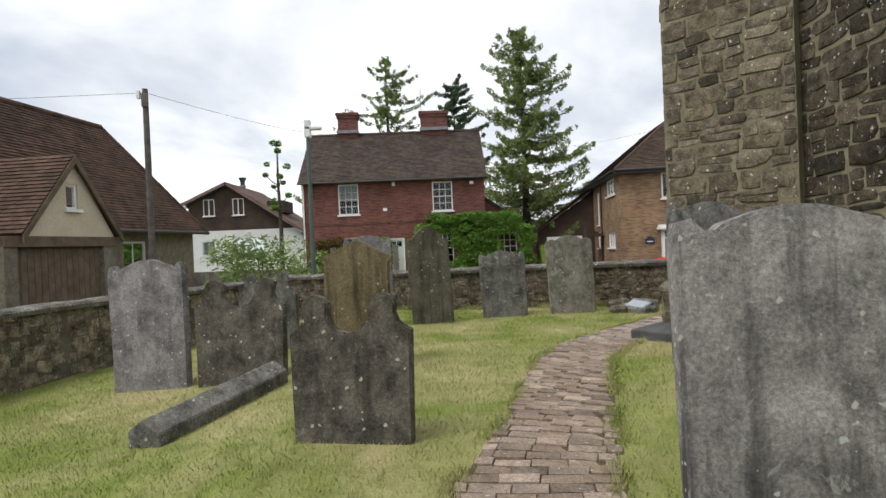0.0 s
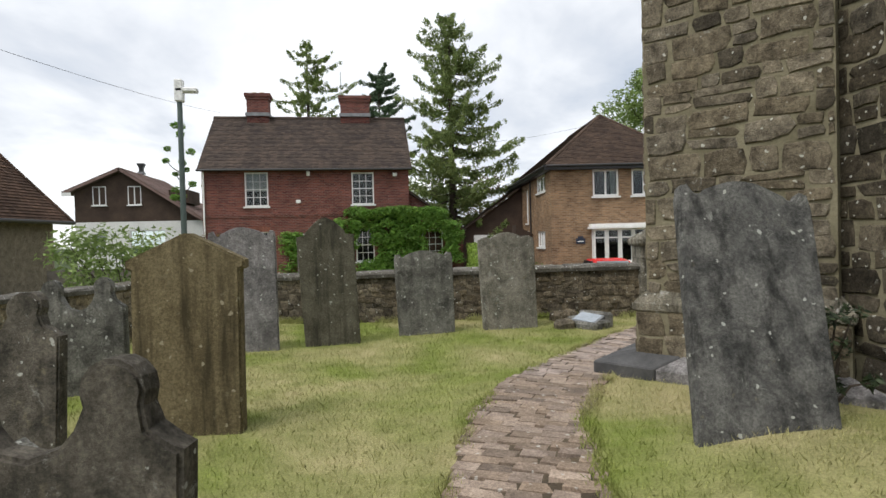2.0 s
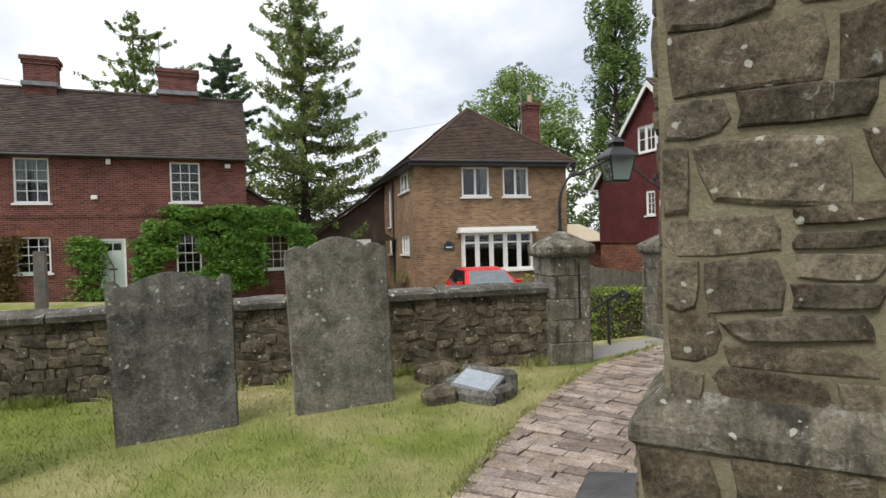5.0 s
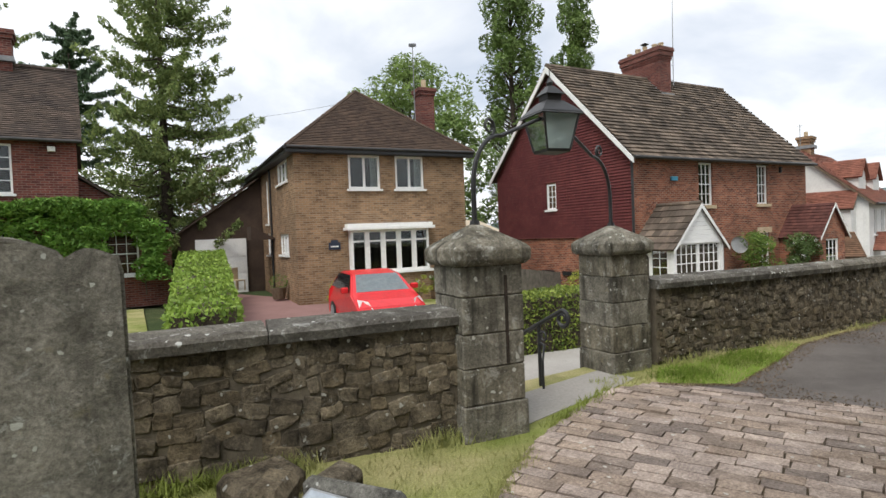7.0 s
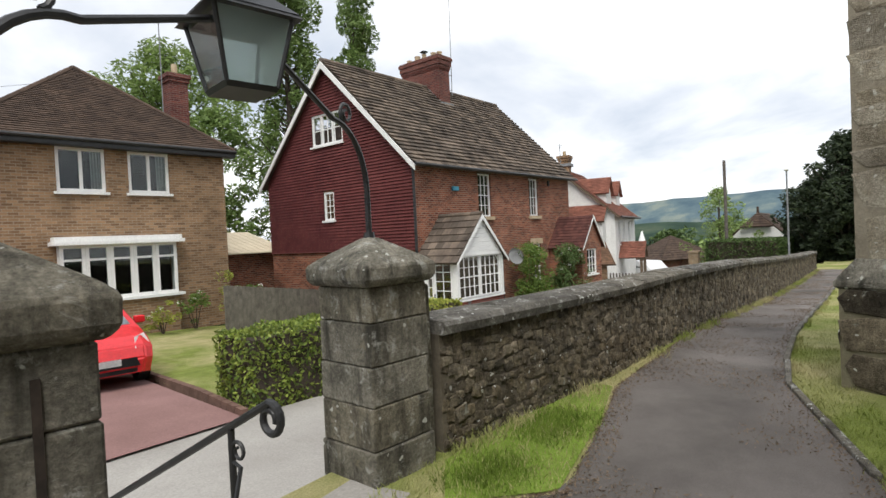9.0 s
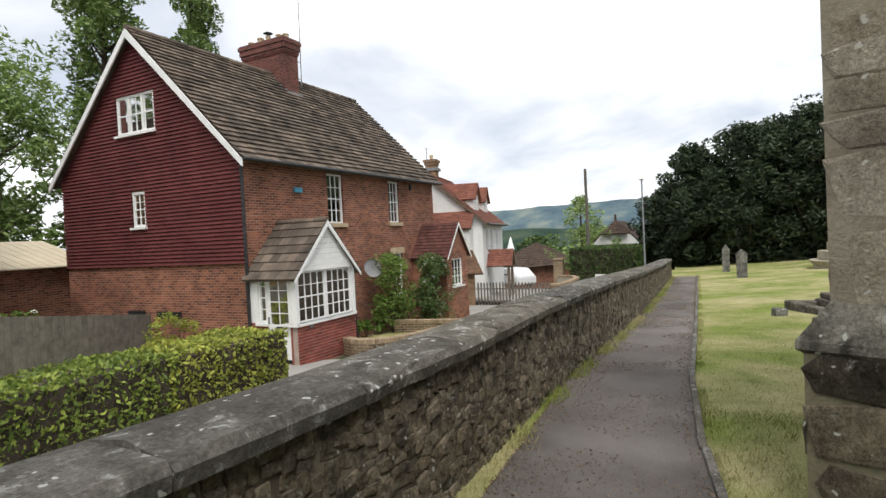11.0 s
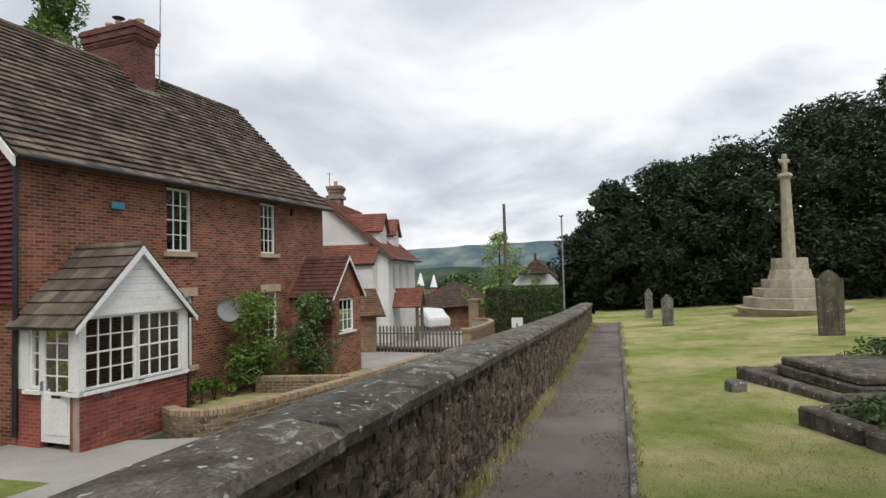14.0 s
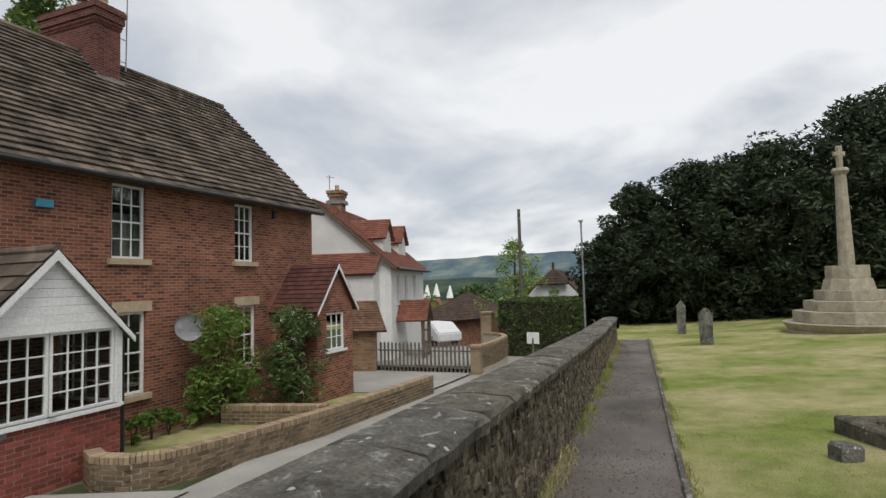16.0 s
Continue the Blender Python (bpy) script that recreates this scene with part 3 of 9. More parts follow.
def broad_tree(label, x, y, z, height, spread, leaf, seed, trunk=0.2, clumps=60, per=60, size=0.12, base=0.25, col=0.0, category="tree", ragged=0.3):
    """Trunk, limbs and a crown of leaf clumps. col: 1 makes a column (poplar)."""
    rnd = random.Random(seed)
    t = thing("tree", label, category, pose(x, y, z))
    bm = bmesh.new()
    tube(bm, [(0, 0, -0.3), (0.05, 0, height * 0.35), (-0.05, 0.05, height * 0.7), (0, 0, height * 0.95)], trunk, trunk * 0.2, 8)
    verts, faces = [], []
    for _ in range(clumps):
        f = rnd.uniform(base, 1.0)
        env = (math.sin(math.pi * min(1, (f - base) / (1 - base) * 0.92 + 0.08)) ** 0.6) if not col else (1 - 0.75 * abs(f - 0.45) ** 1.3)
        a, r = rnd.uniform(0, 2 * math.pi), spread * env * math.sqrt(rnd.uniform(0.05, 1)) * rnd.uniform(1 - ragged, 1 + ragged)
        c = (math.cos(a) * r, math.sin(a) * r, f * height)
        s = spread * rnd.uniform(0.16, 0.30)
        leaf_cloud(verts, faces, c, (s, s, s * (0.8 if not col else 1.8)), per, size, rnd, 0.2)
        if rnd.random() < 0.4:
            h0 = max(height * base * 0.6, c[2] - r * 0.9)
            tube(bm, [(0, 0, h0), (c[0] * 0.5, c[1] * 0.5, (h0 + c[2]) / 2 - 0.1), c], trunk * 0.25, 0.02, 5)
    part("trunk", bm, M_BARK, t)
    leaf_part("crown", verts, faces, leaf, t)
    return t


def conifer(label, x, y, z, height, spread, leaf, seed, tiers=26, per=7, size=0.16, droop=0.35, base=0.12, upturn=0.15, dense=1.0, lean=0.0, top=0.12):
    """Trunk with whorls of long drooping limbs that carry hanging tufts."""
    rnd = random.Random(seed)
    t = thing("tree", label, "tree", pose(x, y, z))
    bm = bmesh.new()
    tube(bm, [(0, 0, -0.3), (lean * 0.3, 0, height * 0.4), (lean, 0, height)], 0.30 * height / 14, 0.02, 8)
    verts, faces = [], []
    for i in range(tiers):
        f = lerp(base, 0.985, (i / (tiers - 1)) ** 0.9)
        reach = spread * (lerp(1.0, top, f ** 1.45)) * rnd.uniform(0.6, 1.12)
        for k in range(per):
            a = rnd.uniform(0, 2 * math.pi)
            L = reach * rnd.uniform(0.40, 1.15)
            h0 = f * height + rnd.uniform(-0.55, 0.55) * (1 - f) + rnd.uniform(-0.15, 0.15)
            pts = []
            for s in (0, 0.35, 0.7, 1.0):
                pts.append((lean * f + math.cos(a) * L * s, math.sin(a) * L * s, h0 - droop * L * (s * (1.2 - s)) * 1.6 + upturn * L * s * s))
            tube(bm, pts, 0.05 * (1.1 - f) + 0.012, 0.006, 4)
            n = max(4, int(L * 5.0 * dense))
            for j in range(n):
                s = rnd.uniform(0.15, 1.02)
                u = s * 3
                q = min(2, int(u))
                p = Vector(pts[q]).lerp(Vector(pts[q + 1]), u - q)
                w = 0.15 * (1.3 - s) * min(1.7, L) + 0.06
                leaf_cloud(verts, faces, (p.x, p.y, p.z - 0.13), (w, w, 0.20), int(10 * dense), size, rnd, 0.9, 0.15)
    part("trunk", bm, M_BARK, t)
    leaf_part("crown", verts, faces, leaf, t)
    return t


def hedge(label, outline, z0, z1, leaf, seed, size=0.05, per=420, name="hedge", category="hedge", m=None, rise=0.0):
    """A clipped hedge over a plan outline (convex): a dark core and a skin of leaves, per leaves to the square metre."""
    rnd = random.Random(seed)
    h = thing(name, label, category, m)
    y_low = min(p[1] for p in outline)
    cx, cy = sum(p[0] for p in outline) / len(outline), sum(p[1] for p in outline) / len(outline)
    bm = bmesh.new()
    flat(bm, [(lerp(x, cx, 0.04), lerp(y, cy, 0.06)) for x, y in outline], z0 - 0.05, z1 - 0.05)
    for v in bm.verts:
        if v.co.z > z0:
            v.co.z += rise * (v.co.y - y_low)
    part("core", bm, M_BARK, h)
    verts, faces = [], []

    def leaf_at(p, nrm):
        s = size * rnd.uniform(0.6, 1.3)
        ax = (Vector((rnd.gauss(0, 1), rnd.gauss(0, 1), rnd.gauss(0, 1))) + nrm * 0.4).normalized()
        bx = ax.cross(Vector((rnd.gauss(0, 1), rnd.gauss(0, 1), rnd.gauss(0, 1)))).normalized() * 0.5
        i = len(verts)
        verts.extend([tuple(p - ax * s), tuple(p + bx * s), tuple(p + ax * s), tuple(p - bx * s)])
        faces.append((i, i + 1, i + 2, i + 3))

    n = len(outline)
    for i in range(n):
        a, b = Vector((*outline[i], 0)), Vector((*outline[(i + 1) % n], 0))
        d = b - a
        nrm = Vector((d.y, -d.x, 0)).normalized()
        for _ in range(int(d.length * (z1 - z0) * per)):
            p = a.lerp(b, rnd.random())
            p.z = rnd.uniform(z0, z1 + rise * (p.y - y_low))
            w = noise.noise(p * 2.2) * 0.07
            leaf_at(p + nrm * (w + rnd.uniform(-0.04, 0.03)), nrm)
    area = abs(sum(outline[i][0] * outline[(i + 1) % n][1] - outline[(i + 1) % n][0] * outline[i][1] for i in range(n))) / 2
    for _ in range(int(area * per)):
        i = rnd.randrange(n)
        a, b = outline[i], outline[(i + 1) % n]
        u, v = rnd.random(), math.sqrt(rnd.random())
        x, y = lerp(cx, lerp(a[0], b[0], u), v), lerp(cy, lerp(a[1], b[1], u), v)
        p = Vector((x, y, z1 + rise * (y - y_low)))
        leaf_at(p + Vector((0, 0, noise.noise(p * 2.2) * 0.06 + rnd.uniform(-0.04, 0.03))), Vector((0, 0, 1)))
    leaf_part("leaves", verts, faces, leaf, h)
    return h


def shrub(label, x, y, z, w, d, h, leaf, seed, n=40, per=40, size=0.05, category="shrub", name="shrub", flowers=0, flower_mat=None, lean=0.0):
    rnd = random.Random(seed)
    t = thing(name, label, category, pose(x, y, z))
    verts, faces, bm = [], [], bmesh.new()
    spots = []
    for _ in range(n):
        a, r, f = rnd.uniform(0, 6.283), math.sqrt(rnd.random()), rnd.uniform(0.1, 1)
        k = r * math.sqrt(max(0.05, 1 - (f - 0.35) ** 2 * 1.6))
        c = (math.cos(a) * w / 2 * k, math.sin(a) * d / 2 * k, f * h)
        spots.append(c)
        s = rnd.uniform(0.10, 0.2) * max(w, h) * 0.8
        leaf_cloud(verts, faces, c, (s, min(s, d / 2), s * 0.8), per, size, rnd, 0.1, 0.4)
        if rnd.random() < 0.35:
            tube(bm, [(c[0] * 0.1, c[1] * 0.1, -0.1), (c[0] * 0.5, c[1] * 0.5, c[2] * 0.6), c], 0.015, 0.005, 5)
    if not bm.verts:
        tube(bm, [(0, 0, -0.1), (0, 0, h * 0.7)], 0.015, 0.005, 5)
    part("branchwork", bm, M_BARK, t)
    leaf_part("leaves", verts, faces, leaf, t)
    if flowers:
        v2, f2 = [], []
        for _ in range(flowers):
            c = rnd.choice(spots)
            leaf_cloud(v2, f2, (c[0] * 1.1, c[1] * 1.1 - 0.05, c[2] + 0.05), (0.07, 0.07, 0.05), 9, 0.035, rnd)
        leaf_part("flowers", v2, f2, flower_mat or M_FLOWER, t)
    return t


# ---- ground levels ----
def zg(x, y):
    """Churchyard ground."""
    z = table(((-7, -0.30), (-5, -0.25), (-3, -0.15), (-1.2, 0.03), (0.5, 0.0), (8, 0.0), (12, -0.03), (14.5, -0.12), (18, -0.30), (24, -0.50), (31, -0.68), (45, -1.0), (70, -1.6)), x)
    z += 0.30 * math.exp(-(((x - 2.5) / 1.3) ** 2 + ((y - 4.0) / 1.5) ** 2))
    if x > 13:
        z += min(1, (x - 13) / 5) * 0.055 * max(0, 8.6 - y)
    return z


def zs(x):
    """Street level along x."""
    return table(((-60, -0.2), (-8, -0.35), (-2, -0.7), (4, -0.95), (9, -1.05), (14, -1.25), (18, -1.5), (24, -1.7), (30, -1.95), (40, -2.3), (60, -4.0), (110, -10), (200, -20), (500, -26), (4500, -26)), x)


def zfar(x, y):
    z = zs(x)
    if x > 200:
        z += 10 * noise.noise(Vector((x / 420, y / 520, 3.1))) * min(1, (x - 200) / 600)
    if x < 60 and y > 15:
        z += min(1, (y - 15) / 12) * table(((-60, 0.1), (0, 0.15), (9, 0.2), (14, 0.25), (18, 0.0), (60, 0)), x)
    return z


def sheet(name, xs, ys, height, material, label, category, keep=None, kind="structure"):
    verts, faces, ids = [], [], {}
    for i, x in enumerate(xs):
        for j, y in enumerate(ys):
            ids[i, j] = len(verts)
            verts.append((x, y, height(x, y)))
    for i in range(len(xs) - 1):
        for j in range(len(ys) - 1):
            if keep is None or keep((xs[i] + xs[i + 1]) / 2, (ys[j] + ys[j + 1]) / 2):
                faces.append((ids[i, j], ids[i + 1, j], ids[i + 1, j + 1], ids[i, j + 1]))
    me = bpy.data.meshes.new(name)
    me.from_pydata(verts, [], faces)
    me.materials.append(material)
    for p in me.polygons:
        p.use_smooth = True
    return tagged(new(name, me), label, category, kind=kind)


def steps(a, b, d):
    n = max(1, round((b - a) / d))
    return [lerp(a, b, i / n) for i in range(n + 1)]


# plan lines
WALL_W = [(-6.6, -6.0), (-5.85, 3.5), (-5.15, 7.4), (-3.3, 11.6)]
WALL_N = [(-3.3, 11.6), (-1.49, 11.3), (0.02, 10.97), (1.9, 10.76), (3.3, 10.52), (4.68, 10.2)]
WALL_E = [(7.15, 10.58), (9.3, 10.3), (12.0, 10.15), (15.0, 9.95), (22.0, 9.66), (31.5, 9.35)]


def yard_line(x):
    """y of the churchyard wall's inner face."""
    if x < 4.68:
        return table([(-3.3, 11.6)] + WALL_N[1:], x)
    if x < 7.15:
        return 10.75
    return table([(p[0], p[1]) for p in WALL_E] + [(60, 8.4)], x)


def in_yard(x, y):
    return y < yard_line(x) + 0.22 and x > table(((-6, -6.8), (3.5, -6.05), (7.4, -5.35), (11.6, -3.5)), y)


sheet("ground", steps(-1500, -60, 240) + steps(-40, 70, 2.0) + steps(80, 400, 20) + steps(440, 2600, 60), steps(-2000, -70, 120) + steps(-60, 70, 2.0) + steps(90, 2000, 90),
      lambda x, y: zfar(x, y) - (1.0 if in_yard(x, y) else 0.03), M_FIELD, "grass fields and far wooded hills in hazy green", "ground")
sheet("lawn", steps(-7, 8, 0.25) + steps(8.5, 60, 0.8), steps(-8, 12.0, 0.25), zg, M_GRASS, "mown churchyard lawn with dry straw-coloured patches", "lawn", in_yard)
sheet("road", steps(-30, 40, 1.0) + steps(44, 110, 6), steps(10.75, 15.4, 0.6), lambda x, y: zs(x) + (-max(0, x - 40) * 0.0), M_ROAD, "pale worn concrete village lane", "road", lambda x, y: y > yard_line(x) + 0.15)


def lay_bricks(parent, at, run, z0, z1, material, seed, limit=290, length_=0.225, course=0.075):
    """Single bricks in stretcher bond on a face; at(s) gives the face's pose at length s. Past the limit they are joined."""
    rnd = random.Random(seed)
    bm_ = boxes((-0.5, 0.5, -0.007, 0.02, -0.5, 0.5))
    for v in bm_.verts:
        if v.co.y < 0:
            v.co.x *= 0.975
            v.co.z *= 0.93
    me = bpy.data.meshes.new("brick")
    bm_.to_mesh(me)
    bm_.free()
    me.materials.append(material)
    raw, loops = [v.co.copy() for v in me.vertices], [tuple(p.vertices) for p in me.polygons]
    n, count, verts, faces = int((z1 - z0) / course), 0, [], []
    for j in range(n):
        s_ = -length_ / 2 if j % 2 else 0.0
        while s_ < run - 0.02:
            a, b = max(0.0, s_), min(run, s_ + length_)
            s_ += length_
            if b - a < 0.03:
                continue
            m = at((a + b) / 2) @ pose(0, rnd.uniform(-0.003, 0.003), z1 - (j + 0.5) * course, 0, rnd.uniform(-0.5, 0.5), 0) @ Matrix.Diagonal((b - a - 0.011, 1, course - 0.011, 1))
            if count < limit:
                ob = new("brick", me)
                ob.parent = parent
                ob.matrix_basis = m
                count += 1
            else:
                base = len(verts)
                verts += [tuple(m @ v) for v in raw]
                faces += [tuple(base + i for i in f_) for f_ in loops]
    if verts:
        me = bpy.data.meshes.new("bricks")
        me.from_pydata(verts, [], faces)
        me.materials.append(material)
        ob = new("bricks", me)
        ob.parent = parent
        ob["kind"] = "stuff"


# ---- houses ----
def chimney(house, x0, x1, y0, y1, z0, z1, material, pots=2, pot_h=0.35):
    bm = bmesh.new()
    box(bm, x0, x1, y0, y1, z0, z1 - 0.3)
    box(bm, x0 - 0.05, x1 + 0.05, y0 - 0.05, y1 + 0.05, z1 - 0.3, z1 - 0.15)
    box(bm, x0 - 0.10, x1 + 0.10, y0 - 0.10, y1 + 0.10, z1 - 0.15, z1)
    c = part("chimney", bm, material, house)
    bm = bmesh.new()
    box(bm, x0 - 0.06, x1 + 0.06, y0 - 0.12, y1 + 0.12, z0 + 0.55, z0 + 0.72)
    part("flashing", bm, M_LEAD, c, "grey lead flashing")
    for i in range(pots):
        bm = bmesh.new()
        px, py = lerp(x0 + 0.15, x1 - 0.15, (i + 0.5) / pots), (y0 + y1) / 2
        tube(bm, [(px, py, z1 - 0.02), (px, py, z1 + pot_h * 0.8), (px, py, z1 + pot_h)], 0.11, 0.10, 10)
        part("chimney_pot", bm, M_CLAYPOT, c)
    return c


def stack(house, x0, x1, y0, y1, z0, z1):
    """A deep brick stack with a corbelled head, a row of buff pots and one dark cowl."""
    levels = ((0.0, z0, z1 - 0.62), (0.025, z1 - 0.62, z1 - 0.54), (0.05, z1 - 0.54, z1 - 0.42), (0.09, z1 - 0.42, z1 - 0.20), (0.13, z1 - 0.20, z1 - 0.06), (0.09, z1 - 0.06, z1))
    bm_ = bmesh.new()
    rings = []
    for g_, a, b in levels:
        for zz in (a, b):
            rings.append([bm_.verts.new((x, y, zz)) for x, y in ((x0 - g_, y0 - g_), (x1 + g_, y0 - g_), (x1 + g_, y1 + g_), (x0 - g_, y1 + g_))])
    for ra, rb in zip(rings, rings[1:]):
        for i in range(4):
            bm_.faces.new((ra[i], ra[(i + 1) % 4], rb[(i + 1) % 4], rb[i]))
    bm_.faces.new(rings[0][::-1])
    bm_.faces.new(rings[-1])
    c = part("chimney", bm_, M_BRICK_COT, house)
    # sloping flashing where the stack leaves the roof, and the saddle below it
    bm_ = bmesh.new()
    for k in range(9):
        y = lerp(y0 - 0.05, y0 + 0.95, k / 9)
        zz = 9.02 + (y - y0) * 0.975
        box(bm_, x0 - 0.035, x0 + 0.02, y, y + 0.12, zz, zz + 0.22)
    box(bm_, x0 - 0.06, x1 + 0.06, y0 - 0.14, y0 + 0.02, 8.98, 9.10)
    part("flashing", bm_, M_LEAD, c, "stepped grey lead flashing")
    for i, (fy, fx, hp, r) in enumerate(((0.08, 0.45, 0.22, 0.13), (0.27, 0.55, 0.30, 0.13), (0.48, 0.40, 0.30, 0.11), (0.70, 0.50, 0.34, 0.14), (0.92, 0.45, 0.24, 0.13))):
        px, py = lerp(x0, x1, fx), lerp(y0, y1, fy)
        bm_ = bmesh.new()
        tube(bm_, [(px, py, z1 - 0.03), (px, py, z1 + hp * 0.8)], r, r * 0.88, 12)
        tube(bm_, [(px, py, z1 + hp * 0.8), (px, py, z1 + hp)], r * 1.02, r * 1.02, 12)
        part("chimney_pot", bm_, M_CLAYPOT, c)
        if i == 2:
            bm_ = bmesh.new()
            tube(bm_, [(px, py, z1 + hp), (px, py, z1 + hp + 0.12)], 0.09, 0.09, 10)
            tube(bm_, [(px, py, z1 + hp + 0.12), (px, py, z1 + hp + 0.19)], 0.20, 0.05, 12)
            part("cowl", bm_, M_BLACK, c, "dark metal rain cowl")
    return c


def gutter(house, p, q, material=None, r=0.055):
    bm = bmesh.new()
    tube(bm, [p, q], r, r, 8)
    return part("gutter", bm, material or M_BLACK, house)


def pipe(house, pts, material=None, r=0.04):
    bm = bmesh.new()
    tube(bm, pts, r, r, 8)
    return part("downpipe", bm, material or M_BLACK, house)


def cottage():
    """Deep red brick cottage behind the lane: local origin at the facade's left foot."""
    W, EV, RZ, D = 9.3, 4.45 + 0.55, 7.45 + 0.55, 6.4
    h = thing("cottage", "deep red brick cottage with dark tiled roof and two chimneys", "house", pose(-6.7, 28.2, -0.32))
    z = 0.55
    wins = [(1.84, 2.87, 2.78 + z, 4.33 + z), (6.63, 7.66, 2.80 + z, 4.30 + z), (1.82, 2.84, 0.36 + z, 1.62 + z), (6.76, 7.62, 0.12 + z, 1.68 + z)]
    door = (4.28, 5.12, 0.0, 1.50 + z)
    bm = bmesh.new()
    wall_cells(bm, 0, W, -0.4, EV, wins + [door], 0.24)
    part("wall", bm, M_BRICK_COT, h)
    for x in (0.0, W - 0.24):
        bm = bmesh.new()
        box(bm, x, x + 0.24, 0.24, D, -0.4, EV)
        prism(bm, [(0, 0), (D, 0), (D / 2, RZ - EV)], 0, 0.24, Matrix(((0, 1, 0, x), (1, 0, 0, 0), (0, 0, 1, EV), (0, 0, 0, 1))))
        bmesh.ops.remove_doubles(bm, verts=bm.verts[:], dist=0.0005)
        part("gable_wall", bm, M_BRICK_COT, h)
    part("back_wall", boxes((0.24, W - 0.24, D - 0.24, D, -0.4, EV)), M_BRICK_COT, h)
    bm = boxes((0.02, W - 0.02, -0.045, 0, 2.36 + z, 2.44 + z), (0.02, W - 0.02, -0.03, 0, 2.28 + z, 2.36 + z))
    part("string_course", bm, M_BRICK_COT, h)
    # backing added behind the windows, coloured black like an unlit room
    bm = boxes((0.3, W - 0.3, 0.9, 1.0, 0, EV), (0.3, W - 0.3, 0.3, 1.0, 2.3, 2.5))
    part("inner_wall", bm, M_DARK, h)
    for i, (x0, x1, z0, z1) in enumerate(wins):
        window(h, x1 - x0, z1 - z0, 3 if i != 3 else 3, 4, pose(x0, 0.0, z0), curtain="blind" if i == 0 else "")
        bm = bmesh.new()
        for k in range(9):
            a = lerp(x0 - 0.08, x1 + 0.08, k / 9)
            box(bm, a + 0.008, a + (x1 - x0 + 0.16) / 9 - 0.008, -0.012, 0.03, z1, z1 + 0.2 + 0.05 * math.sin(math.pi * (k + 0.5) / 9))
        part("arch", bm, M_TILE_ORANGE, h)
    dw = door[1] - door[0]
    bm = boxes((0, 0.07, 0.02, 0.12, 0, 2.05), (dw - 0.07, dw, 0.02, 0.12, 0, 2.05), (0.07, dw - 0.07, 0.02, 0.12, 1.97, 2.05))
    fr = part("door_frame", bm, M_WHITE, h)
    fr.matrix_basis = pose(door[0], 0, 0)
    bm = boxes((0.07, dw - 0.07, 0.05, 0.10, 0.02, 1.62), (0.07, dw - 0.07, 0.05, 0.1, 1.88, 1.97), (0.07, 0.15, 0.05, 0.1, 1.62, 1.88), (dw - 0.15, dw - 0.07, 0.05, 0.1, 1.62, 1.88),
               (dw / 2 - 0.015, dw / 2 + 0.015, 0.05, 0.1, 1.62, 1.88), (0.17, dw - 0.17, 0.04, 0.05, 0.2, 0.85), (0.17, dw - 0.17, 0.04, 0.05, 1.0, 1.5))
    d = part("door", bm, surface("pale_green_door", (0.46, 0.53, 0.50), (0.54, 0.60, 0.57), 2, 30, 0.5, 0.1), h, "pale grey-green panelled door")
    d.matrix_basis = pose(door[0], 0, 0)
    part("pane", boxes((0.15, dw - 0.15, 0.07, 0.08, 1.62, 1.88)), M_GLASS, d)
    part("letter_plate", boxes((dw / 2 - 0.13, dw / 2 + 0.13, 0.03, 0.045, 0.92, 0.97)), M_BLACK, d)
    e = EV + 0.06
    f = [(-0.15, -0.25, e - 0.1), (W + 0.15, -0.25, e - 0.1), (W + 0.15, D / 2, RZ), (-0.15, D / 2, RZ)]
    g = [(W + 0.15, D + 0.25, e - 0.1), (-0.15, D + 0.25, e - 0.1), (-0.15, D / 2, RZ), (W + 0.15, D / 2, RZ)]
    deck(h, f, M_TILE_COT)
    deck(h, g, M_TILE_COT)
    tiled_slope(h, f, M_TILE_COT, 0.12, 0.2, seed=3)
    ridge_tiles(h, (-0.15, D / 2, RZ + 0.02), (W + 0.15, D / 2, RZ + 0.02), M_TILE_COT)
    chimney(h, 1.52, 2.58, D / 2 - 0.35, D / 2 + 0.35, RZ - 0.5, 8.65 + z, M_BRICK_COT, 2, 0.12)
    chimney(h, 6.15, 7.62, D / 2 - 0.35, D / 2 + 0.35, RZ - 0.5, 8.58 + z, M_BRICK_COT, 2, 0.08)
    gutter(h, (-0.15, -0.3, e - 0.1), (W + 0.15, -0.3, e - 0.1))
    pipe(h, [(0.08, -0.06, e - 0.15), (0.08, -0.06, 0)], M_WHITE)
    for b_ in ((4.6, 4.75, -0.14, 0, 4.15 + z, 4.35 + z), (8.55, 8.75, -0.14, 0, 4.1 + z, 4.25 + z), (4.1, 4.3, -0.1, 0, 2.9 + z, 3.05 + z)):
        part("security_light", boxes(b_, bevel=0.01), M_WHITE, h)
    bm = bmesh.new()
    tube(bm, [(6.2, D / 2, RZ), (6.2, D / 2, 9.9 + z)], 0.02, 0.015, 5)
    part("aerial_mast", bm, M_LEAD, h)
    # lean-to with a roof falling to the right
    bm = bmesh.new()
    prism(bm, [(0, -0.4), (2.6, -0.4), (2.6, 1.62 + z), (0, 3.3 + z)], 0, 0.22, pose(W, 0.3, 0))
    box(bm, W + 2.38, W + 2.6, 0.52, 5.5, -0.4, 1.6 + z)
    part("lean_to_wall", bm, M_BRICK_COT, h)
    window(h, 1.0, 1.42, 3, 4, pose(W + 0.60, 0.22, 0.14 + z))
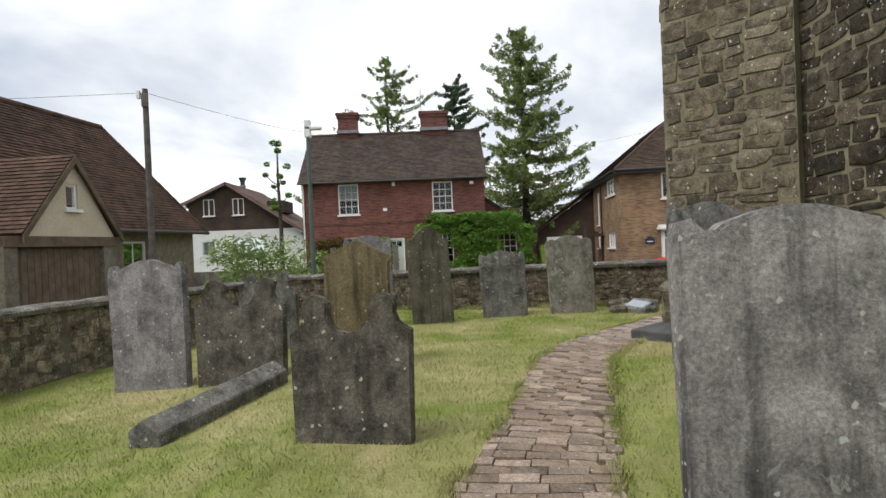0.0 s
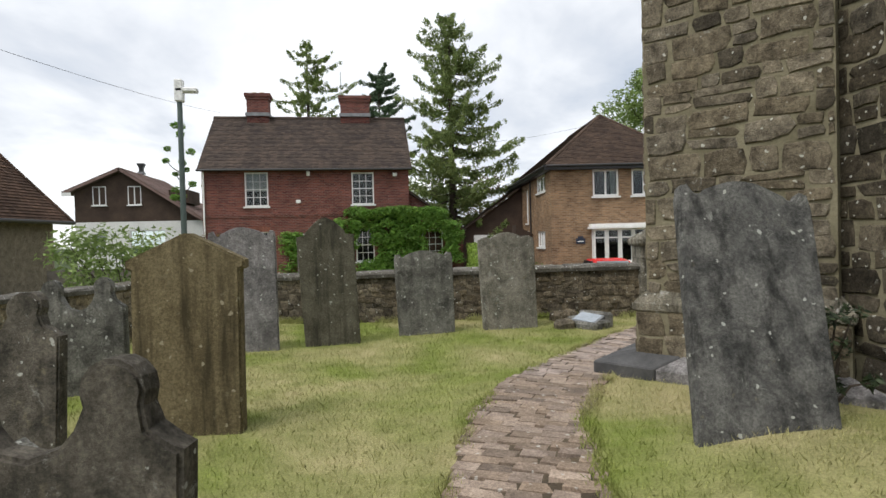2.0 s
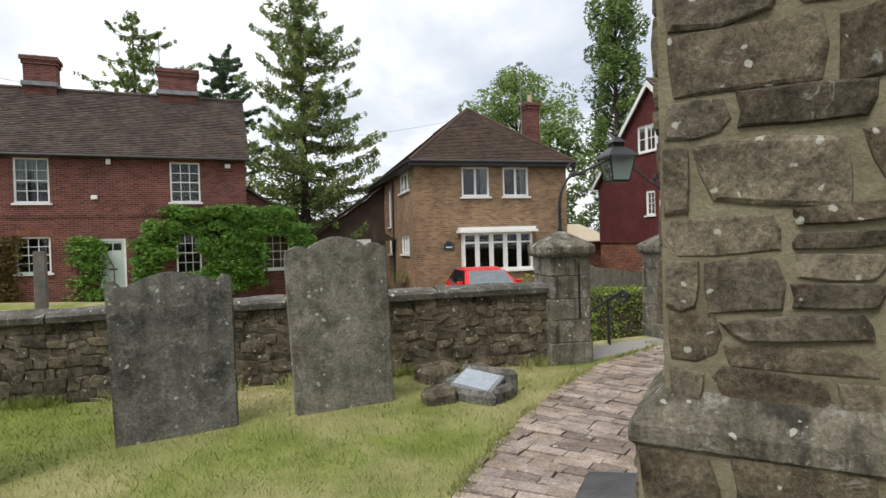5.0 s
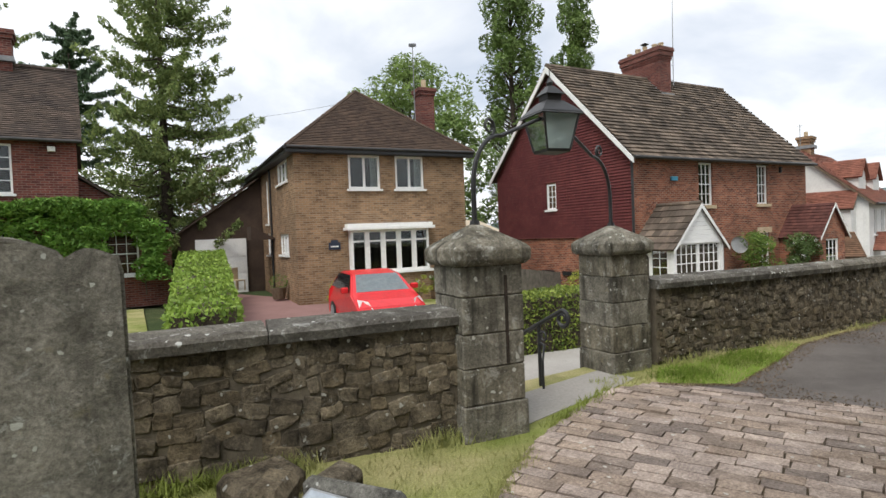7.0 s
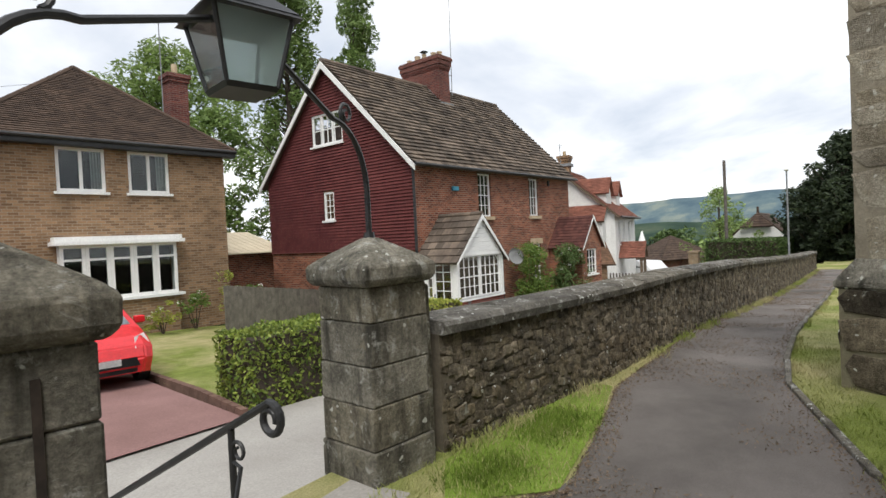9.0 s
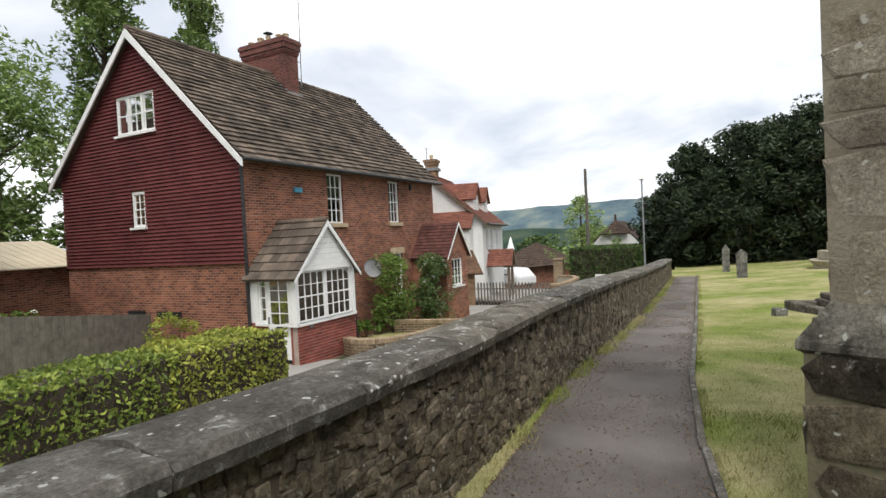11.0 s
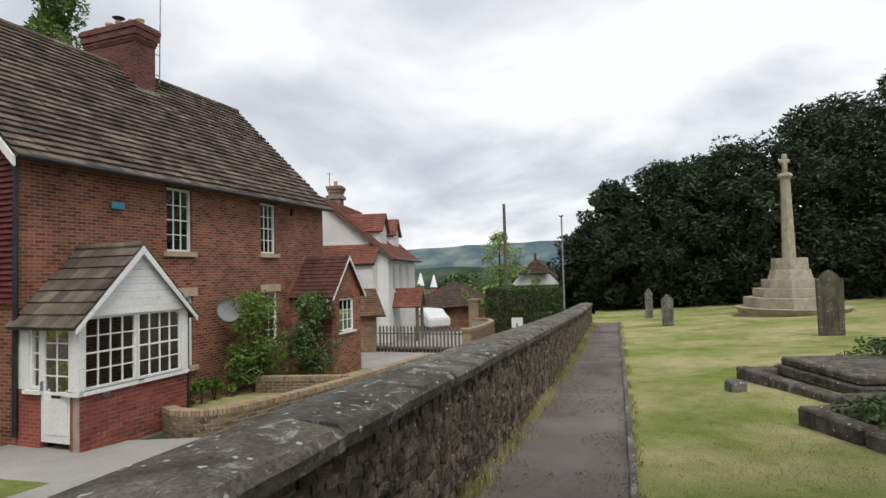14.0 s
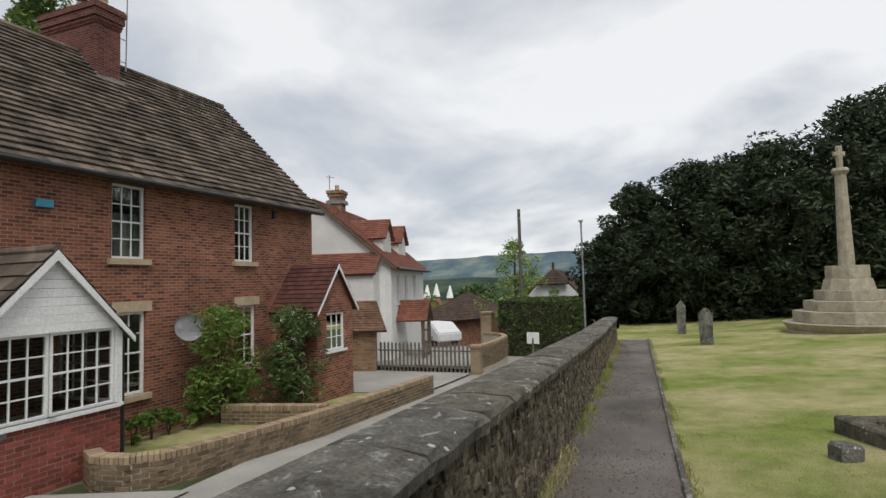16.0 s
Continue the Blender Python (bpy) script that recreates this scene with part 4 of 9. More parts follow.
    s = [(W + 2.75, 0.1, 1.5 + z), (W + 2.75, 5.6, 1.5 + z), (W - 0.02, 5.6, 3.45 + z), (W - 0.02, 0.1, 3.45 + z)]
    deck(h, s, M_TILE_COT)
    tiled_slope(h, s, M_TILE_COT, 0.12, 0.2, seed=5)
    return h


cottage()


def brown_house():
    W, D, EV, RZ = 6.35, 12.0, 5.28, 7.93
    h = thing("detached_house", "buff-brown brick house with hipped dark tile roof", "house", pose(8.54, 25.2, -0.77, 0, 0, -6.9))
    z = 0.9
    ups = [(1.84, 2.99, 2.87 + z, 4.05 + z), (3.56, 4.67, 2.87 + z, 4.05 + z)]
    bay = (1.75, 4.66, 0.0 + z - 0.02, 1.45 + z)
    bm = bmesh.new()
    wall_cells(bm, 0, W, -0.3, EV, ups + [bay], 0.24)
    lights = [(1.15, 3.2, 3.26 + z, 4.05 + z, 3), (1.4, 3.1, 0.66 + z, 1.42 + z, 3), (5.4, 6.0, 1.9 + z, 3.7 + z, 1), (5.3, 6.1, 0.6 + z, 1.5 + z, 1)]
    ms = Matrix(((0, 1, 0, 0), (1, 0, 0, 0), (0, 0, 1, 0), (0, 0, 0, 1)))
    wall_cells(bm, 0.24, D, -0.3, EV, [o[:4] for o in lights], 0.24, ms)
    box(bm, W - 0.24, W, 0.24, D, -0.3, EV)
    box(bm, 0.24, W - 0.24, D - 0.24, D, -0.3, EV)
    part("wall", bm, M_BRICK_BROWN, h)
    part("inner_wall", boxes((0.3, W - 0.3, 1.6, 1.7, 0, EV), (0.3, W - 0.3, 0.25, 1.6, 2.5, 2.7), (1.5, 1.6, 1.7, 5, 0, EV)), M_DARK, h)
    for x0, x1, z0, z1 in ups:
        window(h, x1 - x0, z1 - z0, 1, 1, pose(x0, 0, z0), casements=2, edge=0.085, curtain="right")
    for y0, y1, z0, z1, n_ in lights:
        window(h, y1 - y0, z1 - z0, 1, 1, pose(0, y1, z0, 0, 0, -90), casements=n_, edge=0.08)
    # shallow bay of five lights under a flat white canopy
    bx0, bx1, bz0, bz1 = bay
    part("bay_canopy", boxes((bx0 - 0.18, bx1 + 0.18, -0.45, 0.0, bz1, bz1 + 0.10), (bx0 - 0.12, bx1 + 0.12, -0.38, 0.0, bz1 + 0.10, bz1 + 0.22), (bx0 - 0.15, bx1 + 0.15, -0.36, 0.0, bz0 - 0.08, bz0)), M_WHITE, h, "white bay window canopy and sill")
    for k in range(5):
        x = lerp(bx0, bx1, k / 5)
        w5 = (bx1 - bx0) / 5
        window(h, w5 - 0.004, bz1 - bz0, 1, 1, pose(x + 0.002, -0.30, bz0), sill=False, edge=0.085)
        part("transom", boxes((x + 0.085, x + w5 - 0.085, -0.25, -0.20, bz1 - 0.42, bz1 - 0.36)), M_WHITE, h)
    for x in (bx0, bx1 - 0.06):
        part("bay_side", boxes((x, x + 0.06, -0.24, 0, bz0, bz1)), M_WHITE, h)
    bm = bmesh.new()
    box(bm, bx0, bx1, -0.26, 0.0, -0.3, bz0 - 0.08)
    part("bay_base", bm, M_BRICK_BROWN, h)
    e = EV - 0.02
    o = 0.28
    r0, r1 = 3.05, D - 3.0
    A, B, C, Dd = (-o, -o, e - 0.12), (W + o, -o, e - 0.12), (W + o, D + o, e - 0.12), (-o, D + o, e - 0.12)
    R0, R1 = (W / 2, r0, RZ), (W / 2, r1, RZ)
    for n_, cs in enumerate(((A, B, R0, R0), (B, C, R1, R0), (C, Dd, R1, R1), (Dd, A, R0, R1))):
        deck(h, cs, M_TILE_BR)
        if n_ != 2:
            tiled_slope(h, cs, M_TILE_BR, 0.11, 0.18, seed=7 + n_)
    for p, q in ((A, R0), (B, R0), (R0, R1)):
        ridge_tiles(h, p, q, M_TILE_BR, 0.075, 0.3)
    bm = boxes((-o, W + o, -o - 0.02, -o + 0.01, e - 0.30, e - 0.13), (-o - 0.02, -o + 0.01, -o, D + o, e - 0.30, e - 0.13), (-o, W + o, -o, 0, e - 0.32, e - 0.29), (-o, 0, 0, D, e - 0.32, e - 0.29))
    part("fascia", bm, M_BLACK, h)
    gutter(h, (-o, -o - 0.06, e - 0.15), (W + o, -o - 0.06, e - 0.15))
    gutter(h, (-o - 0.06, -o, e - 0.15), (-o - 0.06, D, e - 0.15))
    pipe(h, [(-0.05, 4.6, e - 0.2), (-0.05, 4.6, 0)])
    chimney(h, W - 0.05, W + 0.60, 3.6, 4.25, 4.0, 8.5, M_BRICK_COT, 1, 0.42)
    bm = bmesh.new()
    tube(bm, [(W - 0.2, 3.9, 6.5), (W - 0.2, 3.9, 10.4)], 0.022, 0.018, 6)
    tube(bm, [(W - 0.35, 3.9, 10.38), (W - 0.05, 3.9, 10.42)], 0.08, 0.08, 6)
    part("aerial_mast", bm, M_LEAD, h)
    pl = part("name_plaque", boxes((1.05, 1.45, -0.03, 0.0, 0.82 + z, 1.06 + z), (1.13, 1.37, -0.03, 0.0, 1.06 + z, 1.14 + z)), surface("slate_blue", (0.02, 0.03, 0.05), (0.035, 0.045, 0.07), 3, 30, 0.5, 0.1), h, "dark blue slate house name plaque")
    part("lettering", boxes((1.12, 1.38, -0.036, -0.031, 0.90 + z, 0.94 + z)), M_WHITE, pl)
    # side garage with a roof falling to the left, and its white door
    gx = -3.5
    bm = bmesh.new()
    prism(bm, [(gx, -0.3), (-0.02, -0.3), (-0.02, 4.85), (gx, 2.45)], 0, 0.2, pose(0, 7.2, 0))
    part("garage_wall", bm, M_TILE_BR, h)
    s = [(gx - 0.25, 13.0, 2.35), (gx - 0.25, 6.9, 2.35), (0.0, 6.9, 5.0), (0.0, 13.0, 5.0)]
    deck(h, s, M_TILE_BR)
    tiled_slope(h, s, M_TILE_BR, 0.11, 0.18, seed=12)
    g = part("garage_door", boxes((gx + 0.7, -0.75, 7.08, 7.15, -0.1, 2.25)), M_WHITE, h, "white panelled garage door")
    bm = boxes(*[(gx + 0.8 + i * 0.5, gx + 1.22 + i * 0.5, 7.06, 7.08, 0.1 + j * 0.7, 0.68 + j * 0.7) for i in range(4) for j in range(3)])
    part("panel", bm, M_WHITE, g)
    bm = bmesh.new()
    prism(bm, [(0, 0), (0.9, 0.0), (0.9, 0.05), (0.0, 0.55)], 0, 1.3, pose(-0.9, 4.2, 2.15) )
    part("side_porch_roof", bm, M_TILE_BR, h)
    return h


brown_house()


def red_house():
    """Semi-detached pair: orange-red brick front, tile-hung gable. Local x along the front, origin at the near front corner."""
    W, D, EV, RZ, G = 11.1, 8.6, 5.66, 9.9, -1.6
    h = thing("village_house", "orange-red brick house pair with tile-hung gable and mossy roof", "house", pose(17.5, 18.88, -1.255, 0, 0, -4.65))
    h.scale = (0.885, 0.885, 0.885)
    z = -G
    wins = [(3.66, 4.52, 2.07 + z, 3.76 + z), (7.42, 8.2, 2.10 + z, 3.75 + z), (3.80, 4.54, -1.0 + z, 0.87 + z), (7.50, 8.26, -0.85 + z, 0.85 + z)]
    bm = bmesh.new()
    wall_cells(bm, 0, W, -0.6, EV, wins, 0.24)
    part("wall", bm, M_BRICK_RED, h)
    bm = bmesh.new()
    ms = Matrix(((0, 1, 0, 0), (1, 0, 0, 0), (0, 0, 1, 0), (0, 0, 0, 1)))
    gw_lo = (4.17, 4.80, 2.19 + z, 3.30 + z)
    gw_hi = (3.48, 5.33, 5.13 + z, 6.35 + z)
    wall_cells(bm, 0.24, D, -0.6, EV, [gw_lo], 0.24, ms)
    part("side_wall", bm, M_BRICK_RED, h)
    part("side_wall", boxes((W - 0.24, W, 0.24, D, -0.6, EV)), M_BRICK_RED, h)
    bm = bmesh.new()
    prism(bm, [(0.24, EV), (D - 0.24, EV), (D / 2, RZ - 0.1)], W - 0.24, W, ms)
    bmesh.ops.recalc_face_normals(bm, faces=bm.faces[:])
    part("gable", bm, M_BRICK_RED, h)
    part("back_wall", boxes((0.24, W - 0.24, D - 0.24, D, -0.6, EV)), M_BRICK_RED, h)
    bm = bmesh.new()

    def width_at(zz):
        k = (zz - EV) / (RZ - EV)
        return D / 2 * k, D - D / 2 * k

    for za, zb in ((EV, gw_hi[2]), (gw_hi[2], gw_hi[3]), (gw_hi[3], RZ - 0.05)):
        (a0, a1), (b0, b1) = width_at(za), width_at(zb)
        spans = [((a0, a1), (b0, b1))] if za != gw_hi[2] else [((a0, gw_hi[0]), (b0, gw_hi[0])), ((gw_hi[1], a1), (gw_hi[1], b1))]
        for (p0, p1), (q0, q1) in spans:
            prism(bm, [(p0, za), (p1, za), (q1, zb), (q0, zb)], 0.0, 0.24, ms)
    bmesh.ops.recalc_face_normals(bm, faces=bm.faces[:])
    part("gable", bm, M_BRICK_RED, h)
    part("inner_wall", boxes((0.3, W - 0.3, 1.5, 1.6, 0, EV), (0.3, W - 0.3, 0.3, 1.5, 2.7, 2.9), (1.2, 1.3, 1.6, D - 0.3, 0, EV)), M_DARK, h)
    # hung tiles on the gable: rows over the brick ground floor
    rnd = random.Random(4)
    verts, faces = [], []
    zt, row, n = 0.96 + z, 0.115, 0
    while zt < RZ - 0.1:
        y0, y1 = (0.0, D) if zt < EV else width_at(zt)
        cuts = [(y0, y1)]
        for o in (gw_lo, gw_hi):
            if o[2] - 0.08 < zt < o[3]:
                cuts = [(y0, o[0]), (o[1], y1)]
        for a, b in cuts:
            k = max(1, round((b - a) / 0.17))
            for i in range(k):
                ya, yb = lerp(a, b, i / k) + 0.003, lerp(a, b, (i + 1) / k) - 0.003
                j = rnd.uniform(0, 0.006)
                base = len(verts)
                verts += [(-0.070 - j, ya, zt), (-0.070 - j, yb, zt), (-0.018, yb, zt + row * 1.15), (-0.018, ya, zt + row * 1.15), (-0.015, ya, zt), (-0.015, yb, zt)]
                faces += [(base + 1, base, base + 3, base + 2), (base, base + 1, base + 5, base + 4)]
        zt += row
        n += 1
    me = bpy.data.meshes.new("hung_tiles")
    me.from_pydata(verts, [], faces)
    me.materials.append(M_TILE_HUNG)
    ht = new("hung_tiles", me)
    ht.parent = h
    ht["label"], ht["kind"] = "dark red hung tiles in rows", "stuff"
    for (y0, y1, z0, z1), c, r in ((gw_lo, 2, 4), (gw_hi, 4, 2)):
        window(h, y1 - y0, z1 - z0, c, r, pose(-0.06, y1, z0, 0, 0, -90), edge=0.08, casements=1 if c == 2 else 3, curtain="" if c == 2 else "blind")
    for i, (x0, x1, z0, z1) in enumerate(wins):
        w = window(h, x1 - x0, z1 - z0, 3 if i < 2 else 2, 4, pose(x0, 0.03, z0), sill=False, curtain="low" if i == 0 else "")
        part("stone_sill", boxes((x0 - 0.1, x1 + 0.1, -0.09, 0.1, z0 - 0.13, z0)), M_CLAYPOT, h)
        if i > 1:
            part("lintel", boxes((x0 - 0.12, x1 + 0.15, -0.015, 0.1, z1, z1 + 0.24)), M_CLAYPOT, h)
        else:
            part("lintel", boxes((x0 - 0.05, x1 + 0.05, -0.03, 0.1, z1, z1 + 0.07)), M_BROWNWOOD, h)
    # roof with oversailing verges
    e = EV + 0.04
    ov = 0.26
    f = [(-ov, -0.32, e - 0.28), (W + 0.22, -0.32, e - 0.28), (W + 0.38, D / 2, RZ), (-ov, D / 2, RZ)]
    g = [(W + 0.22, D + 0.32, e - 0.28), (-ov, D + 0.32, e - 0.28), (-ov, D / 2, RZ), (W + 0.38, D / 2, RZ)]
    for s_, cs in enumerate((f, g)):
        deck(h, cs, M_TILE_CONC, 0.08)
        tiled_slope(h, cs, M_TILE_CONC, 0.24, 0.30, 0.042, seed=21 + s_, jitter=0.011)
    ridge_tiles(h, (-ov, D / 2, RZ + 0.02), (W + 0.38, D / 2, RZ + 0.02), M_TILE_CONC, 0.11, 0.42)
    bm = bmesh.new()
    for y0, y1 in ((-0.34, D / 2), (D + 0.34, D / 2)):
        a, b = Vector((-ov - 0.04, y0, e - 0.30)), Vector((-ov - 0.04, y1, RZ - 0.02))
        vs = [bm.verts.new(p) for p in (a, b, b - Vector((0, 0, 0.26)), a - Vector((0, 0, 0.2)))]
        vt = [bm.verts.new(v.co + Vector((0.05, 0, 0))) for v in vs]
        bm.faces.new(vs)
        bm.faces.new(vt[::-1])
        for i in range(4):
            bm.faces.new((vs[i], vt[i], vt[(i + 1) % 4], vs[(i + 1) % 4]))
    bmesh.ops.recalc_face_normals(bm, faces=bm.faces[:])
    part("bargeboard", bm, M_WHITE, h, "white painted bargeboards")
    stack(h, 5.78, 6.56, 3.5, 5.75, RZ - 1.2, 11.28)
    gutter(h, (-ov, -0.38, e - 0.28), (W + 0.22, -0.38, e - 0.28))
    pipe(h, [(-0.08, -0.08, e - 0.4), (-0.08, -0.08, 0)], None, 0.05)
    part("vent_cap", boxes((9.0, 9.1, -0.1, -0.02, 5.05, 5.3)), M_BLACK, h)
    pipe(h, [(3.28, -0.05, 2.4), (3.28, -0.05, 0)], None, 0.035)
    bm = bmesh.new()
    tube(bm, [(6.78, 3.55, RZ - 0.35), (6.86, 3.55, RZ + 4.3)], 0.02, 0.015, 5)
    tube(bm, [(6.86, 3.55, RZ + 4.25), (6.0, 3.55, RZ + 3.95)], 0.012, 0.012, 4)
    for zz in (RZ - 0.1, RZ + 0.6):
        tube(bm, [(6.5, 3.55, zz), (6.8, 3.55, zz)], 0.015, 0.015, 4)
    part("aerial_mast", bm, M_LEAD, h)
    part("alarm_box", boxes((2.02, 2.36, -0.09, 0, 3.02 + z, 3.18 + z), bevel=0.01), surface("blue_plastic", (0.05, 0.22, 0.32), (0.07, 0.27, 0.38), 2, 30, 0.4, 0.0), h, "small blue alarm box")
    bm = bmesh.new()
    bmesh.ops.create_uvsphere(bm, u_segments=16, v_segments=10, radius=0.34)
    for v in bm.verts:
        v.co.y = abs(v.co.y) * 0.35 - 0.10
    dish = part("satellite_dish", bm, surface("dish_grey", (0.38, 0.39, 0.40), (0.46, 0.47, 0.48), 3, 30, 0.5, 0.0), h, "grey satellite dish")
    dish.matrix_basis = pose(5.28, -0.52, 0.41 + z, -18, 0, -28)
    part("vent", boxes((-0.065, -0.02, 4.5, 5.3, -0.62 + z, -0.45 + z), (-0.065, -0.02, 2.8, 3.9, -0.62 + z, -0.45 + z)), M_BLACK, h)
    # glazed porch: local box x -1.35..1.05, y -2.4..0
    porch(h, z)
    porch_two(h, z)
    return h


def porch(h, z):
    """Glazed porch: brick base, white glazing, tiled roof with a boarded gable to the lane."""
    x0, x1, y0 = -0.02, 2.54, -1.74
    base, eave, apex = 0.90, 2.28, 3.66
    front = part("porch_base", boxes((x0, x1, y0, y0 + 0.16, -0.35, base)), M_ROSE_MORTAR, h, "red brick porch base")
    lay_bricks(front, lambda s_: pose(x0 + s_, y0, 0), x1 - x0, -0.375, base, M_ROSE_BRICK, 7, 290, 0.25, 0.085)
    part("porch_base", boxes((x1 - 0.16, x1, y0 + 0.16, 0, -0.35, base)), M_BRICK_PORCH, h)
    part("porch_base", boxes((x0, x0 + 0.16, y0 + 0.16, y0 + 0.24, -0.35, base)), M_BRICK_PORCH, h)
    part("porch_base", boxes((x0, x0 + 0.16, -0.70, 0.0, -0.35, base)), M_BRICK_PORCH, h)
    hh = eave - base
    window(h, 1.16, hh, 4, 4, pose(x0 + 0.11, y0 - 0.01, base), edge=0.05)
    window(h, 1.16, hh, 4, 4, pose(x0 + 1.29, y0 - 0.01, base), edge=0.05)
    window(h, 0.20, hh, 1, 4, pose(x0 - 0.01, y0 + 0.22, base, 0, 0, -90), edge=0.045)
    window(h, 0.30, hh, 1, 4, pose(x0 - 0.01, -0.38, base, 0, 0, -90), edge=0.06)
    part("porch_panel", boxes((x0 - 0.005, x0 + 0.09, -0.38, 0.0, base, eave)), M_WHITE, h)
    window(h, 1.5, hh, 4, 4, pose(x1 + 0.01, y0 + 0.1, base, 0, 0, 90), edge=0.05)
    bm = boxes((x0 - 0.02, x0 + 0.10, y0 - 0.02, y0 + 0.16, base, eave), (x1 - 0.10, x1 + 0.02, y0 - 0.02, y0 + 0.16, base, eave), (x0 - 0.03, x1 + 0.03, y0 - 0.05, y0 + 0.02, base - 0.06, base), (x0 - 0.05, x0, y0, -1.25, base - 0.06, base))
    part("porch_frame", bm, M_WHITE, h, "white porch corner posts and sill")
    # door on the side
    d = part("porch_door", boxes((0, 0.93, 0, 0.05, -0.15, 0.78), (0, 0.10, 0, 0.05, 0.78, 2.1), (0.83, 0.93, 0, 0.05, 0.78, 2.1), (0.10, 0.83, 0, 0.05, 2.0, 2.1), (0.45, 0.48, 0.01, 0.04, 0.78, 2.0), *[(0.10, 0.83, 0.01, 0.04, 0.78 + 0.305 * k - 0.012, 0.78 + 0.305 * k + 0.012) for k in (1, 2, 3)], (0.12, 0.81, -0.012, 0, 0.0, 0.66)), M_WHITE, h, "white porch door with twelve small panes")
    d.matrix_basis = pose(x0 + 0.02, -0.70, 0.08, 0, 0, -90)
    d.scale = (0.88, 1, 1.01)
    o = part("pane", boxes((0.10, 0.83, 0.02, 0.028, 0.78, 2.0)), M_GLASS, d)
    o.visible_shadow = False
    part("letter_plate", boxes((0.33, 0.60, -0.015, 0, 0.68, 0.73)), M_BLACK, d)
    part("handle", boxes((0.04, 0.07, -0.05, 0, 0.80, 0.98)), M_LEAD, d, "grey metal handle")
    # boarded gable
    cx = (x0 + x1) / 2
    n = 9
    for k in range(n):
        za, zb = lerp(eave, apex - 0.05, k / n), lerp(eave, apex - 0.05, (k + 1) / n)
        wa, wb = (x1 - x0) / 2 * (1 - k / n) + 0.02, (x1 - x0) / 2 * (1 - (k + 1) / n) + 0.02
        bm = bmesh.new()
        prism(bm, [(cx - wa, za + 0.004), (cx + wa, za + 0.004), (cx + wb, zb), (cx - wb, zb)], y0 - 0.05, y0 + 0.02)
        bmesh.ops.recalc_face_normals(bm, faces=bm.faces[:])
        part("gable_board", bm, M_WHITE, h)
    slope = (apex - eave) / ((x1 - x0) / 2)
    o = 0.18
    ro = [((x0 - o, 0.0, eave - o * slope), (x0 - o, y0 - 0.16, eave - o * slope), (cx, y0 - 0.16, apex), (cx, 0.0, apex)),
          ((x1 + o, y0 - 0.16, eave - o * slope), (x1 + o, 0.0, eave - o * slope), (cx, 0.0, apex), (cx, y0 - 0.16, apex))]
    for i, cs in enumerate(ro):
        deck(h, cs, M_TILE_CONC, 0.05, "porch_roof_deck")
        tiled_slope(h, cs, M_TILE_CONC, 0.30, 0.32, 0.025, "porch_roof", seed=61 + i)
    ridge_tiles(h, (cx, y0 - 0.16, apex + 0.01), (cx, 0, apex + 0.01), M_TILE_CONC, 0.08, 0.4)
    bm = bmesh.new()
    for s in (-1, 1):
        a, b = Vector((cx + s * ((x1 - x0) / 2 + o), y0 - 0.17, eave - o * slope)), Vector((cx, y0 - 0.17, apex))
        v = [bm.verts.new(q) for q in (a, b, b + Vector((0, 0, -0.17)), a + Vector((0, 0, -0.10)))]
        w = [bm.verts.new(q.co + Vector((0, 0.03, 0))) for q in v]
        bm.faces.new(v); bm.faces.new(w[::-1])
        for i in range(4):
            bm.faces.new((v[i], w[i], w[(i + 1) % 4], v[(i + 1) % 4]))
    bmesh.ops.recalc_face_normals(bm, faces=bm.faces[:])
    part("porch_bargeboard", bm, M_WHITE, h)
    pipe(h, [(x1 + 0.07, y0 + 0.04, eave - 0.1), (x1 + 0.07, y0 + 0.04, -0.2)], None, 0.035)
    bm = bmesh.new()
    tube(bm, [(0.52, y0 - 0.03, 0.80), (0.52, y0, 0.80)], 0.09, 0.09, 12)
    part("house_number", bm, M_G_PALE, h, "small round stone number plate")


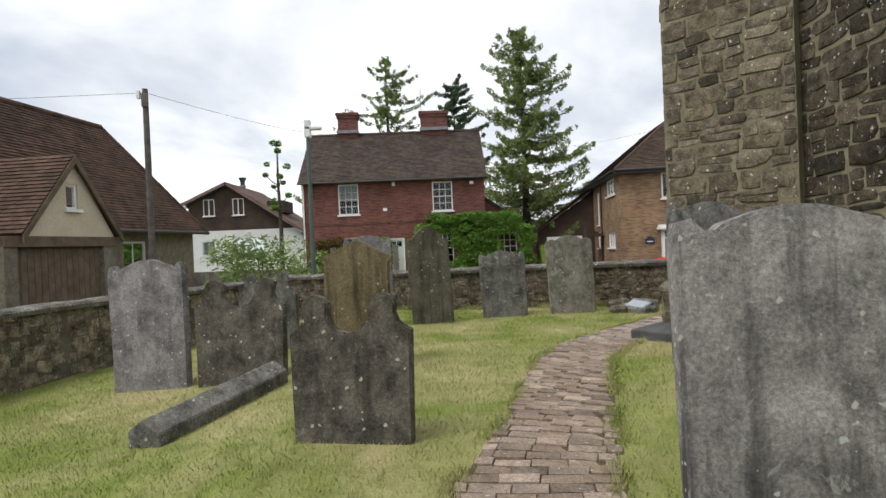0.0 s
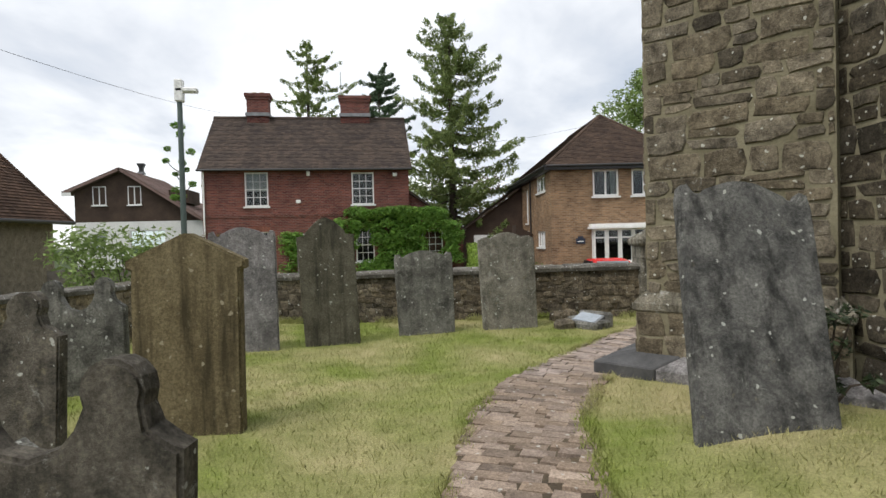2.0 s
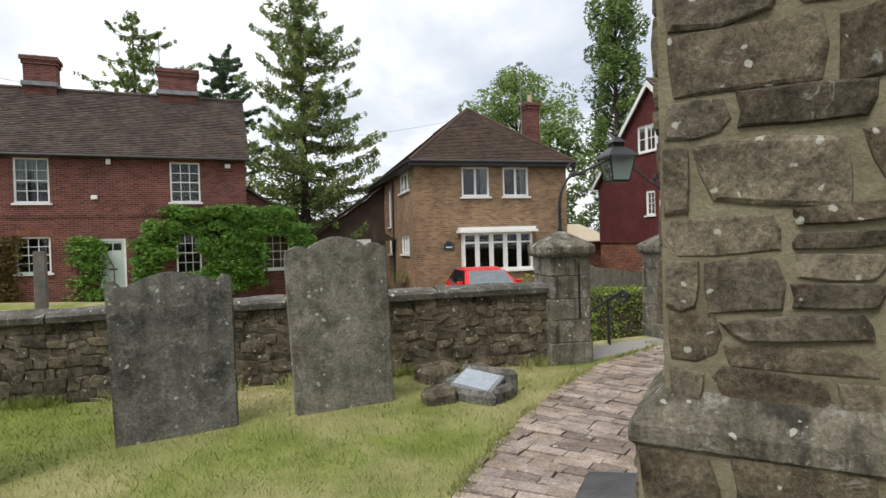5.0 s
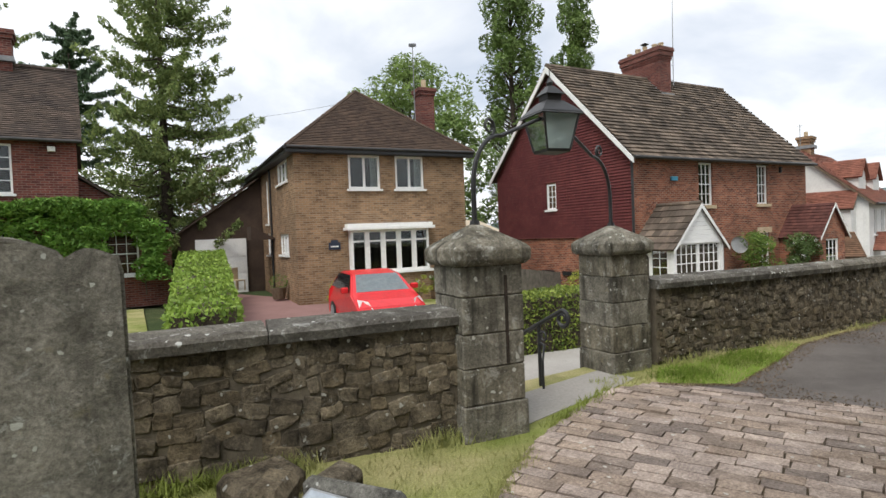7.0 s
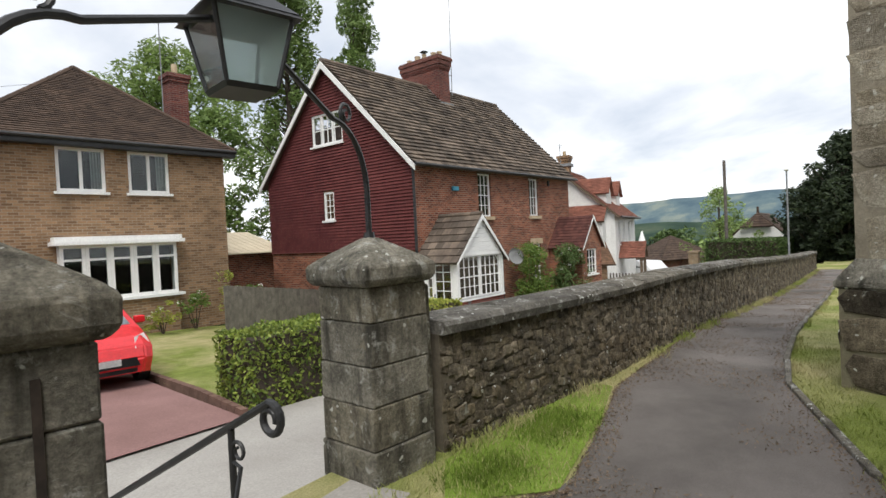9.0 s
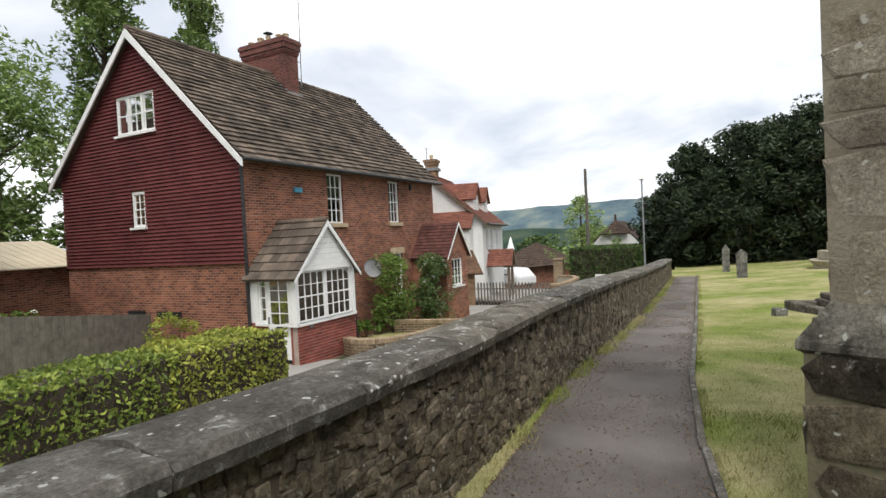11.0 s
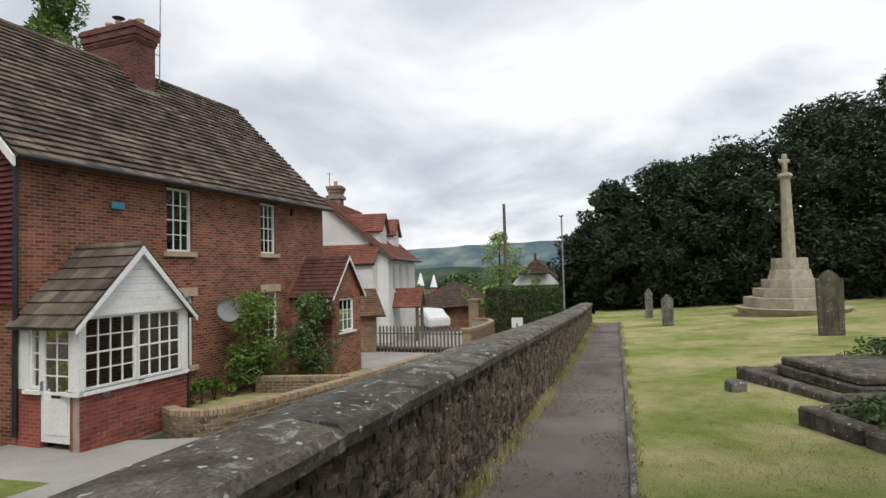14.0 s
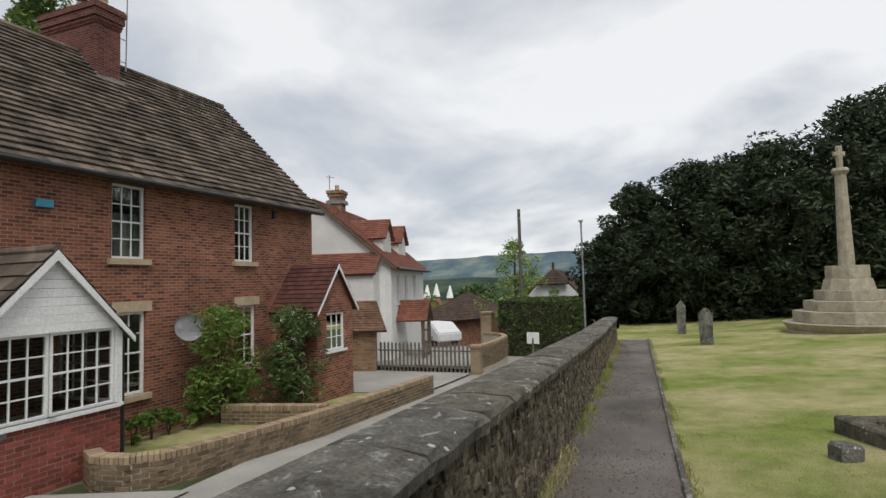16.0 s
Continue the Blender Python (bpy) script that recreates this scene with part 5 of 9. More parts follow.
def porch_two(h, z):
    """Second porch: brick gable with a white casement and dark red tiles."""
    x0, x1, y0 = 9.0, 11.0, -1.62
    eave, apex = 2.36, 3.62
    cx = (x0 + x1) / 2
    bm = bmesh.new()
    wall_cells(bm, x0, x1, -0.8, eave, [(cx - 0.5, cx + 0.5, 0.95, 2.1)], 0.16, pose(0, y0, 0))
    prism(bm, [(x0, eave), (x1, eave), (cx, apex - 0.08)], y0, y0 + 0.16)
    box(bm, x0, x0 + 0.16, y0 + 0.16, 0, -0.8, eave)
    box(bm, x1 - 0.16, x1, y0 + 0.16, 0, -0.8, eave)
    part("porch_wall", bm, M_BRICK_RED, h)
    window(h, 1.0, 1.15, 3, 3, pose(cx - 0.5, y0, 0.95), edge=0.06)
    slope = (apex - eave) / ((x1 - x0) / 2)
    o = 0.15
    ro = [((x0 - o, 0.0, eave - o * slope), (x0 - o, y0 - 0.16, eave - o * slope), (cx, y0 - 0.16, apex), (cx, 0.0, apex)),
          ((x1 + o, y0 - 0.16, eave - o * slope), (x1 + o, 0.0, eave - o * slope), (cx, 0.0, apex), (cx, y0 - 0.16, apex))]
    for i, cs in enumerate(ro):
        deck(h, cs, M_TILE_DEEP, 0.05, "porch_roof_deck")
        tiled_slope(h, cs, M_TILE_DEEP, 0.16, 0.2, 0.02, "porch_roof", seed=71 + i)
    bm = bmesh.new()
    for s in (-1, 1):
        a, b = Vector((cx + s * ((x1 - x0) / 2 + o), y0 - 0.17, eave - o * slope)), Vector((cx, y0 - 0.17, apex))
        v = [bm.verts.new(q) for q in (a, b, b + Vector((0, 0, -0.13)), a + Vector((0, 0, -0.10)))]
        w = [bm.verts.new(q.co + Vector((0, 0.03, 0))) for q in v]
        bm.faces.new(v); bm.faces.new(w[::-1])
        for i in range(4):
            bm.faces.new((v[i], w[i], w[(i + 1) % 4], v[(i + 1) % 4]))
    bmesh.ops.recalc_face_normals(bm, faces=bm.faces[:])
    part("porch_bargeboard", bm, M_WHITE, h)


M_ROSE_BRICK = surface("rose_red_brick", (0.17, 0.045, 0.036), (0.31, 0.085, 0.062), 6, 40, 0.9, 0.4, 0.005, vary=0.3)
M_ROSE_MORTAR = surface("rose_mortar", (0.32, 0.25, 0.21), (0.42, 0.34, 0.29), 4, 45, 0.95, 0.4, 0.006)
M_BRICK_PORCH = brickwork("brick_bright_red", (0.27, 0.055, 0.04), (0.34, 0.085, 0.06), (0.24, 0.17, 0.14))
M_TILE_DEEP = surface("deep_red_tile", (0.075, 0.030, 0.026), (0.13, 0.055, 0.045), 1.0, 20, 0.85, 0.3, 0.01, island=0.3)
red_house()


def outbuilding():
    o = thing("outbuilding", "low brick outbuilding with a pale sheet roof", "outbuilding", pose(16.4, 27.6, -1.2))
    part("wall", boxes((0, 3.2, 0, 0.22, -0.3, 2.25), (0, 0.22, 0.22, 2.6, -0.3, 2.25), (2.98, 3.2, 0.22, 2.6, -0.3, 2.25)), M_BRICK_RED, o)
    for k in range(11):
        x = -0.15 + k * 0.32
        bm_ = bmesh.new()
        prism(bm_, [(-0.25, 2.25), (2.7, 3.15), (2.7, 3.19), (-0.25, 2.29)], x, x + 0.30, Matrix(((0, 1, 0, 0), (1, 0, 0, 0), (0, 0, 1, 0), (0, 0, 0, 1))))
        bmesh.ops.recalc_face_normals(bm_, faces=bm_.faces[:])
        part("roof_sheet", bm_, M_CREAM, o)
    return o


outbuilding()


# ---- paths ----
def strip(name, left, right, lift, material, label, category, n=60, cross=6, bow=0.0):
    """A surface between two plan lines, on the churchyard ground."""
    verts, faces = [], []
    la, lb = length(left), length(right)
    for i in range(n + 1):
        a, b = along(left, la * i / n), along(right, lb * i / n)
        for j in range(cross + 1):
            x, y = lerp(a[0], b[0], j / cross), lerp(a[1], b[1], j / cross)
            verts.append((x, y, zg(x, y) + lift))
    for i in range(n):
        for j in range(cross):
            k = i * (cross + 1) + j
            faces.append((k, k + cross + 1, k + cross + 2, k + 1))
    me = bpy.data.meshes.new(name)
    me.from_pydata(verts, [], [f[::-1] for f in faces])
    me.materials.append(material)
    return tagged(new(name, me), label, category, kind="structure")


BRICK_L = [(-0.75, -0.5), (-0.12, 2.7), (0.35, 3.97), (0.93, 5.88), (1.45, 6.85), (2.0, 7.4), (2.75, 8.15), (3.5, 8.85), (4.2, 9.4), (5.1, 9.95), (6.1, 10.3), (6.6, 10.2)]
BRICK_R = [(0.10, -0.5), (0.73, 2.6), (1.05, 3.61), (1.63, 5.45), (2.15, 6.35), (2.6, 6.95), (3.3, 7.45), (4.2, 7.7), (5.0, 7.8), (5.9, 7.9), (6.9, 8.1), (7.35, 8.35)]
ASPH_L = [(6.55, 10.15), (7.0, 9.72), (8.2, 9.93), (9.0, 10.12), (12.0, 10.12), (15.0, 9.92), (22.0, 9.63), (31.5, 9.33)]
ASPH_R = [(7.30, 8.33), (7.9, 8.42), (9.7, 8.92), (10.8, 9.0), (12.4, 9.02), (15.0, 8.92), (22.0, 8.68), (31.5, 8.38)]
strip("path_bed", BRICK_L, BRICK_R, 0.006, M_SOIL, "earth joints under the brick path", "path", 90, 8)
strip("path_asphalt", ASPH_L, ASPH_R, 0.014, M_ASPHALT, "narrow worn asphalt footpath beside the stone wall", "path", 90, 6)


# ---- rubble walls ----
def stone_template(seed, dome=0.12):
    """A unit stone: x and z from -0.5 to 0.5, bedded at y=0, its face at y=-1."""
    rnd = random.Random(seed)
    out = []
    for x, z in ((-0.5, -0.5), (0, -0.5), (0.5, -0.5), (0.5, 0), (0.5, 0.5), (0, 0.5), (-0.5, 0.5), (-0.5, 0)):
        k = rnd.uniform(0.78, 1.0) if x and z else rnd.uniform(0.90, 1.08)
        out.append((x * k + rnd.uniform(-0.04, 0.04), z * k + rnd.uniform(-0.05, 0.05)))
    ins = [(x * rnd.uniform(0.84, 0.95), z * rnd.uniform(0.80, 0.93)) for x, z in out]
    verts = [(x, 0.0, z) for x, z in out] + [(x * 0.97, -0.62, z * 0.97) for x, z in out] + [(x, -rnd.uniform(0.75, 1.1), z) for x, z in ins] + [(rnd.uniform(-.2, .2), -0.95 - dome * rnd.random(), rnd.uniform(-.1, .1))]
    faces = []
    for k in range(8):
        j = (k + 1) % 8
        faces += [(k, j, 8 + j, 8 + k), (8 + k, 8 + j, 16 + j, 16 + k), (16 + k, 16 + j, 24)]
    return verts, faces


TEMPLATES = [stone_template(s) for s in range(10)]


def template_meshes(material, tag):
    made = []
    for v, f in TEMPLATES:
        me = bpy.data.meshes.new(tag)
        me.from_pydata(v, [], f)
        me.materials.append(material)
        made.append(me)
    return made


def lay_stones(parent, frames_at, run, z0, z1, material, seed, near=None, course=(0.09, 0.19), lens=(0.13, 0.40), depth=0.022, joint=0.012, name="stone", limit=290, rough=0.35):
    """Rough courses on a wall face. frames_at(s) gives the pose of the face at length s; stones whose s lies in near are parts, the rest one part."""
    rnd = random.Random(seed)
    meshes = template_meshes(material, name)
    verts, faces, count = [], [], 0
    z = z0
    while z < z1 - 0.03:
        ch = min(rnd.uniform(*course), z1 - z)
        if z1 - z - ch < 0.05:
            ch = z1 - z
        s = rnd.uniform(-0.2, 0.0)
        while s < run:
            w = rnd.uniform(*lens) * (0.7 + ch * 2.2)
            a, b = max(0.0, s), min(run, s + w)
            s += w
            if b - a < 0.05:
                continue
            parts_ = [(z, ch)]
            if ch > 0.15 and rnd.random() < 0.25:
                parts_ = [(z, ch * 0.5), (z + ch * 0.5, ch * 0.5)]
            for zz, hh in parts_:
                k = rnd.randrange(10)
                m = frames_at((a + b) / 2, zz + hh / 2) @ pose(0, 0.003, hh * rough * rnd.uniform(-0.3, 0.3), 0, rnd.uniform(-16, 16) * rough, 0) @ Matrix.Diagonal(((b - a) * (1 + 0.16 * rough * rnd.random()) - joint * rnd.uniform(0.3, 1.2), depth * rnd.uniform(0.45, 1.25), hh * (1 + 0.3 * rough * rnd.random()) - joint * rnd.uniform(0.3, 1.2), 1))
                if near and near[0] <= (a + b) / 2 <= near[1] and count < limit:
                    ob = new(name, meshes[k])
                    ob.parent = parent
                    ob.matrix_basis = m
                    count += 1
                else:
                    base = len(verts)
                    v, f = TEMPLATES[k]
                    verts += [tuple(m @ Vector(p)) for p in v]
                    faces += [tuple(base + i for i in t) for t in f]
        z += ch
    if verts:
        me = bpy.data.meshes.new("stones")
        me.from_pydata(verts, [], faces)
        me.materials.append(material)
        ob = new("stones", me)
        ob.parent = parent
        ob["kind"] = "stuff"


def stone_wall(name, line, top, base, label, near, seed, thick=0.36, course=(0.09, 0.19), lens=(0.13, 0.40), cop_len=(0.5, 1.0)):
    """A rubble wall along a plan line whose churchyard face is to the right of the walk; top and base give levels by x."""
    w = tagged(new(name), label, "wall", kind="structure")
    L = length(line)
    n = max(4, int(L / 0.5))
    bm = bmesh.new()
    prev = None
    for i in range(n + 1):
        x, y, dx, dy = along(line, L * i / n)
        nx, ny = -dy, dx
        ring = [bm.verts.new(p) for p in ((x, y, base(x, y) - 0.3), (x, y, top(x)), (x + nx * thick, y + ny * thick, top(x)), (x + nx * thick, y + ny * thick, zs(x) - 0.6))]
        if prev:
            for k in range(4):
                bm.faces.new((prev[k], prev[(k + 1) % 4], ring[(k + 1) % 4], ring[k]))
        else:
            bm.faces.new(ring)
        prev = ring
    bm.faces.new(prev[::-1])
    bmesh.ops.recalc_face_normals(bm, faces=bm.faces[:])
    part("core", bm, M_MORTAR, w)

    def at(s, zrel):
        x, y, dx, dy = along(line, s)
        zb, zt = base(x, y) - 0.05, top(x)
        return pose(x, y, zb + (zt - zb) * zrel) @ Matrix(((dx, -dy, 0, 0), (dy, dx, 0, 0), (0, 0, 1, 0), (0, 0, 0, 1)))

    hgt = top(along(line, L / 2)[0]) - base(*along(line, L / 2)[:2]) + 0.05
    lay_stones(w, lambda s, z: at(s, z / hgt), L, 0.0, hgt, M_WALLSTONE, seed, near, course, lens, depth=0.018, joint=0.006, rough=1.0)
    # coping slabs, each one its own piece
    rnd = random.Random(seed + 50)
    s = 0.0
    while s < L - 0.05:
        c = min(rnd.uniform(*cop_len), L - s)
        if L - s - c < 0.3:
            c = L - s
        x0, y0, dx, dy = along(line, s + c / 2)
        xa, ya = along(line, s + 0.004)[:2]
        xb, yb = along(line, s + c - 0.004)[:2]
        bm = bmesh.new()
        k = max(2, int(c / 0.16))
        rows = []
        for i in range(k + 1):
            f = i / k
            x, y = lerp(xa, xb, f), lerp(ya, yb, f)
            q = [rnd.uniform(-0.012, 0.012) for _ in range(4)]
            d = math.hypot(xb - xa, yb - ya)
            ux, uy = (xb - xa) / d, (yb - ya) / d
            px, py = -uy, ux
            t = top(x)
            prof = ((-0.05 + q[0], 0.0), (-0.06 + q[0], 0.055), (-0.03 + q[1], 0.085 + q[2]), (thick * 0.5, 0.105 + q[3]), (thick + 0.03, 0.085), (thick + 0.05, 0.0))
            rows.append([bm.verts.new((x + px * a, y + py * a, t + b)) for a, b in prof])
        for ra, rb in zip(rows, rows[1:]):
            for i in range(6):
                bm.faces.new((ra[i], ra[(i + 1) % 6], rb[(i + 1) % 6], rb[i]))
        bm.faces.new(rows[0][::-1])
        bm.faces.new(rows[-1])
        bmesh.ops.recalc_face_normals(bm, faces=bm.faces[:])
        part("coping", bm, M_COPING, w)
        s += c
    return w


stone_wall("wall_west", WALL_W, lambda x: 0.66, zg, "dark rubble stone churchyard wall with slab coping", None, 31, course=(0.06, 0.15), lens=(0.08, 0.26))
stone_wall("wall_north", WALL_N, lambda x: table(((-3.3, 0.70), (0.0, 0.72), (4.7, 0.76)), x), zg, "dark mossy rubble stone wall with lichened coping", (5.2, 9.0), 32, course=(0.06, 0.14), lens=(0.07, 0.24))
stone_wall("wall_east", WALL_E, lambda x: table(((7.1, 0.74), (12, 0.70), (15, 0.62), (18, 0.48), (24, 0.22), (31.5, -0.03)), x), zg, "long dark flint and rubble wall with slab coping", (0.0, 4.5), 33, course=(0.045, 0.09), lens=(0.05, 0.15))


# ---- gate piers, overthrow, lantern, rail ----
def pier(x, y, turn, z0, label):
    p = thing("gate_pier", label, "gate pier", pose(x, y, z0, 0, 0, turn), group="stone piers of the churchyard gate")
    rnd = random.Random(int(x * 100))
    zz = -0.3
    for k, hgt in enumerate((0.55, 0.24, 0.22, 0.24, 0.20)):
        e = 0.012 if k == 0 else 0.0
        j = rnd.uniform(-0.006, 0.006)
        bm = boxes((-0.225 - e + j, 0.225 + e + j, -0.225 - e, 0.225 + e, zz + 0.0015, zz + hgt - 0.0015), bevel=0.008)
        part("block", bm, M_PIERSTONE, p)
        zz += hgt
    bm = bmesh.new()
    ring = []
    for r, h_ in ((0.245, 0.0), (0.272, 0.03), (0.275, 0.11), (0.235, 0.145), (0.035, 0.27)):
        ring.append([bm.verts.new((sx * r, sy * r, zz + h_)) for sx, sy in ((-1, -1), (1, -1), (1, 1), (-1, 1))])
    for a, b in zip(ring, ring[1:]):
        for i in range(4):
            bm.faces.new((a[i], a[(i + 1) % 4], b[(i + 1) % 4], b[i]))
    bm.faces.new(ring[0][::-1])
    bm.faces.new(ring[-1])
    bmesh.ops.bevel(bm, geom=bm.edges[:], offset=0.01, segments=1, affect="EDGES")
    part("cap", bm, M_PIERSTONE, p, "pyramidal weathered cap with lichen")
    return p, zz + 0.27 + z0


P1, P2 = (4.82, 10.29), (6.82, 10.81)
pa, ztop = pier(*P1, -10, -0.02, "square weathered stone gate pier with pyramidal cap")
pb, ztop2 = pier(*P2, -6, -0.06, "square stone gate pier streaked with lichen and algae")
# no groove is cut: a dark strip stands for its shade, stain and rod
bm = boxes((0.085, 0.105, -0.232, -0.22, 0.50, 1.08))
part("gate_stop", bm, M_GROOVE, pa, "dark strip for the iron rod, stain and shade of a groove")
bm = boxes((0.225, 0.33, -0.16, 0.20, -0.3, 1.12), bevel=0.014)
part("gate_rebate", bm, M_PIERSTONE, pb)

G1, G2 = Vector((*P1, ztop - 0.02)), Vector((*P2, ztop2 - 0.02))
over = thing("lantern_arch", "black wrought iron overthrow with scrolls between gate piers", "arch", pose(*G1))
span = G2 - G1
LANT = span * 0.5


def scroll(c, ux, r, turns=1.4, start=0.0, flip=1):
    pts = []
    n = 26
    for i in range(n + 1):
        a = start + flip * turns * 2 * math.pi * i / n
        q = r * (1 - 0.72 * i / n)
        pts.append(c + ux * (math.cos(a) * q) + Vector((0, 0, math.sin(a) * q)))
    return pts


un = Vector((span.x, span.y, 0)).normalized()
for foot, sgn in ((Vector(), 1), (span, -1)):
    bm = bmesh.new()
    pts = [foot, foot + Vector((0, 0, 0.28))]
    for k in range(1, 11):
        a = math.pi / 2 * k / 10
        pts.append(foot + Vector((0, 0, 0.28 + 0.38 * math.sin(a))) + un * sgn * (0.34 * (1 - math.cos(a))))
    pts.append(LANT - un * sgn * 0.16 + Vector((0, 0, 0.87)))
    tube(bm, pts, 0.018, 0.015, 8)
    part("arm", bm, M_BLACK, over)
    bm = bmesh.new()
    tube(bm, scroll(foot + Vector((0, 0, 0.71)) + un * sgn * 0.20, un * sgn, 0.065, 1.5, -1.2, 1), 0.012, 0.008, 6)
    part("scroll", bm, M_BLACK, over)
    bm = bmesh.new()
    tube(bm, [foot + Vector((0, 0, -0.02)), foot + Vector((0, 0, 0.05))], 0.045, 0.03, 8)
    part("foot", bm, M_BLACK, over)


def lantern(loc):
    l = thing("gate_lantern", "black iron four-sided lantern with frosted glass panes", "lantern", pose(*loc, 0, 0, -12))

    def frustum(r0, z0, r1, z1, sides=4):
        bm_ = bmesh.new()
        a = [bm_.verts.new((sx * r0, sy * r0, z0)) for sx, sy in ((-1, -1), (1, -1), (1, 1), (-1, 1))]
        b = [bm_.verts.new((sx * r1, sy * r1, z1)) for sx, sy in ((-1, -1), (1, -1), (1, 1), (-1, 1))]
        bm_.faces.new(a[::-1])
        bm_.faces.new(b)
        for i in range(4):
            bm_.faces.new((a[i], a[(i + 1) % 4], b[(i + 1) % 4], b[i]))
        return bm_

    part("base", frustum(0.115, 0.0, 0.125, 0.025), M_BLACK, l)
    for sx, sy in ((-1, -1), (1, -1), (1, 1), (-1, 1)):
        bm_ = bmesh.new()
        tube(bm_, [(sx * 0.118, sy * 0.118, 0.02), (sx * 0.178, sy * 0.178, 0.33)], 0.011, 0.011, 5)
        part("corner_bar", bm_, M_BLACK, l)
    for k in range(4):
        bm_ = bmesh.new()
        v = [bm_.verts.new(p) for p in ((-0.108, -0.119, 0.025), (0.108, -0.119, 0.025), (0.165, -0.176, 0.33), (-0.165, -0.176, 0.33))]
        bm_.faces.new(v)
        bmesh.ops.solidify(bm_, geom=bm_.faces[:], thickness=0.003)
        o = part("pane", bm_, M_FROST, l)
        o.matrix_basis = pose(0, 0, 0, 0, 0, 90 * k)
        o.visible_shadow = False
    part("eave_plate", frustum(0.215, 0.325, 0.20, 0.345), M_BLACK, l)
    part("roof", frustum(0.205, 0.345, 0.085, 0.46), M_BLACK, l)
    part("vent", frustum(0.07, 0.46, 0.075, 0.52), M_BLACK, l)
    part("crown", frustum(0.095, 0.52, 0.03, 0.60), M_BLACK, l)
    bm_ = bmesh.new()
    tube(bm_, [(0, 0, 0.59), (0, 0, 0.63)], 0.02, 0.035, 8)
    tube(bm_, [(0, 0, 0.63), (0, 0, 0.68)], 0.035, 0.006, 8)
    tube(bm_, [(0, 0, 0.67), (0, 0, 0.76)], 0.006, 0.003, 5)
    part("finial", bm_, M_BLACK, l)
    return l


M_FROST = glass("frosted_glass")
M_FROST.node_tree.nodes["Transparent BSDF"].inputs[0].default_value = (0.75, 0.82, 0.80, 1)
fn = M_FROST.node_tree
f_tl = fn.nodes.new("ShaderNodeBsdfTranslucent")
f_tl.inputs["Color"].default_value = (0.72, 0.80, 0.78, 1)
f_mx = fn.nodes.new("ShaderNodeMixShader")
f_mx.inputs[0].default_value = 0.55
fn.links.new(fn.nodes["Transparent BSDF"].outputs[0], f_mx.inputs[1])
fn.links.new(f_tl.outputs[0], f_mx.inputs[2])
fn.links.new(f_mx.outputs[0], fn.nodes["Mix Shader"].inputs[1])
lantern(G1 + LANT + Vector((0, 0, 0.61))).scale = (0.90, 0.90, 0.90)

# landing, steps down to the lane, iron rail
bm = bmesh.new()
flat(bm, [(5.02, 10.12), (6.62, 10.42), (6.58, 10.82), (5.0, 10.66)], -0.35, 0.004)
solid("gate_landing", bm, M_ROAD, "pale concrete landing between the gate piers", "landing", kind="structure")
for k in range(1, 6):
    bm = bmesh.new()
    y0 = 10.66 + (k - 1) * 0.32
    flat(bm, [(5.0, y0), (6.58, y0 + 0.16), (6.56, y0 + 0.48), (4.98, y0 + 0.32)], -1.3, -0.18 * k)
    solid("step", bm, M_ROAD, "pale concrete step down to the lane", "step", group="steps at the churchyard gate")
rail = thing("handrail", "black wrought iron handrail with scrolled ends beside steps", "handrail")
R0, R1 = Vector((5.85, 10.52, 0.68)), Vector((5.78, 12.5, -0.35))
bm = bmesh.new()
side_v = (R0 - R1).normalized()
c0 = R0 + Vector((0, 0, -0.075)) + Vector((0, -0.0, 0))
pts = [R1, R1.lerp(R0, 0.5), R0]
for i in range(1, 24):
    a = math.pi / 2 - 2.7 * math.pi * i / 24
    q = 0.075 * (1 - 0.6 * i / 24)
    pts.append(c0 + Vector((0, -math.cos(a) * q, math.sin(a) * q)))
tube(bm, pts, 0.019, 0.014, 8)
part("rail", bm, M_BLACK, rail)
for f, low in ((0.14, -0.15), (0.92, -0.95)):
    p = R0.lerp(R1, f)
    bm = bmesh.new()
    tube(bm, [(p.x, p.y, low - 0.25), (p.x, p.y, p.z)], 0.016, 0.016, 8)
    part("post", bm, M_BLACK, rail)
p = R0.lerp(R1, 0.14)
bm = bmesh.new()
tube(bm, [(p.x - 0.06, p.y - 0.10, -0.2), (p.x - 0.06, p.y - 0.10, 0.24), (p.x, p.y - 0.06, 0.36), (p.x, p.y, 0.38)], 0.011, 0.011, 6)
tube(bm, [Vector((p.x, p.y - 0.05, 0.43)) + Vector((0, math.cos(a) * 0.05 * (1 - a / 12), math.sin(a) * 0.05 * (1 - a / 12))) for a in (0.45 * k for k in range(18))], 0.010, 0.007, 6)
part("scroll_brace", bm, M_BLACK, rail)


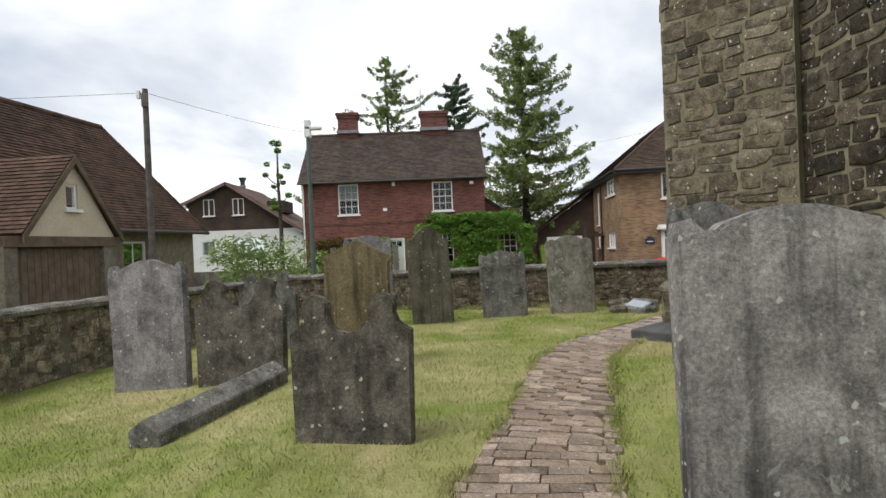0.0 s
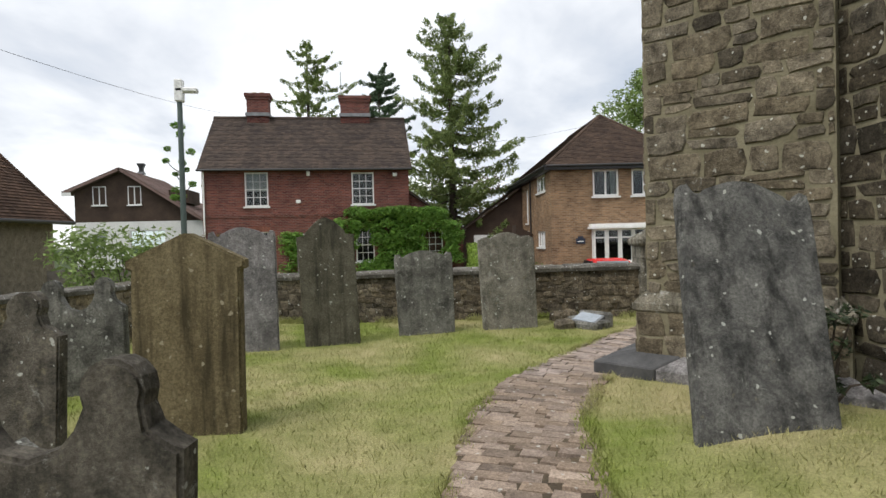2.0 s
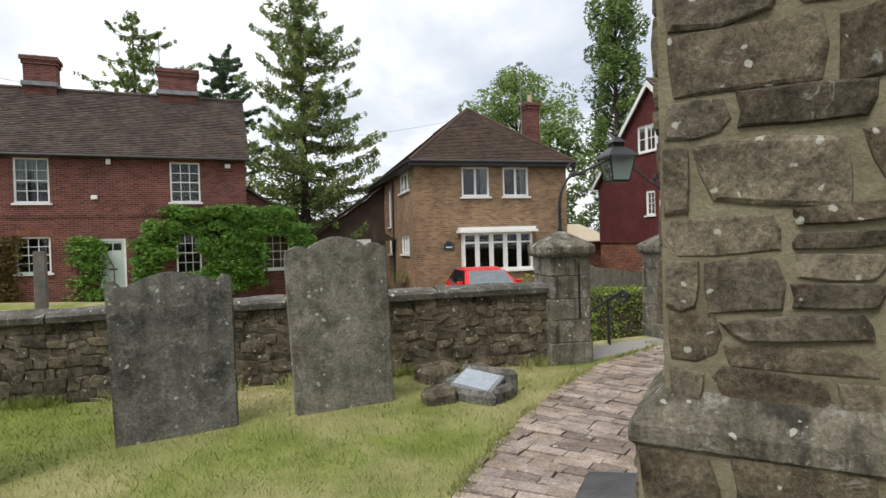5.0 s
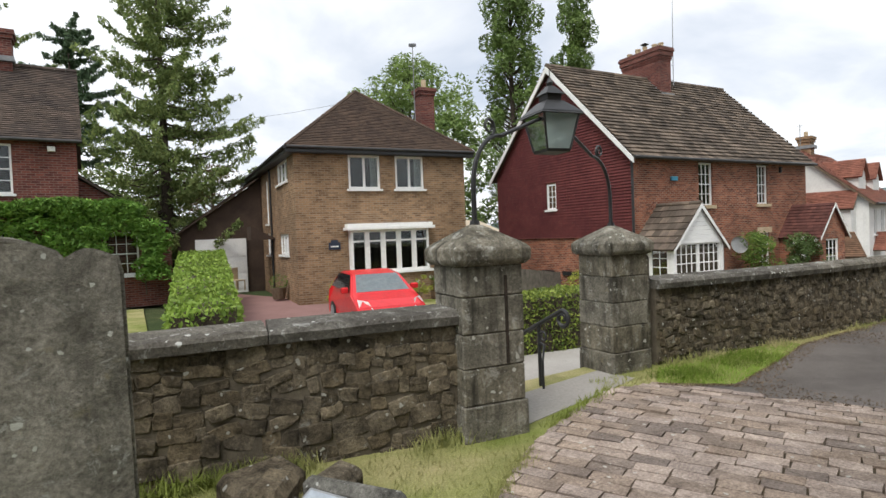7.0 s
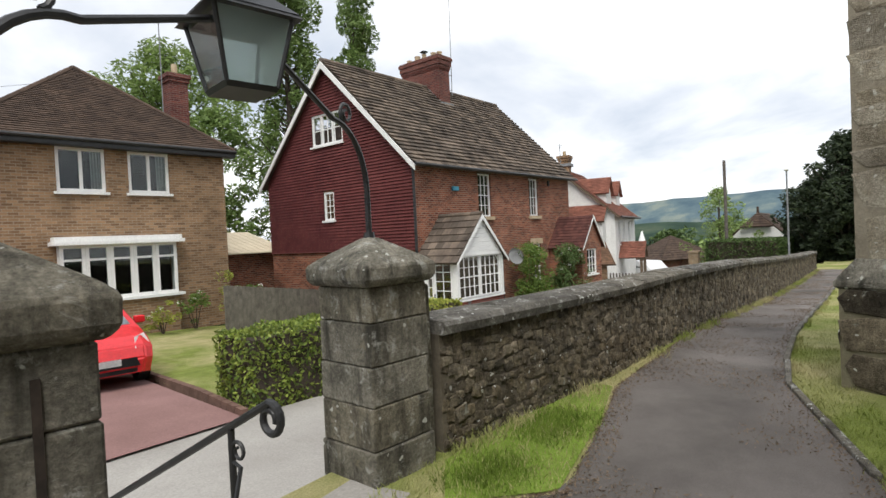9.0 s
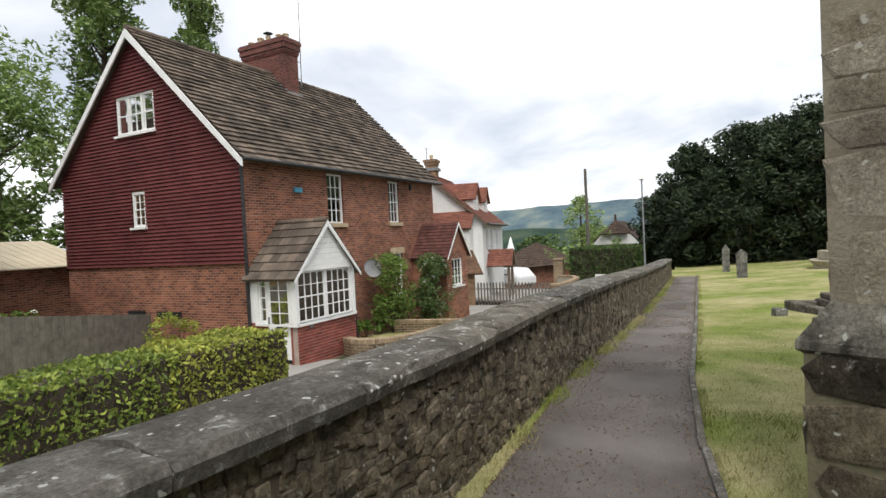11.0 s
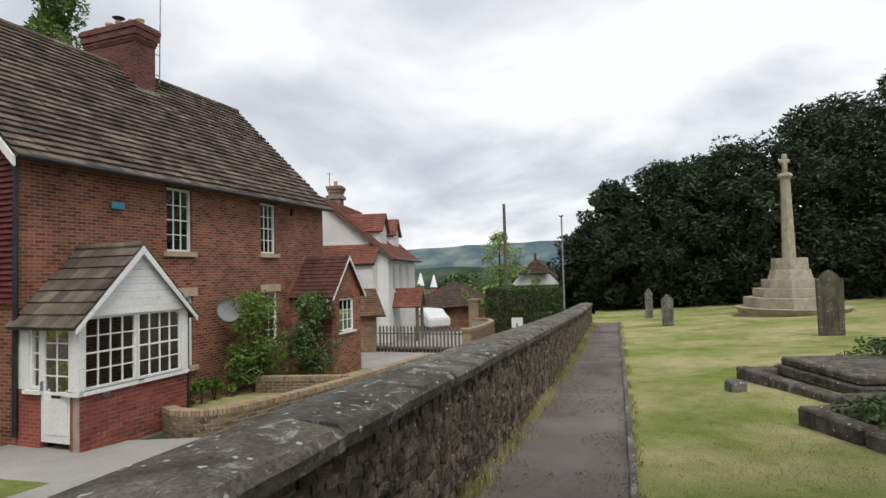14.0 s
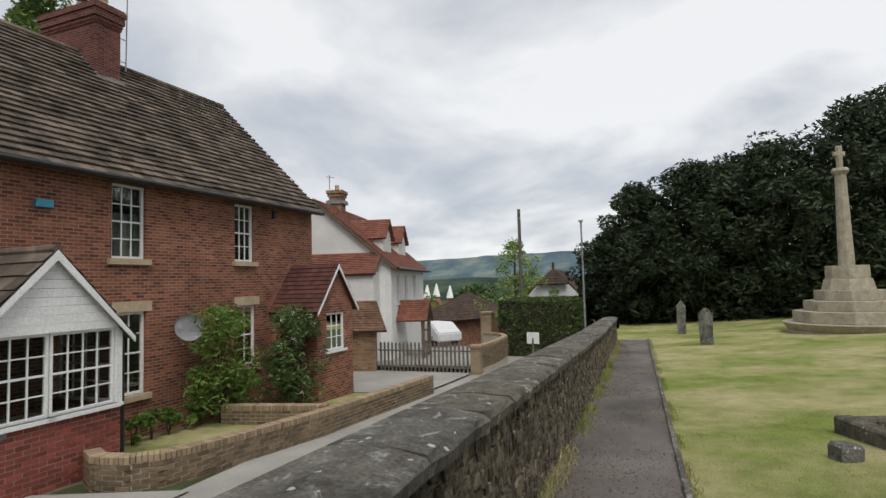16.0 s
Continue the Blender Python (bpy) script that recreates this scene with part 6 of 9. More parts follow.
# ---- headstones ----
def headstone(label, x, y, w, h, shape, material, turn=0.0, tilt=0.0, lean=0.0, th=0.10, taper=0.02, z=None, seed=0):
    """shape: list of (x from -1 to 1, height share) for the top edge from left to right."""
    rnd = random.Random(seed + int(x * 77))
    z = zg(x, y) if z is None else z
    prof = [(-w / 2 + taper, -0.25)]
    prof = [(w / 2 - taper, -0.25)] + [(px * w / 2, hz * h) for px, hz in reversed(shape)] + [(-w / 2 + taper, -0.25)]
    bm = bmesh.new()
    prism(bm, prof[::-1], -th / 2, th / 2)
    bmesh.ops.recalc_face_normals(bm, faces=bm.faces[:])
    big = [f for f in bm.faces if len(f.verts) > 4]
    edges = list({e_ for f in big for e_ in f.edges})
    bmesh.ops.bevel(bm, geom=edges, offset=0.014, segments=2, affect="EDGES")
    for v in bm.verts:
        q = noise.noise(v.co * 7 + Vector((seed, x, y))) * 0.010
        v.co += Vector((q, q * 0.6, q))
    return solid("headstone", bm, material, label, "headstone", pose(x, y, z, tilt, lean, turn), group="old churchyard headstones")


def arc(x0, x1, z0, rise, n=7):
    return [(lerp(x0, x1, k / n), z0 + rise * math.sin(math.pi * k / n)) for k in range(n + 1)]


def scallop(sign=1):
    return [(-1, 0.80)] + [(-0.98, 0.84)] + arc(-0.95, -0.40, 0.88, 0.12) + [(-0.30, 0.80), (-0.16, 0.745), (0, 0.73), (0.16, 0.745), (0.30, 0.80)] + arc(0.40, 0.95, 0.88, 0.12) + [(0.98, 0.84), (1, 0.80)]


KNOB = [(math.cos(a), math.sin(a)) for a in (math.pi * (1.15 - 1.3 * k / 9) for k in range(10))]
TWIN = [(-1, 0.73), (-0.93, 0.75), (-0.80, 0.80)] + [(-0.56 + 0.22 * c, 0.905 + 0.095 * s) for c, s in KNOB] + [(-0.30, 0.80), (-0.20, 0.75), (0, 0.725), (0.20, 0.75), (0.30, 0.80)] + [(0.56 + 0.22 * c, 0.905 + 0.095 * s) for c, s in KNOB] + [(0.80, 0.80), (0.93, 0.75), (1, 0.73)]
CREST = [(-1, 0.88), (-0.97, 0.93)] + arc(-0.93, -0.55, 0.93, 0.025, 5) + arc(-0.5, 0.5, 0.95, 0.05, 9) + arc(0.55, 0.93, 0.93, 0.025, 5) + [(0.97, 0.93), (1, 0.88)]
DOME = [(-1, 0.86), (-0.72, 0.87), (-0.66, 0.90)] + arc(-0.6, 0.6, 0.91, 0.09, 10) + [(0.66, 0.90), (0.72, 0.87), (1, 0.86)]
GABLE = [(-1, 0.82), (-1.10, 0.83), (-1.10, 0.87), (-0.05, 1.0), (0.05, 1.0), (1.10, 0.87), (1.10, 0.83), (1, 0.82)]
OGEE = [(-1, 0.90), (-0.96, 0.96), (-0.85, 0.97), (-0.75, 0.93), (-0.66, 0.93)] + arc(-0.6, 0.6, 0.95, 0.05, 10) + [(0.66, 0.93), (0.75, 0.93), (0.85, 0.97), (0.96, 0.96), (1, 0.90)]

headstone("dark lichened headstone with twin rounded shoulders and dipped top", -0.74, 3.56, 0.84, 0.98, TWIN, M_G_DARK, -8, -3, -1, 0.11, z=0.04, seed=1)
headstone("pale grey-mauve headstone with crested top leaning slightly", -3.36, 6.10, 0.90, 1.46, OGEE, M_G_PALE, -6, -2, -2, 0.10, seed=2)
headstone("dark brown headstone with twin humps and dipped centre", -2.30, 5.92, 1.00, 1.12, TWIN, M_G_DARK, -3, -4, -1, 0.11, seed=3)
headstone("grey headstone with two small rounded humps", -2.52, 7.80, 0.82, 1.13, TWIN, M_G_GREY, 2, 0, -2, 0.10, seed=4)
headstone("tall yellow sandstone headstone with gabled top and dark streaks", -1.02, 5.95, 0.72, 1.38, GABLE, M_G_YELLOW, -4, -1, 0.5, 0.13, taper=0.0, seed=5)
headstone("pale headstone blotched with white and grey lichen", -1.20, 8.87, 0.78, 1.50, OGEE, M_G_PALE, 3, -1, -1, 0.10, seed=6)
headstone("tall greenish headstone with domed top and dark streaks", -0.19, 9.10, 0.72, 1.62, DOME, M_G_GREEN, 12, -2, -2.5, 0.11, seed=7)
headstone("grey headstone with scrolled crest and lichen at foot", 1.08, 9.62, 0.83, 1.17, OGEE, M_G_GREY, 8, -3, -1, 0.10, seed=8)
headstone("large grey-brown headstone with three-curved top by the wall", 2.31, 9.72, 0.84, 1.40, CREST, M_G_MID, 3, -2, -1.5, 0.11, seed=9)
headstone("leaning dark slate-grey headstone with worn scroll top", 2.28, 4.55, 0.81, 1.44, OGEE, M_G_SLATE, -8, -20, 6, 0.09, z=0.27, seed=10)
headstone("large pale grey headstone with dark stains close to path", 1.24, 1.89, 0.95, 1.27, OGEE, M_G_NEAR, -6, -2, 0, 0.12, z=0.16, seed=11)

bm = bmesh.new()
prism(bm, [(-0.15, -0.05), (0.15, -0.05), (0.15, 0.10), (0.0, 0.20), (-0.15, 0.10)], -0.85, 0.85)
bmesh.ops.recalc_face_normals(bm, faces=bm.faces[:])
bmesh.ops.bevel(bm, geom=bm.edges[:], offset=0.012, segments=1, affect="EDGES")
solid("body_stone", bm, M_G_GREY, "narrow ridged grave stone lying on the grass, lichened", "grave stone", pose(-2.10, 4.75, -0.03, 3, 0, -18))
fl = thing("floodlight", "ground floodlight set among mossy stones, sky reflection painted on its glass", "floodlight", pose(3.40, 9.50, 0.02, 0, 0, -58))
for b_ in ((-0.28, 0.28, -0.22, -0.13, -0.06, 0.08), (-0.28, 0.28, 0.14, 0.24, -0.06, 0.19), (-0.31, -0.20, -0.13, 0.14, -0.06, 0.12), (0.20, 0.30, -0.13, 0.14, -0.06, 0.10)):
    part("surround_stone", boxes(b_, bevel=0.035), M_G_GREY, fl, "rough mossy stone")
fp = part("housing", boxes((-0.20, 0.20, -0.14, 0.14, -0.03, 0.03), bevel=0.01), M_LEAD, fl, "grey metal housing")
fp.matrix_basis = pose(0, 0, 0.09, 20, 4, 0)
# the pane's blue-grey colour holds the reflected sky
part("pane", boxes((-0.175, 0.175, -0.115, 0.115, 0.031, 0.037)), surface("sky_tinted_lamp_glass", (0.24, 0.28, 0.32), (0.32, 0.36, 0.40), 3, 30, 0.08, 0.0, spec=0.8), fp, "lamp glass with pale sky reflection painted in")
for dx_, dy_, k_ in ((-0.36, -0.02, 0), (0.20, 0.42, 1), (-0.12, 0.46, 2)):
    bm = boxes((-0.14, 0.14, -0.10, 0.10, -0.08, 0.13 + 0.03 * k_), bevel=0.045)
    solid("rubble_block", bm, M_WALLSTONE, "mossy stone lying by the floodlight", "stone", pose(3.40 + dx_, 9.50 + dy_, 0.0, 6, -5, 25 * k_))
bm = boxes((-0.2, 0.2, -0.14, 0.14, -0.05, 0.14), bevel=0.04)
solid("rubble_block", bm, M_WALLSTONE, "dark mossy stone block at the wall foot", "stone", pose(3.3, 10.2, 0.0, 5, 0, 15))


# ---- church: angle buttress, tower wall, north wall, second buttress ----
M_ASHMORTAR = surface("pale_church_mortar", (0.20, 0.175, 0.13), (0.32, 0.285, 0.22), 3, 45, 0.95, 0.6, 0.015)
church = tagged(new("church"), "old ragstone church tower and buttresses with stepped plinth", "church", kind="structure")


def mass(name, outline, z0, z1, material, label=""):
    bm_ = bmesh.new()
    flat(bm_, outline, z0, z1)
    bmesh.ops.recalc_face_normals(bm_, faces=bm_.faces[:])
    return part(name, bm_, material, church, label)


def grow(outline, d):
    c = (sum(p[0] for p in outline) / len(outline), sum(p[1] for p in outline) / len(outline))
    out_ = []
    for x, y in outline:
        k = math.hypot(x - c[0], y - c[1])
        out_.append((x + (x - c[0]) / k * d, y + (y - c[1]) / k * d))
    return out_


butt = [(2.80, 6.72), (3.72, 5.58), (4.6, 6.3), (3.30, 7.12)]
mass("buttress", butt, -0.2, 5.6, M_CHURCHMORTAR)
mass("plinth", grow(butt, 0.10), -0.2, 0.62, M_CHURCHMORTAR)
mass("tower", [(3.86, -4.0), (12.0, -4.0), (12.0, 6.4), (4.6, 6.5), (3.86, 5.9)], -0.2, 6.2, M_CHURCHMORTAR)
mass("nave", [(4.6, 4.0), (11.9, 4.0), (11.9, 6.6), (10.3, 7.1), (4.6, 6.8)], -0.5, 4.2, M_CHURCHMORTAR)
butt2 = [(9.86, 8.45), (9.30, 7.28), (10.25, 6.68), (10.70, 7.84)]
mass("buttress", butt2, -0.2, 5.6, M_ASHMORTAR)
mass("plinth", grow(butt2, 0.12), -0.2, 0.80, M_CHURCHMORTAR)


def face_stones(p, q, z0, z1, seed, near, course, lens, depth=0.020, material=None, limit=290):
    p, q = Vector(p), Vector(q)
    d = (q - p).normalized()
    m0 = Matrix(((d.x, -d.y, 0, p.x), (d.y, d.x, 0, p.y), (0, 0, 1, 0), (0, 0, 0, 1)))
    lay_stones(church, lambda s, z: m0 @ Matrix.Translation((s, 0, z)), (q - p).length, z0, z1, material or M_CHURCHSTONE, seed, (0, 99) if near else None, course, lens, depth, 0.022, "stone", limit)


pl = [Vector(p) for p in grow(butt, 0.10)]
pl2 = [Vector(p) for p in grow(butt2, 0.12)]
face_stones(pl[0], pl[1], 0.0, 0.62, 41, True, (0.14, 0.22), (0.25, 0.5))
face_stones(pl[3], pl[0], 0.0, 0.62, 42, True, (0.14, 0.22), (0.2, 0.4))
face_stones(butt[0], butt[1], 0.76, 5.5, 43, True, (0.12, 0.26), (0.16, 0.48), limit=150)
face_stones(butt[3], butt[0], 0.76, 5.5, 44, True, (0.18, 0.32), (0.3, 0.6), limit=60)
face_stones((3.86, 5.75), (3.86, -3.0), 0.0, 6.1, 45, False, (0.10, 0.24), (0.15, 0.45))
face_stones(butt2[0], butt2[1], 0.98, 5.5, 46, False, (0.24, 0.42), (0.35, 0.8), 0.008, M_ASHLAR)
face_stones(butt2[3], butt2[0], 0.98, 5.5, 47, False, (0.24, 0.42), (0.35, 0.8), 0.008, M_ASHLAR)
face_stones(pl2[0], pl2[1], 0.0, 0.80, 48, False, (0.25, 0.35), (0.4, 0.8))
face_stones(pl2[3], pl2[0], 0.0, 0.80, 49, False, (0.25, 0.35), (0.4, 0.8))


def chamfer(outline, d, z0, z1, z2):
    """The sloping weathering of a plinth."""
    o1, o2 = grow(outline, d + 0.035), grow(outline, 0.0)
    bm_ = bmesh.new()
    r = [[bm_.verts.new((x, y, z)) for x, y in o] for o, z in ((grow(outline, d), z0), (o1, z0 + 0.02), (o1, z1), (o2, z2))]
    n = len(outline)
    for a, b in zip(r, r[1:]):
        for i in range(n):
            bm_.faces.new((a[i], a[(i + 1) % n], b[(i + 1) % n], b[i]))
    bm_.faces.new(r[-1])
    bmesh.ops.recalc_face_normals(bm_, faces=bm_.faces[:])
    return part("plinth_weathering", bm_, M_PIERSTONE, church)


chamfer(butt, 0.10, 0.60, 0.68, 0.80)
chamfer(butt2, 0.12, 0.78, 0.84, 1.02)
# sloping slate gutter slabs round the buttress foot
M_SLAB = surface("dark_slab", (0.045, 0.045, 0.048), (0.10, 0.10, 0.10), 3, 40, 0.7, 0.4, 0.01)
o1, o2 = grow(butt, 0.50), grow(butt, 0.09)
for i, (a, b) in enumerate(((0, 1), (3, 0))):
    n = 4 if i == 0 else 3
    for k in range(n):
        bm = bmesh.new()
        p0, p1 = Vector(o1[a]).lerp(Vector(o1[b]), k / n + 0.004), Vector(o1[a]).lerp(Vector(o1[b]), (k + 1) / n - 0.004)
        q0, q1 = Vector(o2[a]).lerp(Vector(o2[b]), k / n + 0.004), Vector(o2[a]).lerp(Vector(o2[b]), (k + 1) / n - 0.004)
        zo = 0.13
        v = [bm.verts.new(c_) for c_ in ((*p0, -0.1), (*p1, -0.1), (*q1, -0.1), (*q0, -0.1), (*p0, zo), (*p1, zo), (*q1, zo + 0.10), (*q0, zo + 0.10))]
        for f in ((0, 3, 2, 1), (4, 5, 6, 7), (0, 1, 5, 4), (1, 2, 6, 5), (2, 3, 7, 6), (3, 0, 4, 7)):
            bm.faces.new([v[j] for j in f])
        bmesh.ops.recalc_face_normals(bm, faces=bm.faces[:])
        bmesh.ops.bevel(bm, geom=bm.edges[:], offset=0.01, segments=1, affect="EDGES")
        part("gutter_slab", bm, M_SLAB if k % 2 == 0 or i else M_G_PALE, church)


# ---- gardens and drive ----
def pave(name, outline, lift, material, label, category):
    bm_ = bmesh.new()
    n = 14
    a, b, c, d = (Vector(p) for p in outline)
    grid = [[None] * (n + 1) for _ in range(n + 1)]
    for i in range(n + 1):
        for j in range(n + 1):
            p = a.lerp(b, i / n).lerp(d.lerp(c, i / n), j / n)
            grid[i][j] = bm_.verts.new((p.x, p.y, zfar(p.x, p.y) + lift))
    for i in range(n):
        for j in range(n):
            bm_.faces.new((grid[i][j], grid[i + 1][j], grid[i + 1][j + 1], grid[i][j + 1]))
    return solid(name, bm_, material, label, category, kind="structure")


pave("driveway", [(4.7, 15.3), (8.95, 15.3), (9.95, 24.6), (7.2, 33.0)], 0.03, M_DRIVE, "dusky red block-paved drive beside the house", "driveway")
pave("forecourt", [(14.6, 15.2), (19.0, 15.2), (17.6, 19.0), (15.2, 19.5)], 0.03, M_ROAD, "pale concrete forecourt before the porch", "forecourt")
pave("side_court", [(27.3, 14.75), (32.2, 14.45), (32.4, 19.4), (27.3, 18.6)], 0.06, M_ROAD, "pale worn concrete yard between the houses", "yard")
pave("far_court", [(32.3, 14.5), (43.0, 15.4), (43.0, 21.5), (32.4, 19.4)], 0.28, M_ROAD, "pale concrete parking court behind the picket fence", "yard")
pave("front_lawn", [(9.2, 16.3), (16.0, 16.3), (15.5, 24.0), (9.9, 24.6)], 0.035, M_GRASS, "small front lawn behind a hedge", "lawn")
pave("cottage_garden", [(-8.0, 16.0), (3.4, 16.0), (4.2, 28.0), (-8.0, 28.0)], 0.035, M_GRASS, "cottage front lawn beyond the lane", "lawn")
pave("side_garden", [(19.5, 16.1), (27.2, 15.05), (27.2, 17.6), (19.8, 18.6)], 0.06, M_GRASS, "tiny walled front garden lawn", "lawn")
for x0, y0, x1, y1 in ((9.0, 15.35, 9.3, 17.0), (9.3, 17.0, 10.0, 24.4)):
    d_ = math.hypot(x1 - x0, y1 - y0)
    bm = bmesh.new()
    n = int(d_ / 0.23)
    for k in range(n):
        f = (k + 0.5) / n
        x, y = lerp(x0, x1, f), lerp(y0, y1, f)
        box(bm, -0.11, 0.11, -0.05, 0.05, -0.1, 0.09, pose(x, y, zfar(x, y) + 0.03, 0, 0, math.degrees(math.atan2(y1 - y0, x1 - x0))))
    ob = solid("drive_edging", bm, M_DRIVE_EDGE, "red brick edging along the drive", "edging", kind="structure")

hedge("clipped green box hedge along the drive", [(3.55, 16.2), (4.65, 16.4), (7.0, 29.0), (5.5, 29.0)], -0.95, 0.28, M_L_HEDGE_L, 101, 0.05, 300, rise=0.062)
hedge("low clipped hedge along the lane before the cottage", [(-1.0, 16.0), (3.5, 16.0), (3.5, 16.8), (-1.0, 16.8)], -0.95, -0.25, M_L_HEDGE, 102, 0.05, 260)
hedge("dense dark green clipped privet hedge", [(9.25, 15.45), (12.2, 15.35), (12.2, 16.5), (9.3, 16.5)], -1.15, 0.02, M_L_HEDGE_M, 103, 0.04, 700)
hedge("privet hedge with golden young leaves", [(12.1, 15.35), (14.45, 15.3), (14.45, 16.6), (12.1, 16.5)], -1.25, -0.02, M_L_HEDGE_Y, 104, 0.04, 700)
shrub("golden-leaved shrub beside the forecourt", 15.9, 19.6, -1.25, 1.3, 1.0, 1.2, M_L_HEDGE_Y, 105, 30, 50, 0.05)


def climber(label, x0, x1, y, z0, z1, gaps, leaf, seed, n=200, per=60, depth=0.5, size=0.09):
    rnd = random.Random(seed)
    t = thing("climber", label, "climbing plant", pose(x0, y, z0))
    v, f, bm_ = [], [], bmesh.new()
    for _ in range(n):
        x, z = rnd.uniform(0, x1 - x0), rnd.uniform(0, z1 - z0) ** 1.0
        top = (z1 - z0) * (0.86 + 0.14 * noise.noise(Vector((x * 0.9, 0, seed))))
        z = min(z, top)
        if any(g[0] < x0 + x < g[1] and g[2] < z0 + z < g[3] for g in gaps):
            continue
        leaf_cloud(v, f, (x, -rnd.uniform(0.05, depth) * (0.4 + 0.6 * z / (z1 - z0)), z), (0.32, 0.16, 0.22), per, size, rnd, 0.3, 0.3)
    for k in range(5):
        x = (x1 - x0) * (k + 0.5) / 5
        tube(bm_, [(x, -0.03, 0), (x + rnd.uniform(-.3, .3), -0.04, (z1 - z0) * 0.5), (x + rnd.uniform(-.5, .5), -0.04, (z1 - z0) * 0.9)], 0.025, 0.01, 5)
    part("branchwork", bm_, M_BARK, t)
    leaf_part("leaves", v, f, leaf, t)
    return t


climber("lush green climber over the cottage wall and windows", -0.75, 4.9, 28.15, -0.3, 3.15, [(0.0, 0.95, 0.3, 1.95), (3.15, 4.25, 0.3, 1.8), (-0.8, 0.1, -1, 1.0), (4.2, 5.2, 2.1, 4), (-0.8, -0.2, 2.3, 4), (3.0, 5.2, -1, 0.3)], M_L_VINE, 111, 560, 60, 0.6)
climber("climber round the cottage door", -3.3, -0.6, 28.15, -0.5, 1.9, [(-2.35, -1.25, -1, 1.62)], M_L_VINE, 112, 130, 50, 0.3)
climber("brownish climber at the cottage corner", -6.5, -4.8, 28.15, -0.5, 2.0, [], leaf_mat("russet_leaf", (0.10, 0.07, 0.02), (0.19, 0.14, 0.05)), 113, 70, 40, 0.3)
for k in range(9):
    rnd = random.Random(200 + k)
    shrub("leafy garden shrub with white blooms", lerp(-2.5, 3.0, k / 8) + rnd.uniform(-.3, .3), 17.8 + rnd.uniform(0, 1.5), -0.9, 1.0, 0.9, rnd.uniform(0.6, 0.95), M_L_HEDGE, 200 + k, 16, 36, 0.06, flowers=22 if k > 4 else 6)
for k, (x, y, hgt) in enumerate(((9.6, 24.3, 0.9), (10.2, 24.0, 0.7), (12.3, 23.8, 0.8), (13.2, 23.7, 1.0), (14.3, 23.5, 1.5), (14.9, 23.5, 1.1))):
    shrub("low flowering shrub at the house foot", x, y, -0.85, 0.9, 0.7, hgt, M_L_HEDGE if k % 2 else M_L_HEDGE_Y, 230 + k, 14, 36, 0.06, flowers=4)
shrub("rose bush with pink-white flowers against the wall", 22.75, 17.7, -1.5, 1.7, 1.0, 2.3, M_L_HEDGE, 241, 75, 75, 0.06)
shrub("dark climbing rose with white blooms by the porch", 24.9, 17.15, -1.6, 1.8, 1.1, 2.35, M_L_DARK, 242, 75, 75, 0.06, flowers=26)
for k in range(7):
    shrub("low green border plant by the house wall", 19.9 + k * 0.42, 18.15 - k * 0.03, -1.45, 0.55, 0.4, 0.42, M_L_HEDGE, 250 + k, 8, 40, 0.08)
shrub("bright shrub beyond the churchyard wall", -4.2, 13.3, -0.6, 3.4, 1.8, 2.1, M_L_BIRCH, 261, 90, 70, 0.07, flowers=0)
shrub("dense hedge shrub beyond the churchyard wall", -2.5, 14.3, -0.7, 2.2, 1.4, 1.9, M_L_HEDGE, 262, 60, 70, 0.07, flowers=8)
shrub("dark evergreen by the barn", -11.5, 12.2, -0.4, 1.4, 1.2, 1.2, M_L_HEDGE, 263, 30, 45, 0.07)
shrub("small dark yew seedling at the church foot", 3.45, 5.4, 0.15, 0.6, 0.5, 0.62, M_L_YEW, 264, 18, 40, 0.035)
shrub("ivy tuft at the plinth foot", 3.28, 5.72, 0.22, 0.25, 0.2, 0.25, M_L_HEDGE, 265, 8, 24, 0.03)

# brick garden wall with brick-on-edge coping
GARDEN = [(18.95, 17.15), (18.72, 16.75), (18.78, 16.2), (19.15, 15.8), (19.8, 15.55), (21.4, 15.2), (22.5, 14.97), (26.0, 14.65), (27.9, 14.5)]
BACK = [(22.6, 17.6), (23.05, 15.3)]


